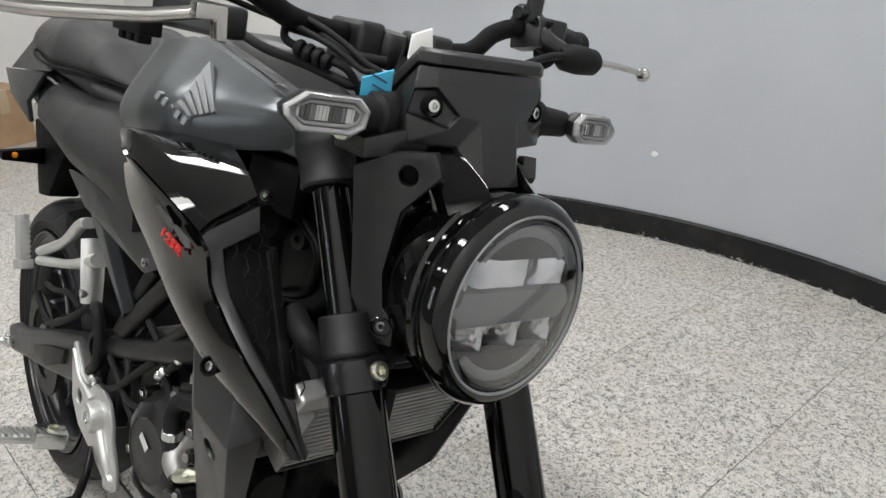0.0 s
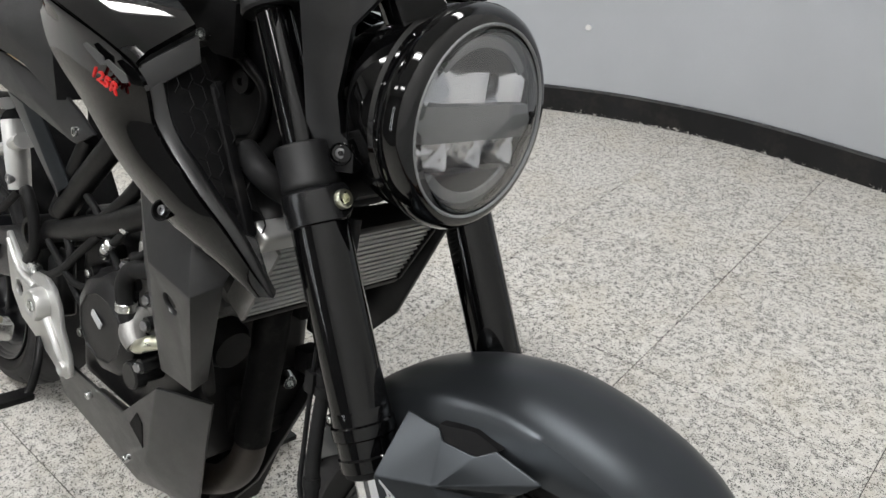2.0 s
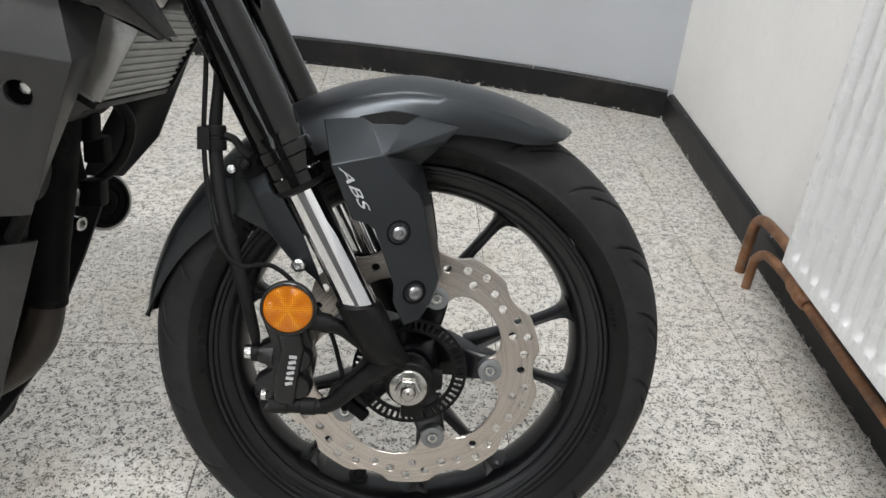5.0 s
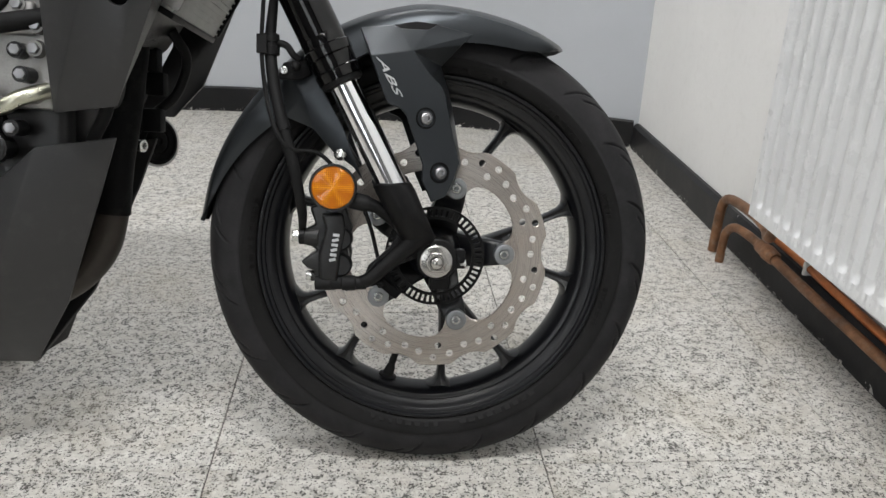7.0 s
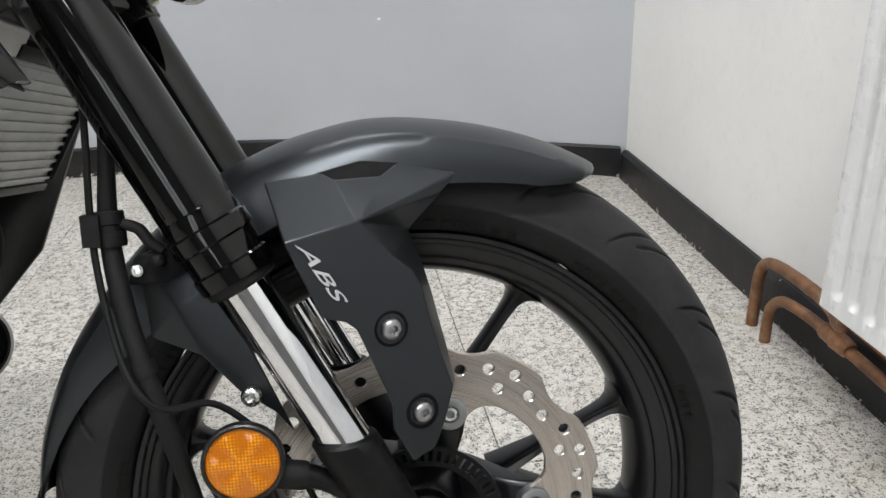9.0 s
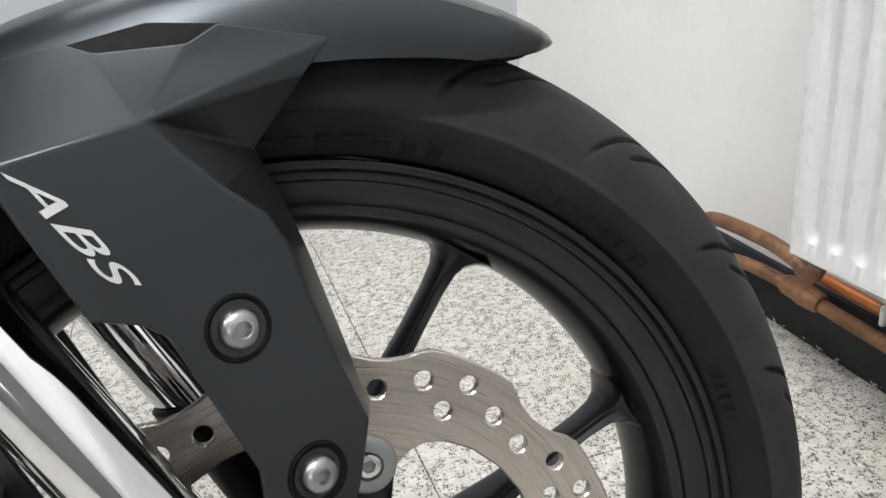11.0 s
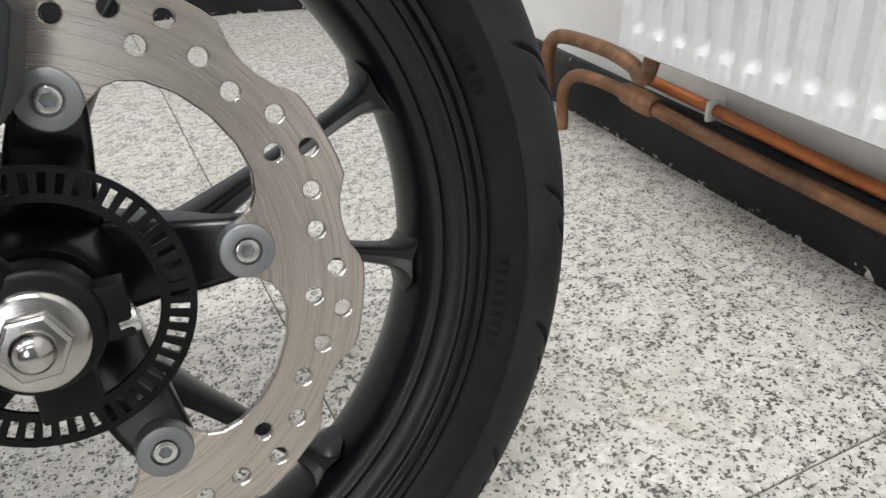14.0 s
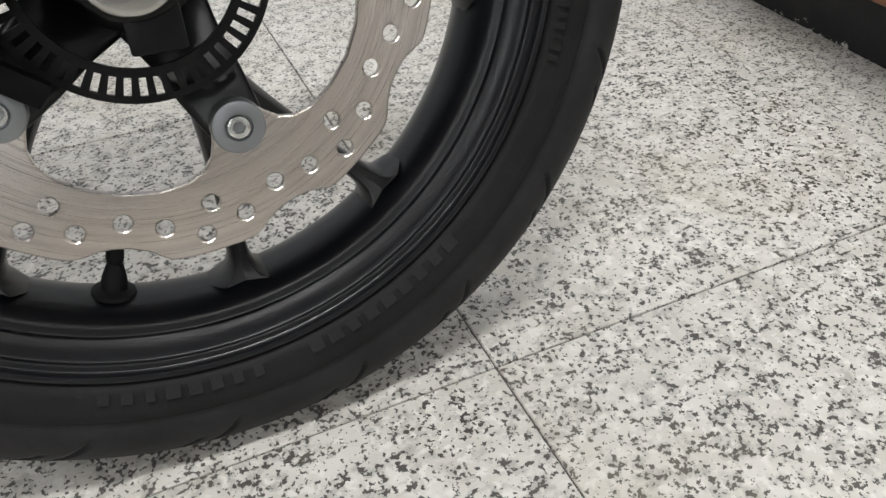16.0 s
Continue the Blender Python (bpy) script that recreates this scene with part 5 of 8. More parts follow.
# ---- instrument cowl above the lamp
ROLL = Matrix(((1, 0, 0, 0), (0, 1, 0, 0), (0, 0.045, 1, 0), (0, 0, 0, 1)))
HALF = ((-0.234, 0.066, 0.7225), (-0.229, 0.070, 0.706), (-0.219, 0.046, 0.683), (-0.213, 0.024, 0.681), (-0.199, 0.022, 0.636), (-0.196, 0.026, 0.622), (-0.221, 0.040, 0.655), (-0.222, 0.055, 0.670), (-0.236, 0.088, 0.655), (-0.240, 0.092, 0.680), (-0.245, 0.083, 0.7225), (-0.242, 0.086, 0.702), (-0.288, 0.079, 0.683), (-0.285, 0.092, 0.655), (-0.265, 0.060, 0.640), (-0.235, 0.030, 0.618))
V = [(x, -y, z) for x, y, z in HALF] + [(x, y, z) for x, y, z in HALF]
n = len(HALF)
R, L = lambda i: i, lambda i: i + n
F = [(0, 1, 2, 3, 3 + n, 2 + n, 1 + n, n), (3, 4, 4 + n, 3 + n), (4, 5, 5 + n, 4 + n), (5, 15, 15 + n, 5 + n), (12, 13, 14, 15, 15 + n, 14 + n, 13 + n, 12 + n), (10, 0, n, 10 + n, 12 + n, 12)]
for I in (R, L):
    F += [tuple(I(i) for i in q) for q in ((10, 0, 1, 11), (10, 11, 9, 13, 12), (11, 1, 2, 7, 9), (9, 7, 8), (3, 4, 6), (2, 3, 6, 7), (7, 6, 8), (4, 5, 6), (6, 5, 15, 14), (9, 8, 13), (8, 6, 14, 13))]
bm = facets(bmesh.new(), V, F)
bmesh.ops.recalc_face_normals(bm, faces=bm.faces)
pockets = [fc for fc in bm.faces if len(fc.verts) == 5 and fc.calc_center_median().z < 0.695 and fc.calc_center_median().x > -0.245]
bmesh.ops.inset_individual(bm, faces=pockets, thickness=0.003, depth=-0.006)
bm = finish(bm, bevel=0.0016, segs=2, angle=9)
bm.transform(ROLL)
cowl = part("instrument_cowl", bm, "satin", bike, "faceted matte black instrument cowl")
def lid_rim(dx, dz, inset):
    """The rim of the lid: along the front and down both sides to the rear."""
    return [(x + dx, sgn * (y - inset), z + dz) for sgn, pts in ((-1, ((-0.290, 0.0800, 0.6850), (-0.2450, 0.0845, 0.7240), (-0.2335, 0.0670, 0.7240))), (1, ((-0.2335, 0.0670, 0.7240), (-0.2450, 0.0845, 0.7240), (-0.290, 0.0800, 0.6850)))) for x, y, z in pts]


bm = loft(bmesh.new(), [lid_rim(0, 0.0012, -0.0006), lid_rim(-0.001, 0.0100, 0.0006), lid_rim(-0.005, 0.0140, 0.004)])
bm = finish(bm, bevel=0.0012, angle=30)
bm.transform(ROLL)
part("lid", bm, "satin", cowl)
for s in (-1, 1):
    part("bolt_cup", finish(turned(bmesh.new(), (-0.240, s * 0.0685, 0.6880 + 0.045 * s * 0.0685), (-0.2305, s * 0.0685, 0.6880 + 0.045 * s * 0.0685), ((0, 0.0090), (1, 0.0100), (1, 0.0088), (0.3, 0.0082)), 24)), "matte", cowl)
    socket_bolt((-0.2345, s * 0.0685, 0.6885 + 0.045 * s * 0.0685), (1, s * 0.2, 0.1), 0.0060, "zinc", cowl, "cowl_bolt", 0.005)
    # turn signal
    zc = 0.6755 + s * 0.007
    stalk = part("turn_signal", finish(turned(bmesh.new(), (-0.270, s * 0.082, zc), (-0.256, s * 0.146, zc), ((0, 0.0225), (0.45, 0.0205), (0.5, 0.0165), (0.55, 0.0160), (1, 0.0140)), 28)), "softrubber", cowl, "turn signal with a clear lens")
    oct_ = [(-0.2180, 0.0027), (-0.1995, 0.0160), (-0.1490, 0.0160), (-0.1380, 0.0064), (-0.1405, -0.0087), (-0.1530, -0.0164), (-0.2030, -0.0160), (-0.2160, -0.0050)]
    tilt = Matrix.Translation((-0.225, 0, zc)) @ Matrix.Rotation(s * radians(4), 4, "Z")
    scl = lambda k, kz=1.0: [(-0.178 + (y + 0.178) * k, z * k * kz) for y, z in oct_]
    def signal_ring(*steps):
        bm = loft(bmesh.new(), [[(x, -s * y, z) for y, z in scl(k, kz)] for x, k, kz in steps])
        bmesh.ops.transform(bm, matrix=tilt, verts=bm.verts)
        return bm
    part("signal_body", finish(signal_ring((-0.022, 0.70, 1), (-0.008, 0.99, 1), (-0.001, 1.02, 1), (0.001, 1.00, 1), (-0.001, 0.94, 1)), bevel=0.0012), "satin", stalk)
    part("signal_rim", finish(signal_ring((-0.002, 0.975, 1), (0.0035, 0.965, 1), (0.0060, 0.90, 0.95), (0.0050, 0.84, 0.84), (-0.002, 0.82, 0.80)), bevel=0.0006, angle=25), "signalrim", stalk)
    part("signal_slot", finish(signal_ring((-0.004, 0.80, 0.76), (0.0012, 0.79, 0.74), (0.0012, 0.75, 0.60), (-0.0020, 0.74, 0.56)), bevel=0.0004), "signalrim", stalk)
    # fine ribs behind the lens, in three groups
    for y0, y1, count, tone in ((0.1535, 0.1610, 3, "signalgrey"), (0.1625, 0.1655, 1, "lampgrey"), (0.1690, 0.1745, 1, "lampdark"), (0.1770, 0.1880, 6, "signalgrey"), (0.1895, 0.1930, 2, "lampgrey"), (0.1945, 0.2020, 2, "lampdark"), (0.2030, 0.2060, 1, "signalgrey")):
        bm = bmesh.new()
        for k in range(count):
            w = (y1 - y0) / count
            a, b = s * (y0 + w * k), s * (y0 + w * (k + 0.72))
            box(bm, -0.0025, 0.0006 - 0.0006 * (k % 2), min(a, b), max(a, b), -0.0056, 0.0056)
        bmesh.ops.transform(bm, matrix=tilt, verts=bm.verts)
        part("signal_rib", finish(bm, False), tone, stalk)
    bm = loft(bmesh.new(), [[(0.0005, -s * y, z) for y, z in scl(0.98)], [(0.0060, -s * y, z) for y, z in scl(0.98)], [(0.0085, -s * y, z) for y, z in scl(0.88)]])
    bmesh.ops.transform(bm, matrix=tilt, verts=bm.verts)
    sl = part("signal_lens", finish(bm, bevel=0.0008), "clear", stalk)
    sl.visible_shadow = False

socket_bolt((-0.2740, -0.130, 0.650), (0.5, -0.8, 0.2), 0.0085, "gold", cowl, "stay_bolt", 0.005)

# ---- handlebar, levers, cables
bar = part("handlebar", finish(hose(bmesh.new(), [(-0.470, -0.400, 0.770), (-0.440, -0.300, 0.772), (-0.405, -0.215, 0.770), (-0.390, -0.165, 0.752), (-0.388, -0.115, 0.734), (-0.388, 0, 0.730), (-0.388, 0.095, 0.734), (-0.388, 0.124, 0.744), (-0.390, 0.150, 0.764), (-0.394, 0.190, 0.777), (-0.405, 0.250, 0.781), (-0.462, 0.400, 0.780)], 0.0112, 20, 10)), "matte", bike, "matte black tapered handlebar")
for s in (-1, 1):
    a, b = ((-0.436, 0.305, 0.7845), (-0.482, 0.430, 0.781)) if s > 0 else ((-0.440, -0.305, 0.772), (-0.482, -0.430, 0.770))
    part("grip", finish(turned(bmesh.new(), a, b, ((0, 0.018), (0.05, 0.0185), (0.08, 0.0165), (0.5, 0.0160), (0.92, 0.0165), (0.95, 0.019), (1, 0.018)), 28)), "softrubber", bar)
for s in (-1, 1):
    part("bar_clamp", finish(box(bmesh.new(), -0.418, -0.360, s * 0.048 - 0.016, s * 0.048 + 0.016, 0.700, 0.748), bevel=0.007, segs=3), "satin", bar)
# left clutch perch, lever and mirror stem
bm = bmesh.new()
turned(bm, (-0.392, 0.196, 0.783), (-0.402, 0.236, 0.785), ((0, 0.0165), (0.1, 0.0185), (0.9, 0.0185), (1, 0.0165)), 24)
hose(bm, [(-0.385, 0.215, 0.782), (-0.372, 0.220, 0.770), (-0.362, 0.240, 0.760), (-0.356, 0.262, 0.756)], [0.013, 0.014, 0.015, 0.012], 14)
box(bm, -0.020, 0.020, -0.017, 0.017, -0.020, 0.016, Matrix.Translation((-0.388, 0.214, 0.776)) @ Matrix.Rotation(radians(-12), 4, "Y") @ Matrix.Rotation(radians(14), 4, "Z"))
turned(bm, (-0.384, 0.232, 0.762), (-0.362, 0.238, 0.757), ((0, 0.0165), (0.6, 0.0160), (1, 0.0125)), 20)
perch = part("clutch_perch", finish(bm, bevel=0.003, angle=40), "satin", bar)
part("perch_cap", finish(turned(bmesh.new(), (-0.392, 0.186, 0.796), (-0.396, 0.222, 0.799), ((0, 0.0075), (0.12, 0.0105), (0.5, 0.0112), (0.88, 0.0105), (1, 0.0075)), 16)), "satin", perch)
for y in (0.196, 0.226):
    socket_bolt((-0.372, y, 0.790), (1, 0, 0.35), 0.0042, "blackmetal", perch, "perch_bolt", 0.004)
part("cable_adjuster", finish(turned(bmesh.new(), (-0.360, 0.226, 0.748), (-0.352, 0.200, 0.741), ((0, 0.0075), (0.25, 0.0085), (0.3, 0.0068), (0.5, 0.0068), (0.55, 0.0085), (0.8, 0.0080), (1, 0.0050)), 14)), "matte", perch)
part("switch_block", finish(box(bmesh.new(), -0.019, 0.019, -0.024, 0.024, -0.021, 0.019, Matrix.Translation((-0.418, 0.272, 0.781)) @ Matrix.Rotation(radians(-18), 4, "Z")), bevel=0.006, segs=3), "satin", bar)
part("perch_boot", finish(turned(bmesh.new(), (-0.352, 0.232, 0.755), (-0.345, 0.300, 0.756), ((0, 0.010), (0.15, 0.0165), (0.5, 0.0185), (0.9, 0.0165), (1, 0.012)), 24)), "softrubber", perch)
bm = bmesh.new()
hose(bm, [(-0.345, 0.285, 0.757), (-0.338, 0.330, 0.758), (-0.336, 0.370, 0.757), (-0.339, 0.398, 0.7555)], [0.0075, 0.0075, 0.0065, 0.0060], 14, flat=0.6)
ball(bm, (-0.3395, 0.404, 0.755), 0.0098, 20)
part("clutch_lever", finish(bm), "lever", perch, "polished alloy lever")
part("mirror_stem", finish(hose(bmesh.new(), [(-0.388, 0.208, 0.790), (-0.384, 0.206, 0.815), (-0.378, 0.200, 0.860), (-0.372, 0.196, 0.930)], [0.0125, 0.0105, 0.009, 0.008], 16)), "satin", perch)
# right brake lever and switch block
bm = bmesh.new()
hose(bm, [(-0.309, -0.246, 0.7265), (-0.322, -0.252, 0.7255), (-0.338, -0.285, 0.7165), (-0.360, -0.340, 0.7080), (-0.368, -0.372, 0.7050), (-0.366, -0.420, 0.7060)], [0.0068, 0.0076, 0.0080, 0.0078, 0.0075, 0.007], 14, flat=0.75)
lever = part("brake_lever", finish(bm), "lever", bar, "polished alloy lever")
bm = loft(bmesh.new(), [[(-0.310 + o, y, z) for y, z in ((-0.262, 0.7330), (-0.236, 0.7340), (-0.2335, 0.7055), (-0.2425, 0.7070), (-0.2445, 0.7225), (-0.262, 0.7210))] for o in (-0.007, 0.005)])
part("lever_bracket", finish(bm, bevel=0.0015), "lever", lever)
bm = box(bmesh.new(), -0.040, 0.040, -0.016, 0.016, -0.014, 0.014, Matrix.Translation((-0.375, -0.225, 0.722)) @ Matrix.Rotation(radians(25), 4, "Z"))
blk = part("brake_master", finish(bm, bevel=0.006, segs=3), "satin", bar)
bm = box(bmesh.new(), -0.030, 0.030, -0.010, 0.010, -0.008, 0.008, Matrix.Translation((-0.413, -0.262, 0.7055)))
for k in range(3):
    box(bm, -0.005, 0.005, -0.006, 0.006, -0.010, 0.0, Matrix.Translation((-0.434 + 0.018 * k, -0.262, 0.7000)))
part("brake_switch", finish(bm, bevel=0.002), "matte", bar)
part("throttle_housing", finish(turned(bmesh.new(), (-0.418, -0.245, 0.771), (-0.436, -0.292, 0.772), ((0, 0.018), (0.1, 0.022), (0.9, 0.022), (1, 0.018)), 24)), "satin", bar)
for pts, r in (
    ([(-0.425, -0.215, 0.765), (-0.420, -0.135, 0.748), (-0.371, -0.110, 0.735), (-0.345, -0.092, 0.722), (-0.325, -0.080, 0.709), (-0.310, -0.064, 0.695), (-0.320, -0.050, 0.640)], 0.0031),
    ([(-0.410, -0.235, 0.752), (-0.425, -0.145, 0.737), (-0.385, -0.125, 0.730), (-0.350, -0.101, 0.717), (-0.325, -0.083, 0.702), (-0.315, -0.071, 0.695), (-0.330, -0.060, 0.630)], 0.0031),
    ([(-0.470, -0.130, 0.710), (-0.430, -0.125, 0.702), (-0.380, -0.110, 0.696), (-0.345, -0.085, 0.686), (-0.335, -0.062, 0.677), (-0.345, -0.050, 0.600)], 0.0052),
    ([(-0.400, -0.125, 0.727), (-0.392, -0.128, 0.716), (-0.380, -0.116, 0.709), (-0.360, -0.105, 0.705), (-0.340, -0.085, 0.697), (-0.335, -0.060, 0.660)], 0.0040),
    ([(-0.400, -0.120, 0.728), (-0.380, -0.096, 0.724), (-0.360, -0.074, 0.713), (-0.345, -0.040, 0.712)], 0.0055),
    ([(-0.345, 0.232, 0.756), (-0.340, 0.190, 0.748), (-0.350, 0.120, 0.715), (-0.365, 0.060, 0.690), (-0.400, 0.030, 0.640)], 0.0048),
):
    part("cable", finish(hose(bmesh.new(), pts, r, 12)), "softrubber", bar)
bm = bmesh.new()
for k in range(4):
    turned(bm, (-0.384 + 0.009 * k, -0.119 + 0.005 * k, 0.7105 - 0.0022 * k), (-0.378 + 0.009 * k, -0.1157 + 0.005 * k, 0.7090 - 0.0022 * k), ((0, 0.0075), (0.3, 0.0088), (0.7, 0.0088), (1, 0.0075)), 16)
part("cable_boot", finish(bm), "softrubber", bar)
# starter key cap and paper tags hung on the bar
part("ignition_lock", finish(turned(bmesh.new(), (-0.372, -0.020, 0.706), (-0.366, -0.020, 0.742), ((0, 0.016), (0.2, 0.0175), (0.85, 0.0165), (1, 0.014)), 24)), "satin", bike)
tag = part("key_tag", finish(loft(bmesh.new(), [[(-0.268, -0.124, 0.698), (-0.266, -0.092, 0.709), (-0.267, -0.0915, 0.710), (-0.269, -0.1235, 0.699)], [(-0.270, -0.121, 0.664), (-0.268, -0.088, 0.668), (-0.269, -0.0875, 0.669), (-0.271, -0.1205, 0.665)]]), False), "blue", bike, "bright blue key tag with handwriting")
bm = bmesh.new()
for k in range(4):
    box(bm, -0.0004, 0.0004, -0.009 + 0.002 * (k % 2), 0.009 - 0.003 * (k == 2), -0.0008, 0.0008, Matrix.Translation((-0.2665, -0.106, 0.700 - 0.008 * k)) @ Matrix.Rotation(radians(-18), 4, "X"))
part("writing", finish(bm, False), "ink", tag)
part("paper_label", finish(loft(bmesh.new(), [[(-0.300, -0.050, 0.720), (-0.298, -0.020, 0.724), (-0.299, -0.020, 0.725), (-0.301, -0.050, 0.721)], [(-0.302, -0.048, 0.742), (-0.300, -0.026, 0.752), (-0.301, -0.026, 0.753), (-0.303, -0.048, 0.743)]]), False), "paper", bike, "small folded white paper label")

# ---- tank, shrouds
def ring_of(x, half):
    pts = spline([(0, half[0][0], half[0][1])] + [(0, y, z) for y, z in half[1:]], 5)
    left = [(x, p.y, p.z) for p in pts]
    return [(x, -y, z) for _, y, z in left] + [(x, y, z) for _, y, z in left[::-1][1:]]


TANK = ((-0.775, ((0.070, 0.520), (0.105, 0.570), (0.085, 0.622), (0, 0.636))), (-0.745, ((0.125, 0.540), (0.140, 0.585), (0.108, 0.650), (0, 0.664))), (-0.69, ((0.148, 0.552), (0.160, 0.600), (0.116, 0.680), (0, 0.690))), (-0.62, ((0.155, 0.565), (0.164, 0.612), (0.108, 0.694), (0, 0.703))),
        (-0.56, ((0.150, 0.574), (0.156, 0.620), (0.104, 0.686), (0, 0.697))), (-0.50, ((0.128, 0.584), (0.132, 0.626), (0.098, 0.672), (0, 0.684))), (-0.445, ((0.098, 0.596), (0.104, 0.632), (0.088, 0.656), (0, 0.666))), (-0.415, ((0.070, 0.606), (0.080, 0.634), (0.070, 0.646), (0, 0.654))))
xs = [x for x, _ in TANK]
arr = np.array([[p for p in h] for _, h in TANK])
rings = []
for x in np.linspace(xs[0], xs[-1], 40):
    h = [(np.interp(x, xs, arr[:, i, 0]), np.interp(x, xs, arr[:, i, 1])) for i in range(4)]
    # flat flanks up to a crisp upper edge
    low = spline([(0, float(a), float(b)) for a, b in h[:3]], 6)
    side = [(p.y, p.z) for p in low] + [(float(h[2][0]) * 0.55, float(h[2][1]) + 0.007), (0.0, float(h[3][1]))]
    rings.append([(float(x), -y, z) for y, z in side] + [(float(x), y, z) for y, z in side[::-1][1:]])
tank = part("fuel_tank", finish(loft(bmesh.new(), rings), crisp=24), "tankgrey", bike, "satin grey fuel tank")
rings = []
for x, w, zl, zt in ((-0.730, 0.070, 0.664, 0.682), (-0.690, 0.086, 0.682, 0.700), (-0.620, 0.096, 0.689, 0.711), (-0.560, 0.094, 0.684, 0.710), (-0.500, 0.089, 0.671, 0.701), (-0.445, 0.080, 0.656, 0.687), (-0.405, 0.066, 0.646, 0.672)):
    half = [(w, zl - 0.008), (w, zl + 0.004), (w - 0.006, zl + 0.007), (w - 0.016, zl + 0.006), (w - 0.022, zl + 0.010), (w * 0.45, zt - 0.002), (0.0, zt)]
    rings.append([(x, -y, z) for y, z in half] + [(x, y, z) for y, z in half[::-1][1:]])
part("tank_top_cover", finish(loft(bmesh.new(), rings), crisp=22), "satin", tank, "black plastic cover along the tank top")
# wing emblem and name bar as plain shapes on the tank's right side
wing = []
for k in range(5):
    tip_a, tip_b = Vector((-0.5473 - 0.0006 * k, -0.1284 - 0.0060 * k, 0.660 - 0.0095 * k)), Vector((-0.5493 + 0.0010 * k, -0.1195 - 0.0074 * k, 0.671 - 0.0113 * k))
    root_a, root_b = Vector((-0.5027 - 0.0065 * k, -0.135 - 0.0030 * k, 0.6203 - 0.0025 * k)), Vector((-0.4988 - 0.0064 * k, -0.1333 - 0.0030 * k, 0.623 - 0.0027 * k))
    nw = Vector((0.15, -0.85, 0.5)).normalized() * 0.0025
    wing.append([[p + nw * o for p in (tip_a, tip_b, root_b, root_a)] for o in (-1.0, 1.6)])
bm = bmesh.new()
for rings in wing:
    loft(bm, rings)
part("wing_emblem", finish(bm, False), "greydecal", tank, "grey wing-shaped emblem")
bm = bmesh.new()
na, nb = Vector((-0.5880, -0.1560, 0.6235)), Vector((-0.5330, -0.1480, 0.6060))
dn = (nb - na).normalized()
up_n = dn.cross(Vector((0.12, -0.97, 0.22))).normalized() * -1
for k in range(5):
    c = na.lerp(nb, k / 4)
    bar_n = [c + dn * x + up_n * y for x, y in ((-0.0040, -0.0045), (0.0030, -0.0045), (0.0040, 0.0045), (-0.0030, 0.0045))]
    loft(bm, [[p + Vector((0.0, 0.003 - o, 0.0)) for p in bar_n] for o in (0.0, 0.0078)])
part("name_bar", finish(bm, False), "greydecal", tank)
part("tank_cover", finish(facets(bmesh.new(), [(-0.47, -0.10, 0.60), (-0.47, 0.10, 0.60), (-0.47, 0.09, 0.668), (-0.47, -0.09, 0.668), (-0.370, -0.060, 0.585), (-0.370, 0.060, 0.585), (-0.372, 0.055, 0.645), (-0.372, -0.055, 0.645)], [(0, 1, 2, 3), (4, 7, 6, 5), (0, 3, 7, 4), (1, 5, 6, 2), (3, 2, 6, 7), (0, 4, 5, 1)]), bevel=0.008, segs=3), "satin", bike)

EDGE_L = [(-0.590, -0.190, 0.571), (-0.556, -0.193, 0.517), (-0.487, -0.193, 0.477), (-0.410, -0.191, 0.430), (-0.330, -0.180, 0.391), (-0.246, -0.149, 0.351)]
EDGE_R = [(-0.520, -0.207, 0.562), (-0.366, -0.203, 0.527), (-0.346, -0.194, 0.478), (-0.297, -0.185, 0.435), (-0.266, -0.172, 0.404), (-0.234, -0.146, 0.350)]
ROWL, ROWR = spline(EDGE_L, 6), spline(EDGE_R, 6)
rows = []
for a, b in zip(ROWL, ROWR):
    row = []
    for k in range(9):
        u = k / 8
        p = a.lerp(b, u)
        row.append(p + Vector((0, -0.022 * u * (1 - u), 0)))
    rows.append(row)
bm = slab(bmesh.new(), [r[::-1] for r in rows], 0.004)
shroud = both("tank_shroud", finish(bm), "gloss", bike, "gloss black tank shroud")
TOPS = ((-0.606, -0.176, 0.573), (-0.560, -0.140, 0.584), (-0.519, -0.119, 0.589), (-0.470, -0.122, 0.586), (-0.410, -0.137, 0.575), (-0.357, -0.153, 0.564))
RIDGE = ((-0.592, -0.190, 0.571), (-0.556, -0.200, 0.567), (-0.520, -0.206, 0.5625), (-0.470, -0.2085, 0.554), (-0.410, -0.207, 0.541), (-0.366, -0.2025, 0.5285))
rows = []
for a, b in zip(spline(TOPS, 4), spline(RIDGE, 4)):
    # flat on top, rolling over to the ridge
    row = []
    for k in range(20):
        u = k / 19
        h = float(np.interp(len(rows) / 20, [0, 0.15, 1], [0.0085, 0.0120, 0.0030])) * (u / 0.79 if u < 0.79 else (1 - u) / 0.21)
        row.append(a.lerp(b, u) + Vector((0, -0.45 * h, h)))
    rows.append(row)
both("shroud_top", finish(slab(bmesh.new(), rows, 0.005)), "gloss", bike)
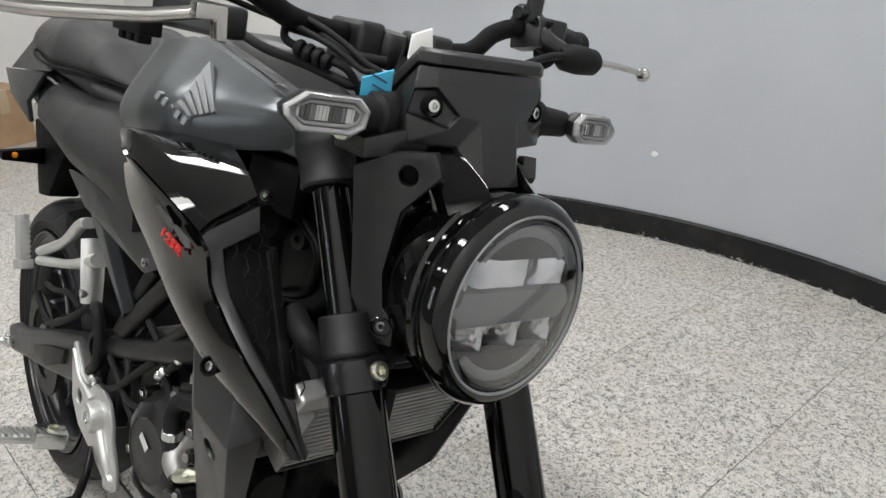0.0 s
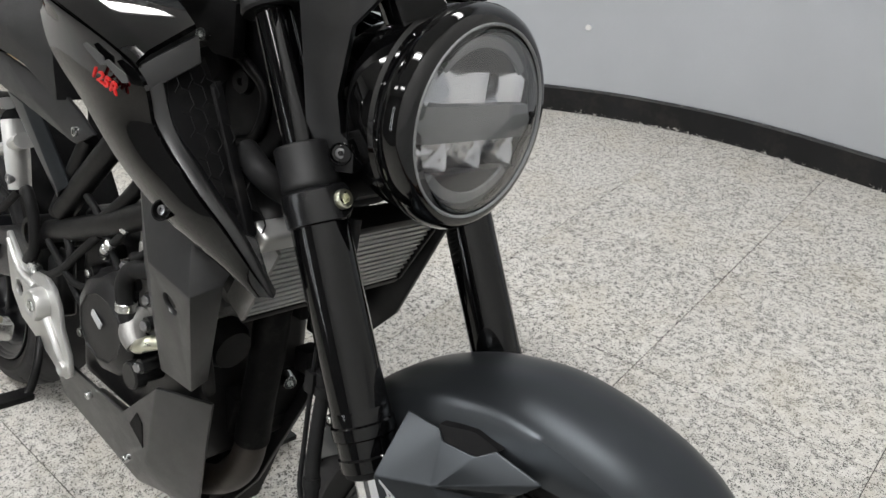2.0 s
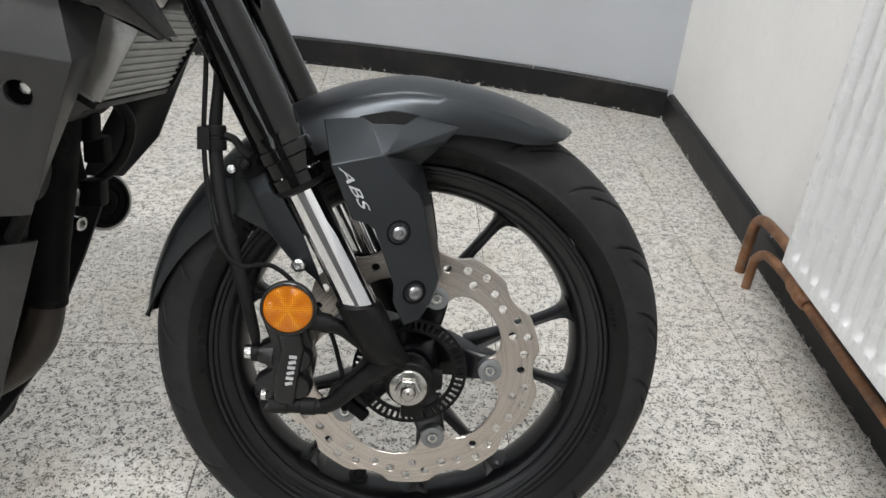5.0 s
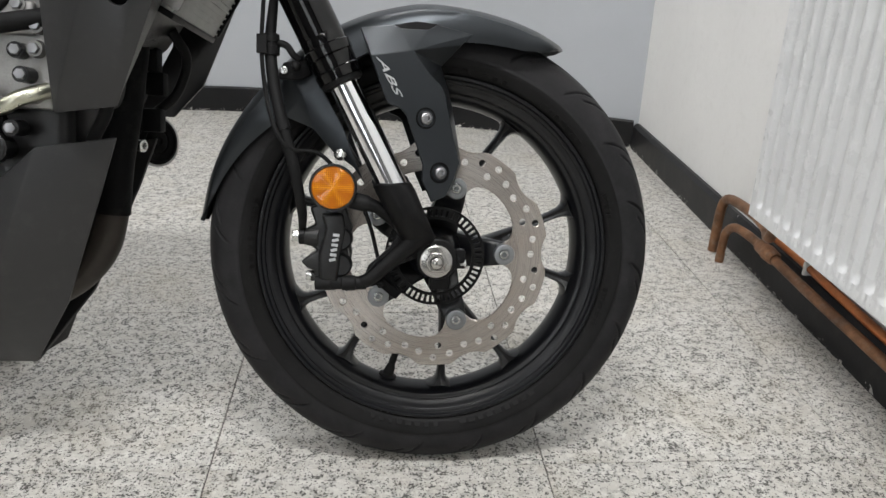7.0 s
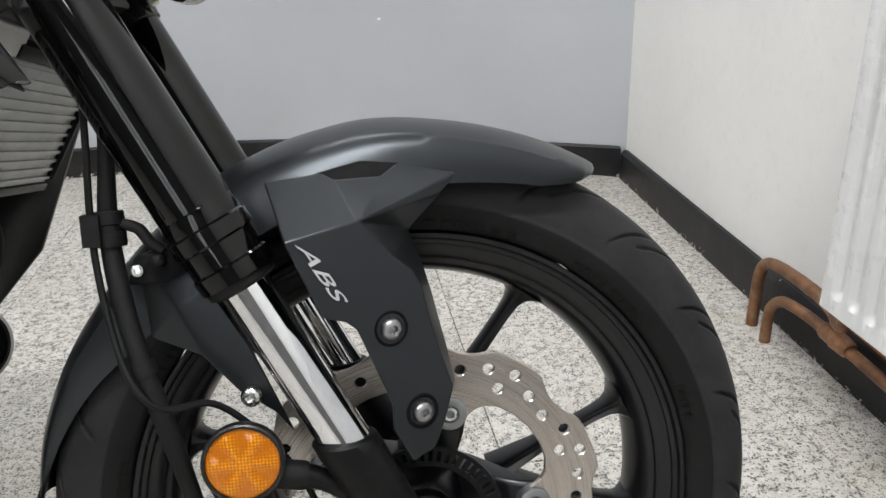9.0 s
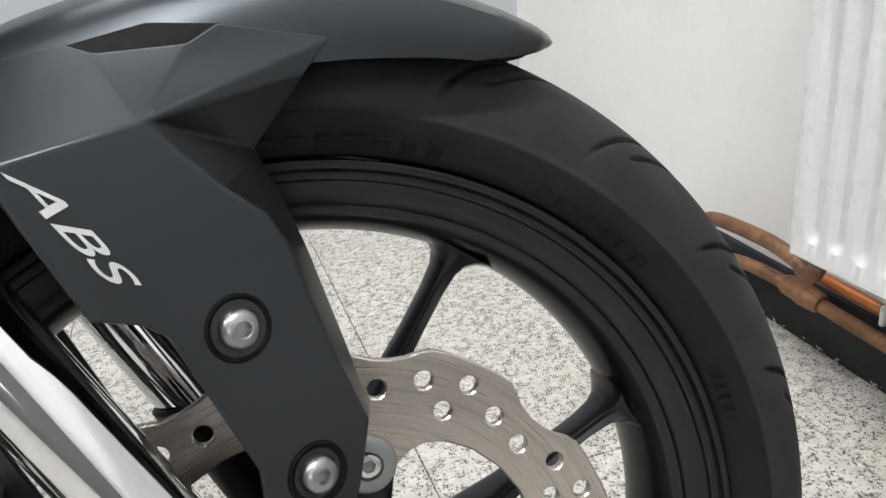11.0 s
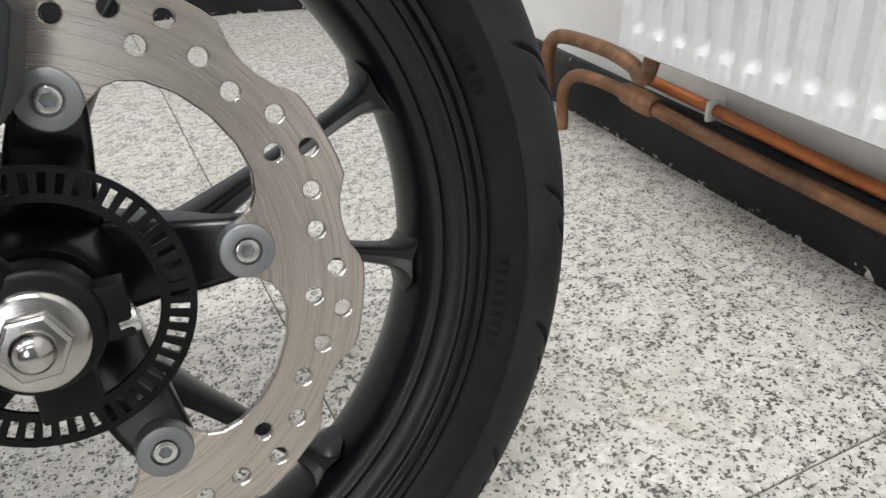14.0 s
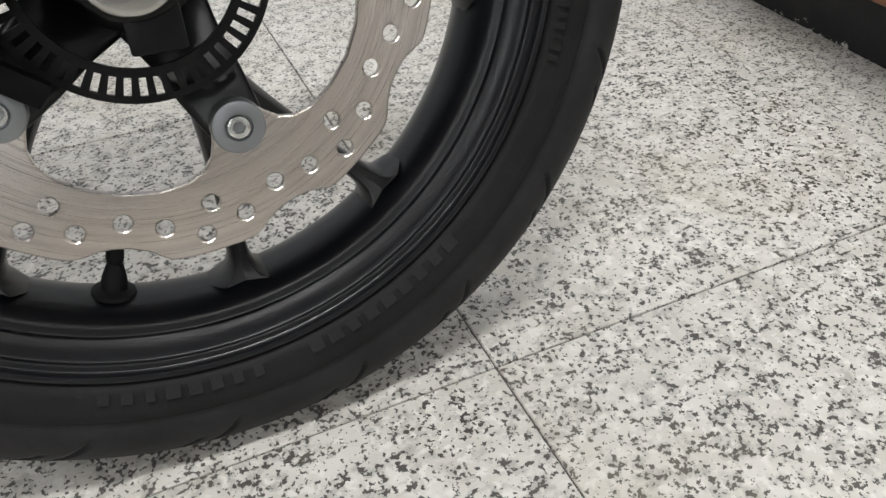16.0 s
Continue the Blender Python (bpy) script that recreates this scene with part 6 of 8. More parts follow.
# intake frame and honeycomb
INNER = [Vector(p) + Vector(o) for p, o in zip(EDGE_R[1:], ((0.008, 0.016, 0.002), (0.008, 0.011, 0.002), (0.008, 0.010, 0.001), (0.007, 0.009, 0.0), (0.003, 0.003, 0.0)))]
bm = bmesh.new()
OUT = [Vector(p) + Vector((0.0015, -0.001, 0.001)) for p in EDGE_R[1:]]
loft(bm, [[o, i, i + Vector((-0.010, 0.010, 0)), o + Vector((-0.010, 0.010, 0))] for o, i in zip(spline(OUT, 5), spline(INNER, 5))])
loft(bm, [[(-0.364, -0.202, 0.530), (-0.352, -0.154, 0.560), (-0.346, -0.154, 0.536), (-0.356, -0.196, 0.510)], [(-0.380, -0.192, 0.526), (-0.370, -0.150, 0.555), (-0.360, -0.150, 0.532), (-0.372, -0.188, 0.506)]])
loft(bm, [[(-0.272, -0.170, 0.408), (-0.258, -0.148, 0.398), (-0.236, -0.140, 0.345), (-0.246, -0.149, 0.352)], [(-0.278, -0.164, 0.406), (-0.264, -0.142, 0.396), (-0.240, -0.136, 0.346), (-0.250, -0.144, 0.352)]])
both("intake_frame", finish(bm, bevel=0.0015), "satin", bike)
bm = bmesh.new()
G0, GU, GV = Vector((-0.352, -0.180, 0.520)), Vector((0.0, 0.032, 0.010)), Vector((0.082, 0.012, -0.126))
nn = GU.cross(GV).normalized()
nn = nn if nn.x > 0 else -nn
for r in range(8):
    for c in range(3):
        ctr = G0 + GU * ((c + 0.5 * (r % 2)) / 2.5) + GV * (r / 7.2)
        ex, ey = GU.normalized() * 0.0063, GV.normalized() * 0.0125
        ring = [ctr + ex * x + ey * y for x, y in ((0, 0.9), (1, 0.5), (1, -0.5), (0, -0.9))]
        for p, q in zip(ring, ring[1:]):
            rod(bm, p, q, 0.00075, n=5)
both("intake_mesh", finish(bm), "matte", bike)
# black sheet behind the mesh stands in for the shaded interior
bm = loft(bmesh.new(), [[p - nn * o for p in (G0 - GU * 0.4 - GV * 0.08, G0 + GU * 1.3 - GV * 0.08, G0 + GU * 1.3 + GV * 1.06, G0 - GU * 0.1 + GV * 1.06)] for o in (0.010, 0.014)])
both("intake_back", finish(bm), "matte", bike)
bm = loft(bmesh.new(), [[(-0.346, -0.146, 0.516), (-0.340, -0.144, 0.514), (-0.346, -0.132, 0.520), (-0.352, -0.134, 0.520)], [(-0.266, -0.154, 0.396), (-0.260, -0.152, 0.394), (-0.266, -0.140, 0.398), (-0.272, -0.142, 0.398)]])
both("intake_vane", finish(bm, bevel=0.002), "matte", bike)
d125 = Vector((0.045, 0.002, -0.0105)).normalized()
n125 = Vector((0.10, -0.97, -0.20))
n125 = (n125 - d125 * n125.dot(d125)).normalized()
lettering("125R", 0.027, "red", shroud[0], Matrix.Translation((-0.4090, -0.2125, 0.5085)) @ Matrix((d125, n125.cross(d125), n125)).transposed().to_4x4() @ Matrix.Diagonal((0.80, 0.60, 1, 1)), shear=0.35, label="red lettering", depth=0.0010, bold=0.0005)
for k, (x, z) in enumerate(((-0.424, 0.5255), (-0.384, 0.5175))):
    bm = loft(bmesh.new(), [[Vector((x, -0.2125 - o, z)) + d125 * p + n125.cross(d125) * q for p, q in ((-0.020, 0.004), (-0.013, 0.009), (0.016, 0.008), (0.020, 0.002), (0.010, -0.003), (-0.010, 0.001))] for o in (0.0, 0.0012)])
    part("name_bar", finish(bm), "lampdark", shroud[0])
bm = bmesh.new()
turned(bm, (-0.338, -0.190, 0.404), (-0.336, -0.1955, 0.406), ((0, 0.0085), (1, 0.0100), (1, 0.0086), (0.2, 0.008)), 24)
part("screw_cup", finish(bm), "matte", shroud[0])
socket_bolt((-0.3365, -0.1925, 0.4055), (0.2, -1, 0.25), 0.0048, "steel", shroud[0], "shroud_bolt", 0.003)

# ---- lower side covers beside the radiator
V = [(-0.440, -0.158, 0.392), (-0.325, -0.170, 0.376), (-0.313, -0.177, 0.324), (-0.392, -0.175, 0.332), (-0.456, -0.119, 0.161), (-0.381, -0.126, 0.171), (-0.304, -0.146, 0.334), (-0.392, -0.098, 0.172), (-0.302, -0.120, 0.376), (-0.462, -0.140, 0.300)]
F = [(0, 1, 2, 3), (3, 2, 5, 4), (2, 6, 7, 5), (1, 8, 6, 2), (0, 3, 9), (3, 4, 9)]
bm = facets(bmesh.new(), V, F)
bmesh.ops.recalc_face_normals(bm, faces=bm.faces)
if sum(fc.normal.y for fc in bm.faces) > 0:
    bmesh.ops.reverse_faces(bm, faces=bm.faces)
c = Vector((-0.3675, -0.1645, 0.2925))
nrm = pierce(bm, Vector((-0.386, -0.149, 0.245)), c, 0.0130)
bmesh.ops.solidify(bm, geom=bm.faces[:], thickness=0.006)
covers = [part("side_cover", finish(bm, bevel=0.0025, angle=12), "panelgrey", bike, "dark grey moulded side cover with a round opening")]
V = [(-0.290, 0.172, 0.365), (-0.344, 0.152, 0.216), (-0.380, 0.122, 0.167), (-0.424, 0.104, 0.168), (-0.410, 0.122, 0.214), (-0.386, 0.136, 0.268), (-0.376, 0.160, 0.365)]
bm = loft(bmesh.new(), [[Vector(p) + Vector((0, o, 0)) for p in V] for o in (-0.004, 0.002)])
covers.append(part("side_cover", finish(bm, bevel=0.0015), "satin", bike, "black moulded side cover"))
# a black backing disc keeps the opening as dark as deep shade
part("hole_floor", finish(turned(bmesh.new(), c - nrm * 0.026, c - nrm * 0.020, ((0, 0.020), (1, 0.020)), 24)), "matte", covers[0])
hex_nut(c - nrm * 0.020, nrm, 0.0068, 0.007, "zinc", covers[0], "cover_bolt")

# ---- radiator, horn, exhaust
bm = bmesh.new()
radi = part("radiator", finish(box(bmesh.new(), -0.014, 0.010, -0.112, 0.112, -0.062, 0.044, Matrix.Translation((-0.300, 0, 0.342)) @ Matrix.Rotation(radians(29), 4, "Y")), False, bevel=0.002), "radfin", bike, "aluminium radiator with fine fins")
rm = Matrix.Translation((-0.300, 0, 0.342)) @ Matrix.Rotation(radians(29), 4, "Y")
for k in range(12):
    part("fin", finish(box(bmesh.new(), 0.009, 0.0122, -0.111, 0.111, -0.0575 + 0.0086 * k, -0.0545 + 0.0086 * k, rm), False), "radfin", radi)
for s in (-1, 1):
    part("end_tank", finish(box(bmesh.new(), -0.018, 0.016, s * 0.1135 - 0.0025, s * 0.1135 + 0.0025, -0.058, 0.045, rm), bevel=0.002), "castgrey" if s < 0 else "blackmetal", radi)
part("top_rail", finish(box(bmesh.new(), -0.018, 0.012, -0.060, 0.118, 0.044, 0.056, rm), bevel=0.004), "blackmetal", radi)
part("top_tank", finish(box(bmesh.new(), -0.014, 0.010, -0.136, -0.050, 0.043, 0.066, rm), bevel=0.005, segs=3), "alu", radi)
part("bottom_rail", finish(box(bmesh.new(), -0.016, 0.012, -0.108, 0.118, -0.070, -0.062, rm), bevel=0.002), "blackmetal", radi)
hc, hd = Vector((-0.408, 0.124, 0.131)), Vector((0.76, -0.64, 0.08)).normalized()
horn = part("horn", finish(turned(bmesh.new(), hc - hd * 0.022, hc + hd * 0.006, ((0, 0.012), (0.25, 0.016), (0.5, 0.029), (0.7, 0.0352), (0.88, 0.0358), (0.95, 0.0335), (1.0, 0.0305), (0.90, 0.0285), (0.96, 0.0200), (0.90, 0.0180), (1.04, 0.0130), (1.08, 0.0060), (1.0, 0.004)), 40)), "matte", bike, "round black horn with a bright rim")
part("horn_rim", finish(turned(bmesh.new(), hc + hd * 0.000, hc + hd * 0.0035, ((0, 0.0355), (0.2, 0.0382), (0.8, 0.0382), (1, 0.0350), (0.9, 0.0335)), 48)), "alu", horn)
part("horn_stay", finish(hose(bmesh.new(), [tuple(hc - hd * 0.02), (-0.425, 0.10, 0.16), (-0.42, 0.07, 0.22), (-0.40, 0.05, 0.28)], 0.008)), "matte", horn)
exh = part("exhaust_pipe", finish(hose(bmesh.new(), [(-0.402, -0.006, 0.275), (-0.404, -0.003, 0.235), (-0.414, 0.0, 0.165), (-0.424, 0.0, 0.100), (-0.431, 0.0, 0.030), (-0.449, 0.0, -0.020), (-0.488, -0.002, -0.058), (-0.550, -0.010, -0.084), (-0.660, -0.02, -0.092), (-0.800, -0.03, -0.090)], [0.019, 0.019, 0.019, 0.0195, 0.021, 0.0235, 0.025, 0.025, 0.025, 0.025], 24)), "exhaust", bike, "heat-stained exhaust header pipe")
part("pipe_guard", finish(hose(bmesh.new(), [(-0.400, -0.003, 0.262), (-0.404, -0.003, 0.235), (-0.414, 0.0, 0.165), (-0.424, 0.0, 0.100), (-0.4305, 0.0, 0.034)], [0.0215, 0.0225, 0.0225, 0.0225, 0.0235], 24)), "matte", exh)
part("hose_coolant", finish(hose(bmesh.new(), [(-0.30, 0.07, 0.41), (-0.27, 0.04, 0.425), (-0.265, -0.02, 0.42), (-0.29, -0.07, 0.425)], 0.010)), "softrubber", radi)
part("hose_coolant", finish(hose(bmesh.new(), [(-0.295, -0.075, 0.425), (-0.275, -0.105, 0.432), (-0.285, -0.125, 0.448), (-0.320, -0.120, 0.460)], 0.013)), "softrubber", radi)

# ---- belly pan
V = [(-0.394, -0.089, 0.135), (-0.482, -0.110, 0.120), (-0.600, -0.090, 0.018), (-0.800, -0.100, 0.030), (-0.415, -0.080, 0.070), (-0.470, -0.050, -0.080), (-0.530, -0.004, -0.172), (-0.620, -0.055, -0.120), (-0.700, -0.004, -0.172), (-0.820, -0.070, -0.070), (-0.540, -0.088, -0.030)]
F = [(0, 1, 10, 4), (1, 2, 10), (4, 10, 5), (10, 2, 7), (10, 7, 5), (5, 7, 8, 6), (2, 3, 9, 7), (7, 9, 8)]
bm = facets(bmesh.new(), V, F)
bmesh.ops.recalc_face_normals(bm, faces=bm.faces)
if sum(fc.normal.y for fc in bm.faces) > 0:
    bmesh.ops.reverse_faces(bm, faces=bm.faces)
bmesh.ops.solidify(bm, geom=bm.faces[:], thickness=0.005)
belly = both("belly_pan", finish(bm, bevel=0.003, angle=14), "panelgrey", bike, "dark grey moulded belly pan")
# black patch on the skin imitates the shade of an open vent
bm = loft(bmesh.new(), [[(x, y - o, z) for x, y, z in ((-0.576, -0.0911, 0.014), (-0.547, -0.0970, 0.048), (-0.534, -0.0964, 0.036), (-0.541, -0.0909, -0.006))] for o in (-0.010, 0.0008)])
part("belly_vent", finish(bm), "matte", belly[0])
for p in ((-0.69, -0.093, 0.0), (-0.60, -0.083, -0.06)):
    socket_bolt(p, (0, -1, -0.2), 0.006, "zinc", belly[0], "belly_bolt", 0.004)
part("sump_guard", finish(facets(bmesh.new(), [(-0.430, -0.03, 0.10), (-0.430, 0.10, 0.10), (-0.530, 0.10, -0.165), (-0.530, 0.0, -0.165), (-0.470, -0.03, 0.11), (-0.470, 0.10, 0.11), (-0.590, 0.10, -0.165), (-0.590, 0.0, -0.165)], [(0, 1, 2, 3), (4, 7, 6, 5), (0, 4, 5, 1), (1, 5, 6, 2), (2, 6, 7, 3), (3, 7, 4, 0)]), bevel=0.004), "matte", bike)

# ---- frame and dark inner parts
bm = facets(bmesh.new(), [(-0.420, -0.060, 0.590), (-0.360, -0.050, 0.560), (-0.340, -0.052, 0.470), (-0.372, -0.056, 0.430), (-0.470, -0.066, 0.420), (-0.520, -0.072, 0.560), (-0.420, 0.060, 0.590), (-0.360, 0.050, 0.560), (-0.340, 0.052, 0.470), (-0.372, 0.056, 0.430), (-0.470, 0.066, 0.420), (-0.520, 0.072, 0.560)],
            [(0, 1, 2, 3, 4, 5), (6, 11, 10, 9, 8, 7), (0, 6, 7, 1), (1, 7, 8, 2), (2, 8, 9, 3), (3, 9, 10, 4), (4, 10, 11, 5), (5, 11, 6, 0)])
frame_ = part("frame", finish(bm, bevel=0.008, segs=3), "blackmetal", bike, "black steel frame")
part("frame_boss", finish(turned(bmesh.new(), (-0.412, -0.058, 0.506), (-0.411, -0.0665, 0.506), ((0, 0.014), (1, 0.012), (1, 0.0045), (0.5, 0.004)), 24)), "satin", frame_)
part("frame_rib", finish(hose(bmesh.new(), [(-0.440, -0.066, 0.540), (-0.405, -0.064, 0.525), (-0.375, -0.060, 0.500), (-0.385, -0.062, 0.455), (-0.420, -0.066, 0.440)], 0.006)), "blackmetal", frame_)
part("cap", finish(turned(bmesh.new(), (-0.448, -0.072, 0.515), (-0.443, -0.088, 0.517), ((0, 0.0200), (0.7, 0.0205), (1, 0.0180)), 32)), "satin", frame_)
socket_bolt((-0.440, -0.094, 0.548), (0.3, -1, 0.1), 0.0065, "zinc", frame_, "frame_bolt", 0.004)
part("frame_web", finish(box(bmesh.new(), -0.50, -0.400, -0.085, -0.070, 0.530, 0.585), bevel=0.004), "matte", frame_)
TUBES = (([(-0.846, -0.080, 0.196), (-0.700, -0.090, 0.252), (-0.547, -0.095, 0.319), (-0.40, -0.080, 0.400)], 0.0170), ([(-0.780, -0.084, 0.250), (-0.712, -0.087, 0.312), (-0.640, -0.090, 0.373), (-0.520, -0.090, 0.480)], 0.0160), ([(-0.800, -0.084, 0.242), (-0.752, -0.085, 0.306), (-0.700, -0.085, 0.375)], 0.0125), ([(-0.64, -0.094, 0.285), (-0.57, -0.095, 0.340), (-0.52, -0.09, 0.400)], 0.010), ([(-0.846, -0.080, 0.196), (-0.852, -0.078, 0.130), (-0.840, -0.078, 0.060)], 0.018))
for pts, r in TUBES:
    both("frame_tube", finish(hose(bmesh.new(), pts, r, 16)), "blackmetal", frame_)
both("pivot_boss", finish(turned(bmesh.new(), (-0.846, -0.060, 0.196), (-0.846, -0.106, 0.196), ((0, 0.026), (0.9, 0.026), (1, 0.024), (1, 0.017), (0.7, 0.016)), 32)), "blackmetal", frame_)
# made-up black block that fills the dark interior and stops the view through
part("air_box", finish(box(bmesh.new(), -0.74, -0.44, -0.075, 0.075, 0.36, 0.56), bevel=0.02, segs=3), "matte", bike)

# ---- engine
bm = bmesh.new()
box(bm, -0.76, -0.455, -0.070, 0.105, 0.000, 0.265)
eng = part("engine", finish(bm, bevel=0.02, segs=3), "engine", bike, "small black single-cylinder engine")
part("cylinder", finish(box(bmesh.new(), -0.075, 0.075, -0.07, 0.07, -0.07, 0.07, Matrix.Translation((-0.455, 0, 0.315)) @ Matrix.Rotation(radians(35), 4, "Y")), bevel=0.01), "castgrey", eng)
part("cylinder_head", finish(box(bmesh.new(), -0.05, 0.05, -0.075, 0.075, -0.065, 0.065, Matrix.Translation((-0.385, 0, 0.330)) @ Matrix.Rotation(radians(35), 4, "Y")), bevel=0.012), "engine", eng)
for k in range(5):
    part("cylinder_rib", finish(box(bmesh.new(), -0.078, 0.078, -0.0735, 0.0735, -0.003, 0.003, Matrix.Translation((-0.455, 0, 0.315)) @ Matrix.Rotation(radians(35), 4, "Y") @ Matrix.Translation((0, 0, -0.045 + 0.02 * k))), bevel=0.001), "castgrey", eng)
bm = bmesh.new()
box(bm, -0.560, -0.466, -0.092, -0.060, 0.165, 0.300)
box(bm, -0.545, -0.482, -0.102, -0.092, 0.250, 0.290)
part("crankcase_half", finish(bm, bevel=0.010, segs=3), "castgrey", eng, "bare grey cast crankcase")
for x, z in ((-0.480, 0.262), (-0.482, 0.235), (-0.486, 0.182), (-0.500, 0.285)):
    part("case_boss", finish(turned(bmesh.new(), (x, -0.090, z), (x, -0.104, z), ((0, 0.011), (1, 0.0095)), 20)), "castgrey", eng)
    hex_nut((x, -0.1035, z), (0, -1, 0), 0.0070, 0.006, "steel", eng, "case_bolt")
cc = Vector((-0.607, -0.070, 0.152))
cover = part("clutch_cover", finish(turned(bmesh.new(), cc, cc + Vector((0.004, -0.052, 0.0)), ((0, 0.078), (0.35, 0.077), (0.45, 0.072), (0.78, 0.066), (0.92, 0.052), (0.97, 0.047), (0.93, 0.045), (0.95, 0.030), (0.95, 0.004)), 11), bevel=0.0015, angle=20, crisp=18), "engine", eng, "round satin black engine cover")
bm = bmesh.new()
box(bm, -0.013, 0.013, -0.001, 0.001, -0.005, 0.005, Matrix.Translation(cc + Vector((0.001, -0.0525, 0.012))) @ Matrix.Rotation(radians(28), 4, "Y"))
part("cover_mark", finish(bm, False, bevel=0.0004), "decal", cover)
for a in range(20, 380, 72):
    p = cc + Vector((0.077 * math.cos(radians(a)), -0.006, 0.077 * math.sin(radians(a))))
    part("cover_lug", finish(rod(bmesh.new(), p + Vector((0, 0.012, 0)), p + Vector((0, -0.012, 0)), 0.0095)), "engine", cover)
    socket_bolt(p + Vector((0, -0.012, 0)), (0, -1, 0), 0.0055, "steel", cover, "cover_bolt", 0.004)
# water pump elbow, its hose and alloy pipe, the dipstick
el = Vector((-0.536, -0.112, 0.175))
part("pump_elbow", finish(hose(bmesh.new(), [el + Vector((-0.012, 0.02, 0.012)), el, el + Vector((0.018, -0.002, -0.012))], [0.017, 0.016, 0.0135], 18)), "castgrey", eng)
part("oil_pipe", finish(hose(bmesh.new(), [el + Vector((0.012, -0.002, -0.010)), (-0.512, -0.116, 0.166), (-0.494, -0.115, 0.177), (-0.470, -0.095, 0.188)], [0.0100, 0.0095, 0.0095, 0.0095], 16)), "gold", eng, "bright plated coolant pipe")
part("water_hose", finish(hose(bmesh.new(), [el + Vector((-0.004, 0, 0.006)), (-0.552, -0.112, 0.202), (-0.556, -0.112, 0.232), (-0.543, -0.110, 0.252), (-0.515, -0.106, 0.262), (-0.40, -0.090, 0.285)], 0.0115)), "softrubber", eng)
part("hose_clamp", finish(turned(bmesh.new(), Vector((-0.551, -0.112, 0.203)) + Vector((0, 0, -0.006)), Vector((-0.551, -0.112, 0.203)) + Vector((0, 0, 0.006)), ((0, 0.0125), (0.1, 0.0135), (0.9, 0.0135), (1, 0.0125)), 20)), "zinc", eng)
part("dipstick", finish(turned(bmesh.new(), Vector((-0.528, -0.108, 0.118)) + Vector((0, 0.03, 0)), Vector((-0.528, -0.108, 0.118)) + Vector((0, -0.012, 0)), ((0, 0.014), (0.6, 0.014), (0.62, 0.0185), (0.95, 0.0185), (1, 0.016)), 12), crisp=20), "engine", eng)
for p in ((-0.492, -0.118, 0.204), (-0.505, -0.118, 0.142), (-0.575, -0.100, 0.245), (-0.500, -0.112, 0.232)):
    hex_nut(p, (0.2, -1, 0), 0.0068, 0.006, "steel", eng, "engine_bolt")
    part("bolt_boss", finish(rod(bmesh.new(), Vector(p) + Vector((0, 0.03, 0)), p, 0.0095)), "engine", eng)
for pts, r in (([(-0.42, -0.08, 0.25), (-0.40, -0.10, 0.22), (-0.405, -0.09, 0.17), (-0.43, -0.07, 0.13)], 0.008), ([(-0.36, 0.03, 0.28), (-0.345, 0.05, 0.245), (-0.36, 0.06, 0.20), (-0.39, 0.06, 0.17)], 0.007)):
    part("wire", finish(hose(bmesh.new(), pts, r, 10)), "softrubber", eng)
part("exhaust_flange", finish(turned(bmesh.new(), (-0.412, -0.010, 0.285), (-0.396, -0.010, 0.250), ((0, 0.034), (0.7, 0.034), (1, 0.028)), 28)), "blackmetal", eng)
part("starter", finish(turned(bmesh.new(), (-0.46, -0.06, 0.205), (-0.40, -0.06, 0.195), ((0, 0.03), (0.8, 0.03), (1, 0.024)), 24)), "blackmetal", eng)
socket_bolt((-0.405, 0.03, 0.125), (1, -0.4, 0), 0.009, "zinc", eng, "sensor", 0.010)
for y, z in ((0.045, 0.16), (0.06, 0.21), (0.03, 0.24)):
    part("coil", finish(box(bmesh.new(), -0.40, -0.375, y - 0.014, y + 0.014, z - 0.016, z + 0.016), bevel=0.004), "matte", eng)

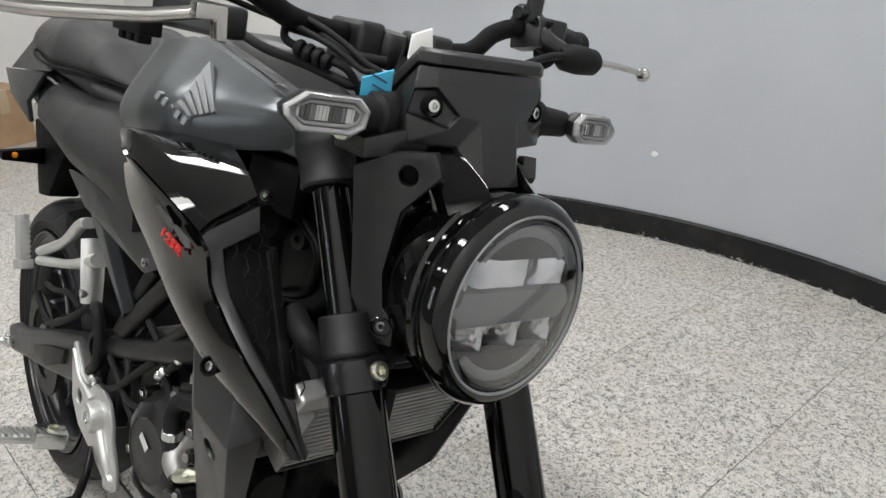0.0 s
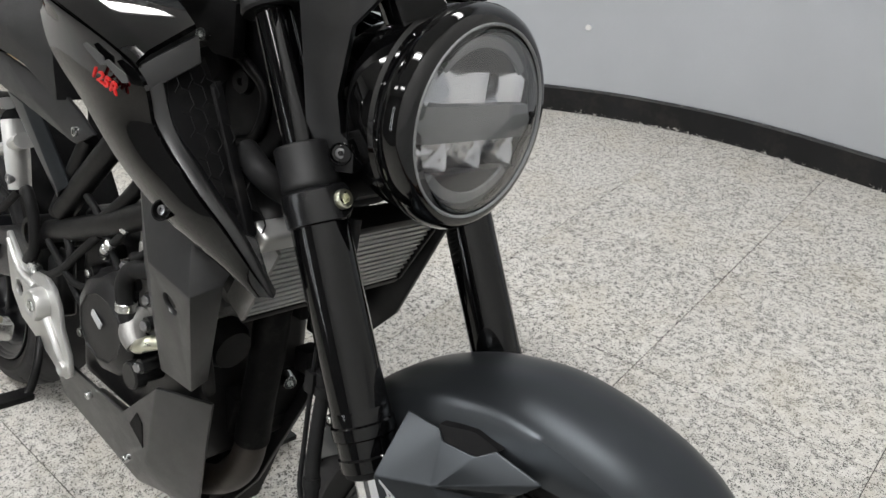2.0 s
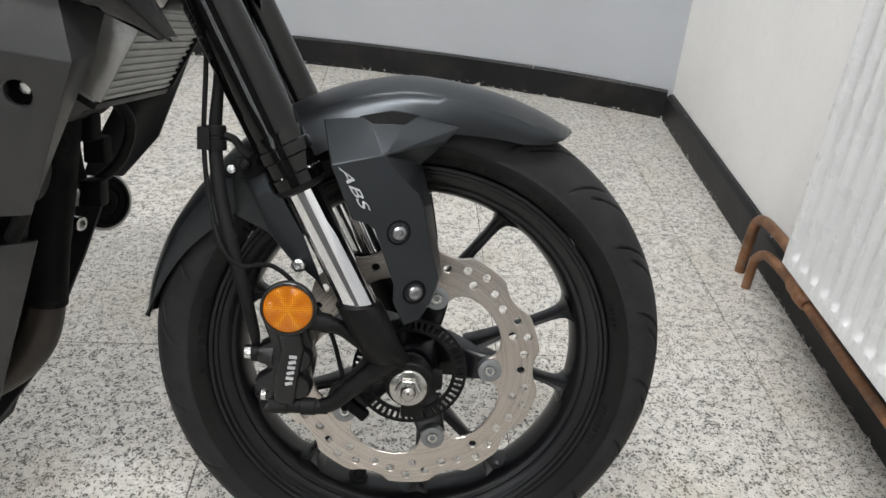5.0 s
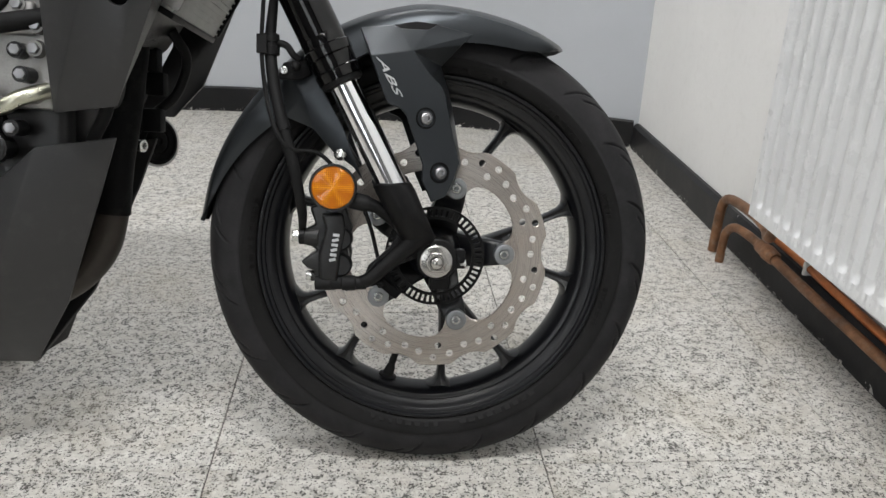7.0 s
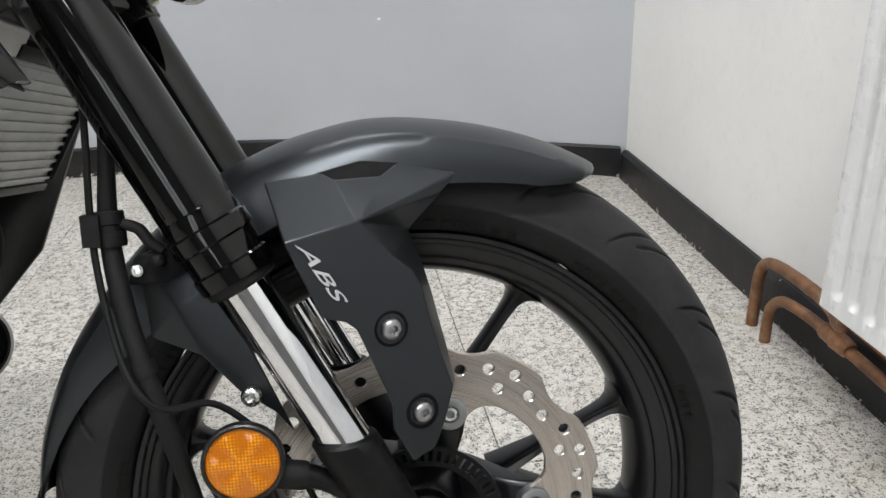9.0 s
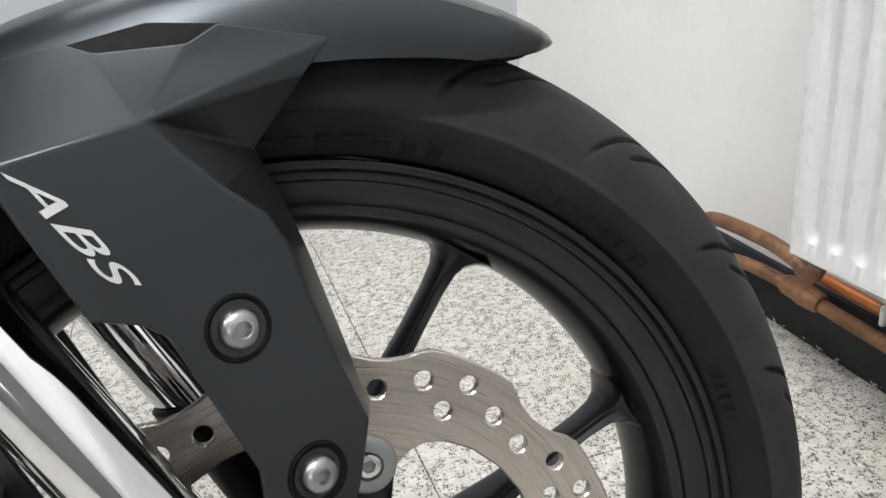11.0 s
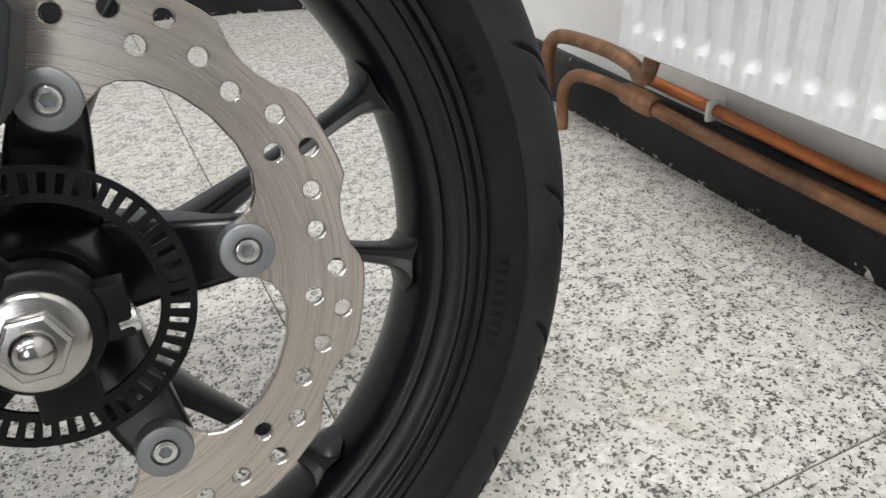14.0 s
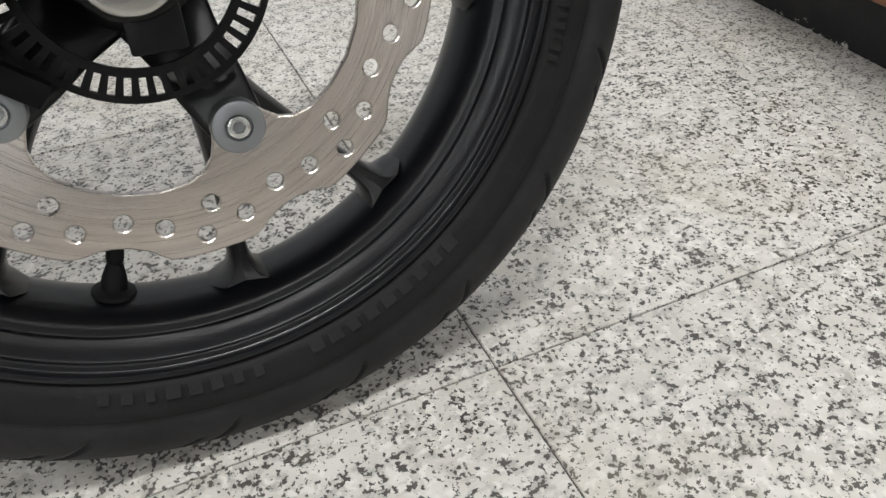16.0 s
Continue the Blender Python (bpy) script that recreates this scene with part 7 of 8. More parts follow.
# ---- foot rests, hanger plates, swing arm
# The rear half stands a little turned against the steered fork: its sides lie at y = YAW * x off the front wheel's plane.
YAW = -0.042
for s in (-1, 1):
    side = lambda x, y: s * y + YAW * x
    bm = plate(bmesh.new(), [(-0.908, 0.181), (-0.902, 0.184), (-0.862, 0.150), (-0.834, 0.132), (-0.812, 0.150), (-0.780, 0.156), (-0.752, 0.146), (-0.735, 0.122), (-0.730, 0.094), (-0.706, 0.058), (-0.702, 0.030), (-0.718, 0.018), (-0.742, 0.022), (-0.786, 0.038), (-0.818, 0.046), (-0.862, 0.058), (-0.896, 0.090), (-0.908, 0.146)], -0.004, 0.004, ((-0.868, 0.104, 0.013), (-0.725, 0.040, 0.006)))
    hang = part("hanger_plate", finish(bm, bevel=0.003), "alu", bike, "bare cast aluminium foot rest hanger", at=Matrix.Translation((0, side(-0.79, 0.143), 0)))
    boss = lambda x, z, y0, y1, r: turned(bmesh.new(), (x, s * y0, z), (x, s * y1, z), ((0, r), (0.7, r * 0.97), (0.88, r * 0.88), (0.92, r * 0.68), (0.80, r * 0.38)), 28)
    part("hanger_boss", finish(boss(-0.783, 0.113, -0.004, 0.026, 0.0245)), "alu", hang)
    part("hanger_boss", finish(boss(-0.722, 0.036, -0.004, 0.012, 0.0125)), "alu", hang)
    part("hanger_rib", finish(hose(bmesh.new(), [(-0.900, s * 0.004, 0.172), (-0.862, s * 0.005, 0.138), (-0.806, s * 0.006, 0.128)], [0.004, 0.006, 0.007], 10)), "alu", hang)
    part("hanger_rib", finish(hose(bmesh.new(), [(-0.770, s * 0.006, 0.098), (-0.742, s * 0.006, 0.070), (-0.724, s * 0.005, 0.044)], [0.008, 0.007, 0.005], 10)), "alu", hang)
    part("hanger_bolt", finish(turned(bmesh.new(), (-0.783, s * 0.018, 0.113), (-0.783, s * 0.024, 0.113), ((0, 0.010), (0.9, 0.0095), (1, 0.008)), 6), bevel=0.0006), "zinc", hang)
    # folding foot rest with a ribbed tread
    rest = Matrix.Translation((-0.815, s * 0.058, 0.072)) @ Matrix.Rotation(s * radians(7), 4, "Z") @ Matrix.Rotation(s * radians(-4 + 15 * (s < 0)), 4, "X")
    part("foot_rest_bracket", finish(box(bmesh.new(), -0.017, 0.017, -0.026, 0.020, -0.013, 0.013, rest), bevel=0.004), "zinc", hang)
    socket_bolt(rest @ Vector((0, 0, 0.013)), (0.1, 0, 1), 0.008, "gold", hang, "pivot_pin", 0.004)
    part("foot_rest", finish(box(bmesh.new(), -0.014, 0.014, -0.004 if s > 0 else -0.098, 0.098 if s > 0 else 0.004, -0.007, 0.005, rest @ Matrix.Translation((0, s * 0.018, 0))), bevel=0.004), "alu", hang)
    for k in range(11):
        part("tread_rib", finish(box(bmesh.new(), -0.0125, 0.0125, -0.0018, 0.0018, 0.004, 0.0095, rest @ Matrix.Translation((0, s * (0.026 + 0.0085 * k), 0)) @ Matrix.Rotation(radians(18), 4, "Z")), False), "alu", hang)
    part("feeler", finish(hose(bmesh.new(), [rest @ Vector((0, s * 0.10, -0.005)), rest @ Vector((0, s * 0.104, -0.022)), rest @ Vector((0, s * 0.100, -0.036))], 0.0045, 10)), "alu", hang)
    # passenger rest: an open triangle of two arms on a lug, with a folded ribbed peg
    pz = lambda x, z, y=0.130: Vector((x, side(x, y), z))
    pr_ = part("passenger_bracket", finish(hose(bmesh.new(), [pz(-0.945, 0.366), pz(-0.985, 0.352), pz(-1.060, 0.300), pz(-1.120, 0.262, 0.150)], [0.013, 0.012, 0.011, 0.013], 12, flat=0.7), crisp=60), "alu", bike, "bare aluminium passenger foot rest")
    part("lower_arm", finish(hose(bmesh.new(), [pz(-0.880, 0.326), pz(-0.980, 0.286), pz(-1.050, 0.262), pz(-1.120, 0.246, 0.150)], [0.017, 0.013, 0.011, 0.013], 12, flat=0.7)), "alu", pr_)
    part("bracket_lug", finish(hose(bmesh.new(), [pz(-0.930, 0.345), pz(-0.915, 0.300), pz(-0.907, 0.246)], [0.017, 0.019, 0.017], 12, flat=0.6)), "alu", pr_)
    socket_bolt(pz(-0.908, 0.262, 0.143), (0, s, 0), 0.008, "steel", pr_, "lug_bolt", 0.005)
    peg = Matrix.Translation(pz(-1.150, 0.276, 0.176)) @ Matrix.Rotation(radians(-16), 4, "Y")
    part("passenger_peg", finish(box(bmesh.new(), -0.011, 0.011, -0.010, 0.010, -0.042, 0.044, peg), bevel=0.004), "alu", pr_)
    for k in range(8):
        part("peg_rib", finish(box(bmesh.new(), 0.010, 0.0155, -0.0095, 0.0095, -0.032 + 0.0088 * k, -0.028 + 0.0088 * k, peg), False), "alu", pr_)
    part("peg_hinge", finish(box(bmesh.new(), -0.016, 0.020, -0.013, 0.013, -0.052, -0.034, peg), bevel=0.004), "alu", pr_)
    # swing arm
    bm = loft(bmesh.new(), [[Vector((x, side(x, y0), z1)), Vector((x, side(x, y1), z1 - 0.004)), Vector((x, side(x, y1), z0 + 0.004)), Vector((x, side(x, y0), z0))] for x, z0, z1, y0, y1 in ((-0.800, 0.070, 0.170, 0.090, 0.118), (-0.980, 0.068, 0.160, 0.090, 0.126), (-1.125, 0.026, 0.109, 0.095, 0.130), (-1.240, 0.000, 0.062, 0.100, 0.134), (-1.345, -0.030, 0.026, 0.105, 0.134), (-1.385, -0.028, 0.020, 0.105, 0.132))])
    arm = part("swing_arm", finish(bm, bevel=0.008, segs=3), "panelgrey", bike, "black cast swing arm")
    # darker raised patch where the arm has a shaded recess
    bm = loft(bmesh.new(), [[Vector((x, side(x, y), z)) for x, z in ((-1.020, 0.088), (-1.010, 0.120), (-1.110, 0.086), (-1.195, 0.050), (-1.190, 0.034), (-1.110, 0.044))] for y in (0.122, 0.1335)])
    part("arm_pocket", finish(bm, bevel=0.002), "blackmetal", arm)
    hex_nut((-1.345, side(-1.345, 0.134), -0.003), (0, s, 0), 0.0150, 0.012, "zinc", arm, "swing_arm_nut")
    part("nut_end", finish(turned(bmesh.new(), (-1.345, side(-1.345, 0.144), -0.003), (-1.345, side(-1.345, 0.158), -0.003), ((0, 0.008), (0.8, 0.0078), (1, 0.006)), 20)), "zinc", arm)
part("brake_pedal", finish(hose(bmesh.new(), [(-0.800, -0.112, 0.050), (-0.775, -0.128, 0.020), (-0.770, -0.140, -0.012), (-0.768, -0.150, -0.022)], 0.0065, 12)), "blackmetal", bike)
part("pedal_pad", finish(box(bmesh.new(), -0.014, 0.014, -0.044, 0.012, -0.005, 0.005, Matrix.Translation((-0.768, -0.152, -0.020))), bevel=0.003), "blackmetal", bike)
# brake pipes, plugs and clips behind the hanger
for pts, r, tone in (
    ([(-0.890, -0.092, 0.246), (-0.850, -0.104, 0.258), (-0.833, -0.104, 0.224), (-0.832, -0.104, 0.180), (-0.860, -0.102, 0.150), (-0.880, -0.098, 0.130)], 0.0085, "softrubber"),
    ([(-0.830, -0.100, 0.140), (-0.790, -0.104, 0.152), (-0.744, -0.104, 0.178), (-0.693, -0.102, 0.222), (-0.646, -0.098, 0.262)], 0.0060, "softrubber"),
    ([(-0.800, -0.098, 0.200), (-0.760, -0.102, 0.188), (-0.712, -0.104, 0.172), (-0.660, -0.102, 0.182), (-0.610, -0.098, 0.210)], 0.0048, "softrubber"),
    ([(-0.760, -0.092, 0.230), (-0.730, -0.098, 0.205), (-0.735, -0.098, 0.170), (-0.700, -0.096, 0.140)], 0.0055, "softrubber"),
    ([(-0.640, -0.098, 0.236), (-0.603, -0.100, 0.267), (-0.566, -0.100, 0.300)], 0.0055, "softrubber"),
    ([(-1.185, -0.085, 0.160), (-1.120, -0.090, 0.140), (-1.070, -0.092, 0.146), (-0.982, -0.092, 0.192), (-0.914, -0.090, 0.240)], 0.0065, "softrubber"),
    ([(-1.150, -0.082, 0.190), (-1.090, -0.086, 0.200), (-1.020, -0.088, 0.220), (-0.960, -0.088, 0.215)], 0.0050, "softrubber"),
    ([(-0.690, -0.094, 0.300), (-0.655, -0.098, 0.290), (-0.620, -0.098, 0.255), (-0.600, -0.096, 0.230)], 0.0050, "softrubber"),
    ([(-0.560, -0.098, 0.262), (-0.530, -0.102, 0.275), (-0.500, -0.100, 0.300), (-0.470, -0.095, 0.300)], 0.0065, "softrubber"),
):
    part("wire", finish(hose(bmesh.new(), pts, r, 10)), tone, eng)
for a, b, r in (((-0.628, -0.101, 0.246), (-0.606, -0.103, 0.266), 0.0075), ((-0.578, -0.102, 0.291), (-0.560, -0.102, 0.307), 0.0070), ((-0.842, -0.104, 0.146), (-0.820, -0.106, 0.150), 0.0085), ((-0.655, -0.103, 0.182), (-0.640, -0.103, 0.190), 0.0065)):
    part("plug", finish(turned(bmesh.new(), a, b, ((0, 0.6 * r), (0.1, r), (0.4, r), (0.45, 0.8 * r), (0.6, 0.8 * r), (0.65, r), (0.95, r), (1, 0.6 * r)), 12), crisp=25), "zinc", eng, "bright plated pipe fitting")
for x, y, z in ((-0.742, -0.080, 0.220), (-0.690, -0.080, 0.190), (-0.670, -0.080, 0.130), (-0.640, -0.082, 0.235), (-0.560, -0.090, 0.225), (-0.715, -0.080, 0.090)):
    part("case_boss", finish(turned(bmesh.new(), (x, y + 0.030, z), (x, y - 0.010, z), ((0, 0.012), (1, 0.0095)), 20)), "engine", eng)
    hex_nut((x, y - 0.0095, z), (0, -1, 0), 0.0068, 0.006, "zinc", eng, "case_bolt")
part("side_stand", finish(hose(bmesh.new(), [(-0.665, 0.12, -0.06), (-0.69, 0.20, -0.17), (-0.71, 0.265, -0.222)], 0.012)), "blackmetal", bike)
part("stand_foot", finish(box(bmesh.new(), -0.745, -0.68, 0.245, 0.300, -0.226, -0.216, Matrix.Identity(4)), bevel=0.002), "blackmetal", bike)

# ---- rear wheel
RX_, RY_, RZ_ = -1.325, 0.058, -0.006
REAR = Matrix.Translation((RX_, RY_, RZ_)) @ Matrix.Rotation(radians(3), 4, "X") @ Matrix.Rotation(radians(-2.4), 4, "Z")
back = part("rear_wheel", finish(lathe_y(bmesh.new(), rim_profile(1.35), 96)), "wheel", bike, "satin black cast rim", at=REAR)
rt = new("tyre", tyre_mesh(0.302, 0.068, 0.2330, bike.matrix_basis @ REAR, 0.0, 360, 44))
rt.parent = back
tagged(rt, "black road tyre with slanted grooves")
for k in range(5):
    for s in (-14.5, 15.5):
        part("spoke", finish(spoke(bmesh.new(), 20 + 72 * k + s * 0.6, 20 + 72 * k + s), bevel=0.0012), "wheel", back)
part("hub", finish(lathe_y(bmesh.new(), [(-0.08, 0.016), (-0.08, 0.040), (-0.03, 0.055), (0.03, 0.055), (0.08, 0.040), (0.08, 0.016)], 48)), "wheel", back)
part("brake_disc", finish(lathe_y(bmesh.new(), [(-0.082, 0.075), (-0.082, 0.110), (-0.078, 0.110), (-0.078, 0.075)], 64), False), "blackmetal", back)
part("rear_axle", finish(rod(bmesh.new(), (0, -0.135, 0), (0, 0.135, 0), 0.009)), "zinc", back)
bm = bmesh.new()
loft(bm, [[(RX_ + r * math.cos(a), RY_ + y, RZ_ + r * math.sin(a)) for y, r in ((-0.080, 0.285), (-0.082, 0.316), (-0.04, 0.328), (0.04, 0.328), (0.082, 0.316), (0.080, 0.285), (0.074, 0.300), (0.0, 0.318), (-0.074, 0.300))] for a in np.linspace(radians(10), radians(75), 16)])
part("hugger", finish(bm), "matte", bike)

# ---- seat, tail, side panels
def body_of(sections, steps=5, n=30):
    xs = [s[0] for s in sections]
    arr = np.array([s[1] for s in sections])
    rings = []
    for x in np.linspace(xs[0], xs[-1], n):
        h = [(float(np.interp(x, xs, arr[:, i, 0])), float(np.interp(x, xs, arr[:, i, 1]))) for i in range(arr.shape[1])]
        rings.append(ring_of(float(x), h))
    return loft(bmesh.new(), rings)


saddle = part("rider_seat", finish(body_of(((-1.160, ((0.085, 0.495), (0.115, 0.515), (0.090, 0.548), (0, 0.560))), (-1.08, ((0.120, 0.485), (0.138, 0.515), (0.105, 0.566), (0, 0.576))), (-0.93, ((0.132, 0.466), (0.146, 0.505), (0.105, 0.562), (0, 0.572))), (-0.80, ((0.126, 0.452), (0.134, 0.500), (0.090, 0.565), (0, 0.580))), (-0.72, ((0.118, 0.420), (0.120, 0.500), (0.085, 0.590), (0, 0.610)))))), "seat", bike, "black vinyl rider seat")
part("passenger_seat", finish(body_of(((-1.270, ((0.055, 0.600), (0.070, 0.622), (0.050, 0.645), (0, 0.652))), (-1.22, ((0.090, 0.585), (0.112, 0.618), (0.080, 0.660), (0, 0.668))), (-1.08, ((0.105, 0.575), (0.125, 0.612), (0.090, 0.672), (0, 0.680))), (-0.94, ((0.098, 0.590), (0.112, 0.612), (0.080, 0.650), (0, 0.660))), (-0.86, ((0.062, 0.584), (0.075, 0.595), (0.055, 0.610), (0, 0.616)))))), "seat", bike, "black vinyl passenger seat")
part("seat_piping", finish(hose(bmesh.new(), [(-1.262, -0.072, 0.606), (-1.215, -0.109, 0.596), (-1.080, -0.124, 0.590), (-0.950, -0.110, 0.597), (-0.870, -0.074, 0.590)], 0.0028, 8)), "matte", bike)
part("seat_skirt", finish(body_of(((-1.120, ((0.080, 0.570), (0.108, 0.582), (0.080, 0.600), (0, 0.605))), (-0.94, ((0.088, 0.552), (0.106, 0.576), (0.080, 0.600), (0, 0.605))), (-0.86, ((0.060, 0.545), (0.072, 0.568), (0.050, 0.588), (0, 0.592)))))), "seat", bike)
tail = part("tail_cowl", finish(body_of(((-1.400, ((0.040, 0.520), (0.070, 0.545), (0.050, 0.575), (0, 0.585))), (-1.22, ((0.080, 0.500), (0.112, 0.530), (0.090, 0.592), (0, 0.602))), (-1.12, ((0.100, 0.490), (0.124, 0.520), (0.104, 0.578), (0, 0.590))), (-1.02, ((0.100, 0.470), (0.112, 0.490), (0.080, 0.530), (0, 0.540)))))), "satin", bike, "matte grey and black tail cowl")
bm = facets(bmesh.new(), [(-1.318, -0.118, 0.551), (-1.085, -0.122, 0.577), (-1.140, -0.130, 0.521), (-1.138, -0.124, 0.487), (-1.262, -0.122, 0.515)], [(0, 1, 2, 4), (4, 2, 3)])
bm.normal_update()
bmesh.ops.solidify(bm, geom=bm.faces[:], thickness=0.008)
both("tail_side", finish(bm, bevel=0.002, angle=12), "gunmetal", bike)
bm = facets(bmesh.new(), [(-1.318, -0.116, 0.553), (-1.085, -0.120, 0.580), (-1.140, -0.098, 0.587), (-1.200, -0.094, 0.606), (-1.262, -0.090, 0.626), (-1.345, -0.092, 0.575)], [(0, 1, 2, 3), (0, 3, 4, 5)])
bmesh.ops.solidify(bm, geom=bm.faces[:], thickness=0.008)
both("tail_top", finish(bm, bevel=0.002, angle=12), "satin", bike)
V = [(-1.000, -0.112, 0.440), (-0.928, -0.108, 0.398), (-0.698, -0.106, 0.368), (-0.650, -0.104, 0.392), (-0.724, -0.106, 0.426), (-0.905, -0.110, 0.446), (-0.800, -0.114, 0.404)]
bm = facets(bmesh.new(), V, [(0, 1, 6, 5), (1, 2, 6), (2, 3, 4, 6), (4, 5, 6)])
bmesh.ops.recalc_face_normals(bm, faces=bm.faces)
if sum(fc.normal.y for fc in bm.faces) > 0:
    bmesh.ops.reverse_faces(bm, faces=bm.faces)
bmesh.ops.solidify(bm, geom=bm.faces[:], thickness=0.006)
mid = both("middle_cover", finish(bm, bevel=0.003, angle=10), "panelgrey", bike, "dark grey cover below the seat")
V = [(-0.922, -0.100, 0.389), (-0.850, -0.108, 0.388), (-0.806, -0.104, 0.386), (-0.729, -0.100, 0.303), (-0.752, -0.105, 0.288), (-0.766, -0.099, 0.275)]
bm = facets(bmesh.new(), V, [(0, 1, 4, 5), (1, 2, 3, 4)])
bmesh.ops.recalc_face_normals(bm, faces=bm.faces)
if sum(fc.normal.y for fc in bm.faces) > 0:
    bmesh.ops.reverse_faces(bm, faces=bm.faces)
bmesh.ops.solidify(bm, geom=bm.faces[:], thickness=0.005)
both("hanging_cover", finish(bm, bevel=0.002, angle=10), "gunmetal", bike)
socket_bolt((-0.692, -0.107, 0.386), (0, -1, 0), 0.0065, "zinc", mid[0], "cover_bolt", 0.004)
plateh = part("plate_holder", finish(facets(bmesh.new(), [(-1.46, -0.03, 0.440), (-1.25, -0.03, 0.430), (-1.345, -0.03, 0.302), (-1.405, -0.03, 0.292), (-1.46, 0.03, 0.440), (-1.25, 0.03, 0.430), (-1.345, 0.03, 0.302), (-1.405, 0.03, 0.292)], [(0, 1, 2, 3), (4, 7, 6, 5), (0, 4, 5, 1), (1, 5, 6, 2), (2, 6, 7, 3), (3, 7, 4, 0)]), bevel=0.006), "matte", bike, "black plate holder with amber lamps")
for s in (-1, 1):
    part("rear_signal", finish(loft(bmesh.new(), [[(-1.375, s * 0.03, 0.395), (-1.375, s * 0.03, 0.360), (-1.395, s * 0.03, 0.360), (-1.395, s * 0.03, 0.395)], [(-1.310, s * 0.125, 0.398), (-1.310, s * 0.125, 0.380), (-1.330, s * 0.125, 0.380), (-1.330, s * 0.125, 0.398)]]), bevel=0.004), "matte", plateh)
    part("signal_dot", finish(ball(bmesh.new(), (-1.322, s * 0.100, 0.389), 0.006)), "amber", plateh)

# ---------------------------------------------------------------- heater, pipes and clutter
# steel panel heater on the white wall
rad = new("radiator_heater")
rad.location = (0, 0, 0)
tagged(rad, "white steel panel radiator with vertical ribs on the wall", "radiator")
X0, Y0, Z0, Z1, YEND = 0.640, 0.3945, 0.203, 0.81, -1.6
prof = [(0.0, Y0), (-0.002, Y0 - 0.004)]
y = Y0 - 0.034
while y > YEND + 0.03:
    # a pressed channel
    prof += [(0.0, y + 0.0135), (0.0045, y + 0.0105), (0.0100, y + 0.0070), (0.0118, y), (0.0100, y - 0.0070), (0.0045, y - 0.0105), (0.0, y - 0.0135)]
    y -= 0.0370
prof.append((0.0, YEND))
bm = bmesh.new()
cols = []
for dx, yy in prof:
    pts = [(X0 + 0.004, yy, Z0), (X0, yy, Z0 + 0.003), (X0, yy, Z0 + 0.026), (X0 + dx * 0.5, yy, Z0 + 0.0315), (X0 + dx * 0.9, yy, Z0 + 0.0365), (X0 + dx, yy, Z0 + 0.042), (X0 + dx, yy, Z1 - 0.06), (X0, yy, Z1 - 0.04), (X0, yy, Z1)]
    cols.append(pts + [(X0 + 0.016, yy, Z1), (X0 + 0.016, yy, Z0)])
loft(bm, cols)
part("front_panel", finish(bm), "radiator", rad)
bm = box(bmesh.new(), X0 + 0.004, X0 + 0.10, Y0 - 0.010, Y0 - 0.002, Z0 + 0.01, Z1 - 0.01)
part("end_panel", finish(bm, False, bevel=0.002), "radiator", rad)
bm = box(bmesh.new(), X0 + 0.085, X0 + 0.10, YEND, Y0 - 0.012, Z0, Z1)
part("back_panel", finish(bm, False, bevel=0.003), "radiator", rad)
for y in (0.2, -0.6, -1.3):
    part("wall_bracket", finish(box(bmesh.new(), X0 + 0.10, EAST(y) - 0.003, y - 0.015, y + 0.015, Z0 + 0.02, Z0 + 0.05), False), "radiator", rad)
part("bottom_strip", finish(box(bmesh.new(), X0 + 0.017, X0 + 0.084, YEND, Y0 - 0.012, Z0 + 0.004, Z0 + 0.010), False), "radiator", rad)
part("air_vent", finish(turned(bmesh.new(), (X0 + 0.05, Y0 - 0.004, 0.40), (X0 + 0.05, Y0 + 0.022, 0.40), ((0, 0.012), (0.4, 0.012), (0.45, 0.008), (1, 0.008)), 16)), "radiator", rad)

# copper heating pipes
pipe = part("heating_pipe", finish(hose(bmesh.new(), [(0.722, 0.700, 0.0), (0.724, 0.702, 0.06), (0.726, 0.702, 0.105), (0.728, 0.690, 0.132), (0.730, 0.660, 0.143), (0.730, 0.60, 0.148), (0.728, 0.53, 0.150), (0.722, 0.47, 0.146), (0.716, 0.445, 0.138), (0.712, 0.425, 0.150), (0.705, 0.400, 0.205)], 0.0115, 14)), "copper")
tagged(pipe, "old tarnished copper pipe rising from the floor to the radiator", "pipe", "heating pipes")
pipe = part("heating_pipe", finish(hose(bmesh.new(), [(0.712, 0.634, 0.0), (0.714, 0.636, 0.04), (0.716, 0.634, 0.070), (0.720, 0.618, 0.090), (0.724, 0.590, 0.098), (0.730, 0.52, 0.099), (0.735, 0.42, 0.091), (0.738, 0.27, 0.084), (0.738, 0.0, 0.081), (0.725, -0.6, 0.078), (0.705, -1.8, 0.076)], 0.0100, 14)), "copper")
tagged(pipe, "old tarnished copper pipe running along under the radiator", "pipe", "heating pipes")
part("pipe_joint", finish(turned(bmesh.new(), (0.731, 0.50, 0.0985), (0.7345, 0.43, 0.0935), ((0, 0.0125), (0.1, 0.0155), (0.4, 0.0150), (0.5, 0.0170), (0.9, 0.0155), (1, 0.0125)), 18)), "copper", pipe)
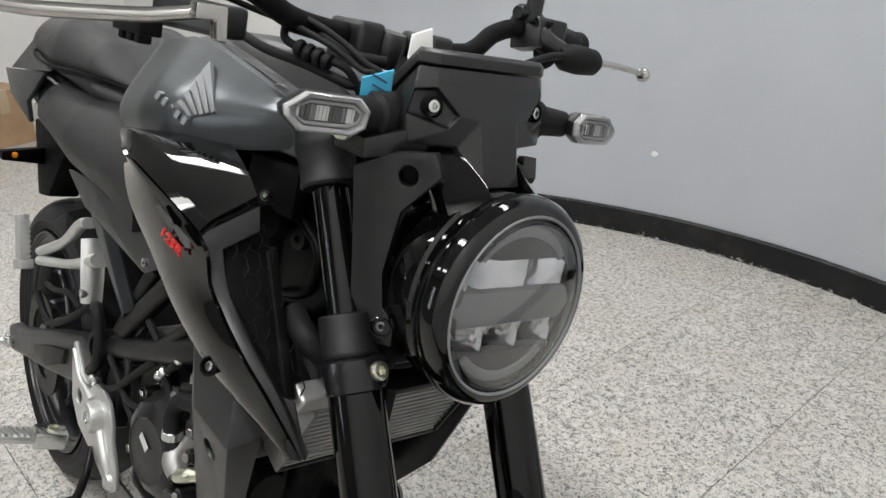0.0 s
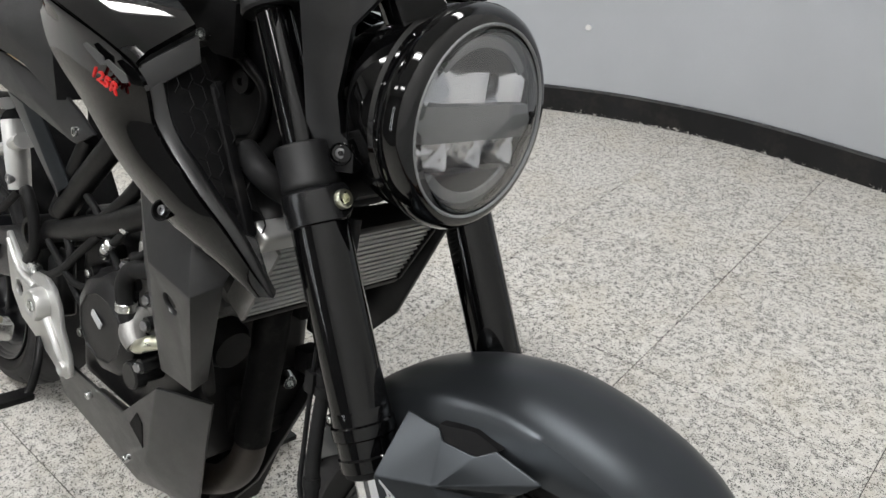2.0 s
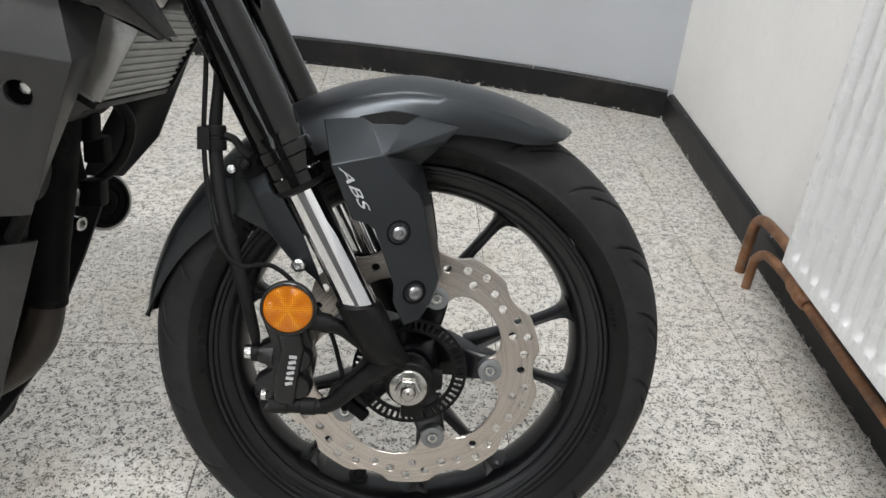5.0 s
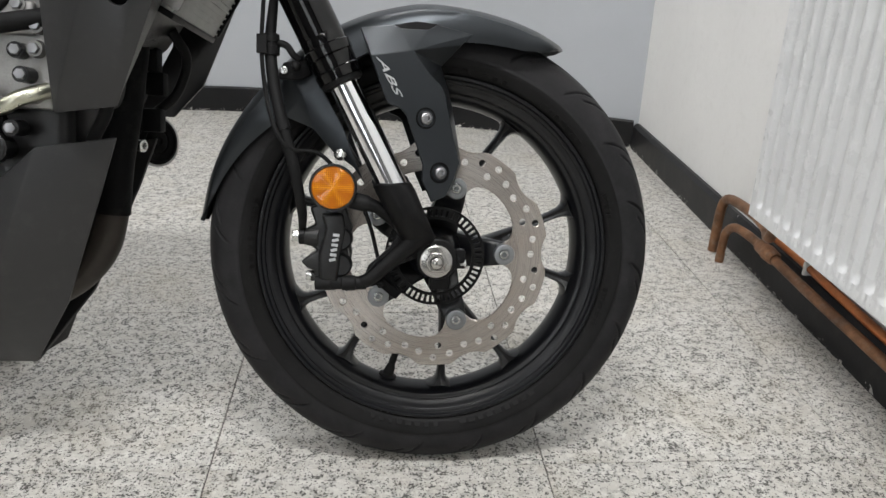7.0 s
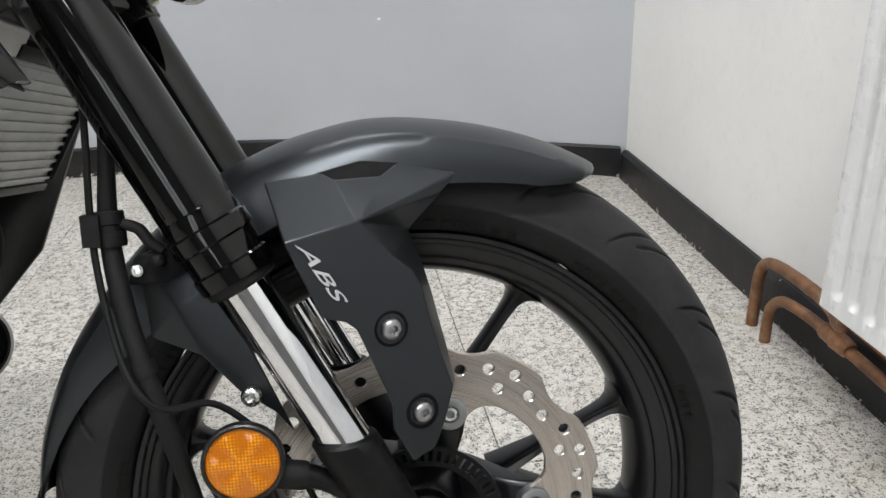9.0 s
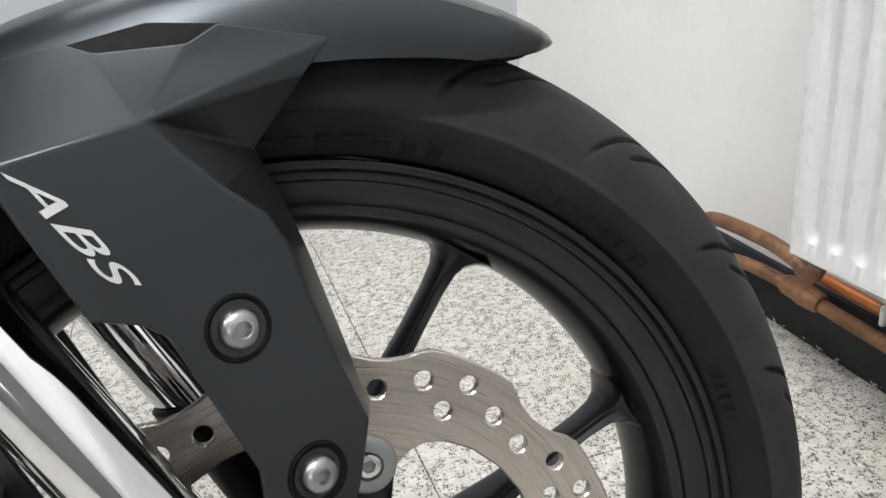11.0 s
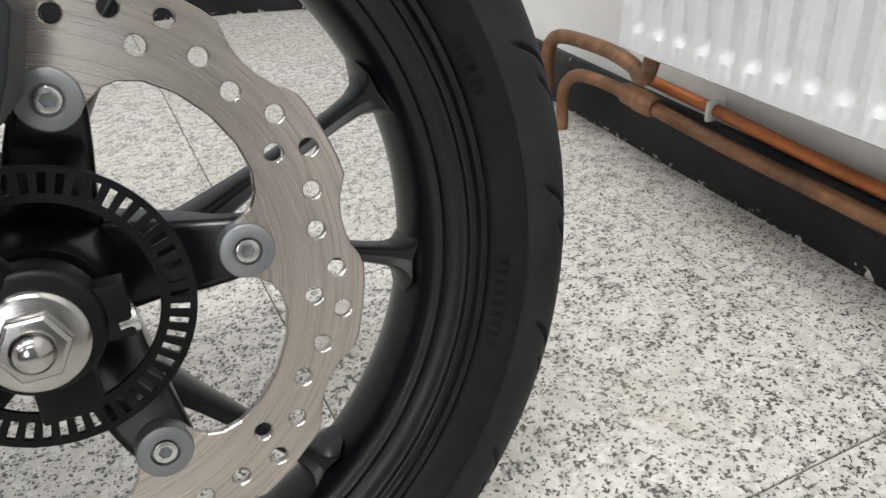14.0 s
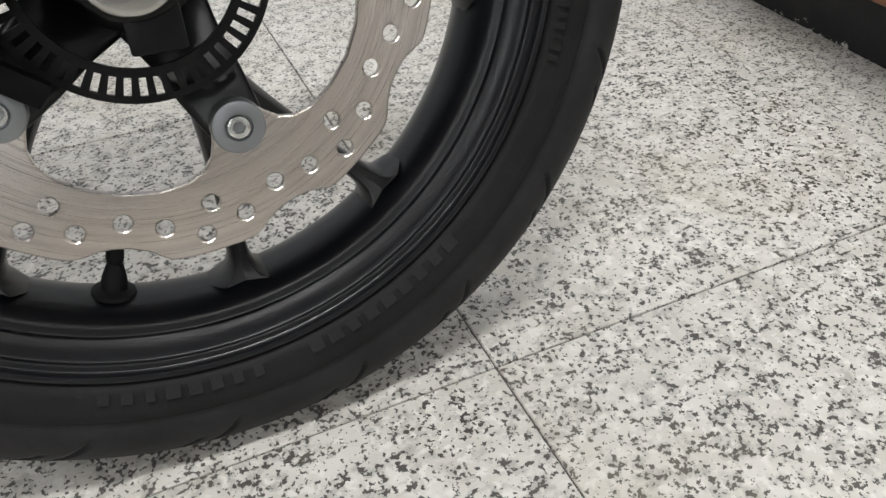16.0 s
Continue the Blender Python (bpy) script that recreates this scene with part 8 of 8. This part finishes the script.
pipe = part("heating_pipe", finish(hose(bmesh.new(), [(0.758, 0.49, 0.117), (0.760, 0.35, 0.113), (0.757, 0.1, 0.105), (0.742, -0.6, 0.104), (0.720, -1.8, 0.104)], 0.0085, 14)), "brightcopper")
tagged(pipe, "orange copper pipe along the wall under the radiator", "pipe", "heating pipes")
for y in (0.345, -0.5, -1.2):
    clip = part("pipe_clip", finish(box(bmesh.new(), 0.747 + 0.018 * min(y, 0), EAST(y) - 0.004, y - 0.004, y + 0.004, 0.098, 0.126), False, bevel=0.003), "white_wall")
    tagged(clip, "painted clip that holds the copper pipes", "pipe clip", "pipe clips")
chip = part("wall_chip", finish(plate(bmesh.new(), [(0.103 + dx, 0.470 + dz) for dx, dz in ((-0.006, -0.001), (-0.002, 0.004), (0.005, 0.003), (0.006, -0.002), (0.000, -0.004))], BACK_Y(0.103) - 0.003, BACK_Y(0.103) + 0.004), False), "paper")
tagged(chip, "small white chip in the wall paint", "paint chip")

# cardboard boxes at the back of the workshop
for x, y, w, d, h, rz in ((-4.45, 0.62, 0.24, 0.26, 0.30, 12), (-4.1, 1.0, 0.36, 0.30, 0.24, -8)):
    bx = new("cardboard_box")
    bx.matrix_basis = pose(x, y, 0, 0, 0, rz)
    tagged(bx, "brown cardboard box standing on the floor", "box", "cardboard boxes")
    part("carton", finish(box(bmesh.new(), -w / 2, w / 2, -d / 2, d / 2, 0, h), False, bevel=0.004), "cardboard", bx)
    part("tape", finish(box(bmesh.new(), -w / 2 - 0.0005, w / 2 + 0.0005, -0.025, 0.025, h * 0.6, h + 0.001), False), "wood", bx)

# floor tiles, each a piece of its own
bm = bmesh.new()
g = PITCH / 2 - 0.0008
box(bm, -g, g, -g, g, -0.010, 0.0)
tile = part("tile", finish(bm, False, bevel=0.0009, segs=1), "terrazzo", floor)
first = True
GRID = pose(0.165, -0.098, 0, 0, 0, 0.8)
for i in range(-13, 2):
    for j in range(-8, 6):
        c = GRID @ Matrix.Translation((PITCH * (i + 0.5), PITCH * (j + 0.5), 0))
        if first:
            tile.matrix_basis, first = c, False
        else:
            again(tile, c)
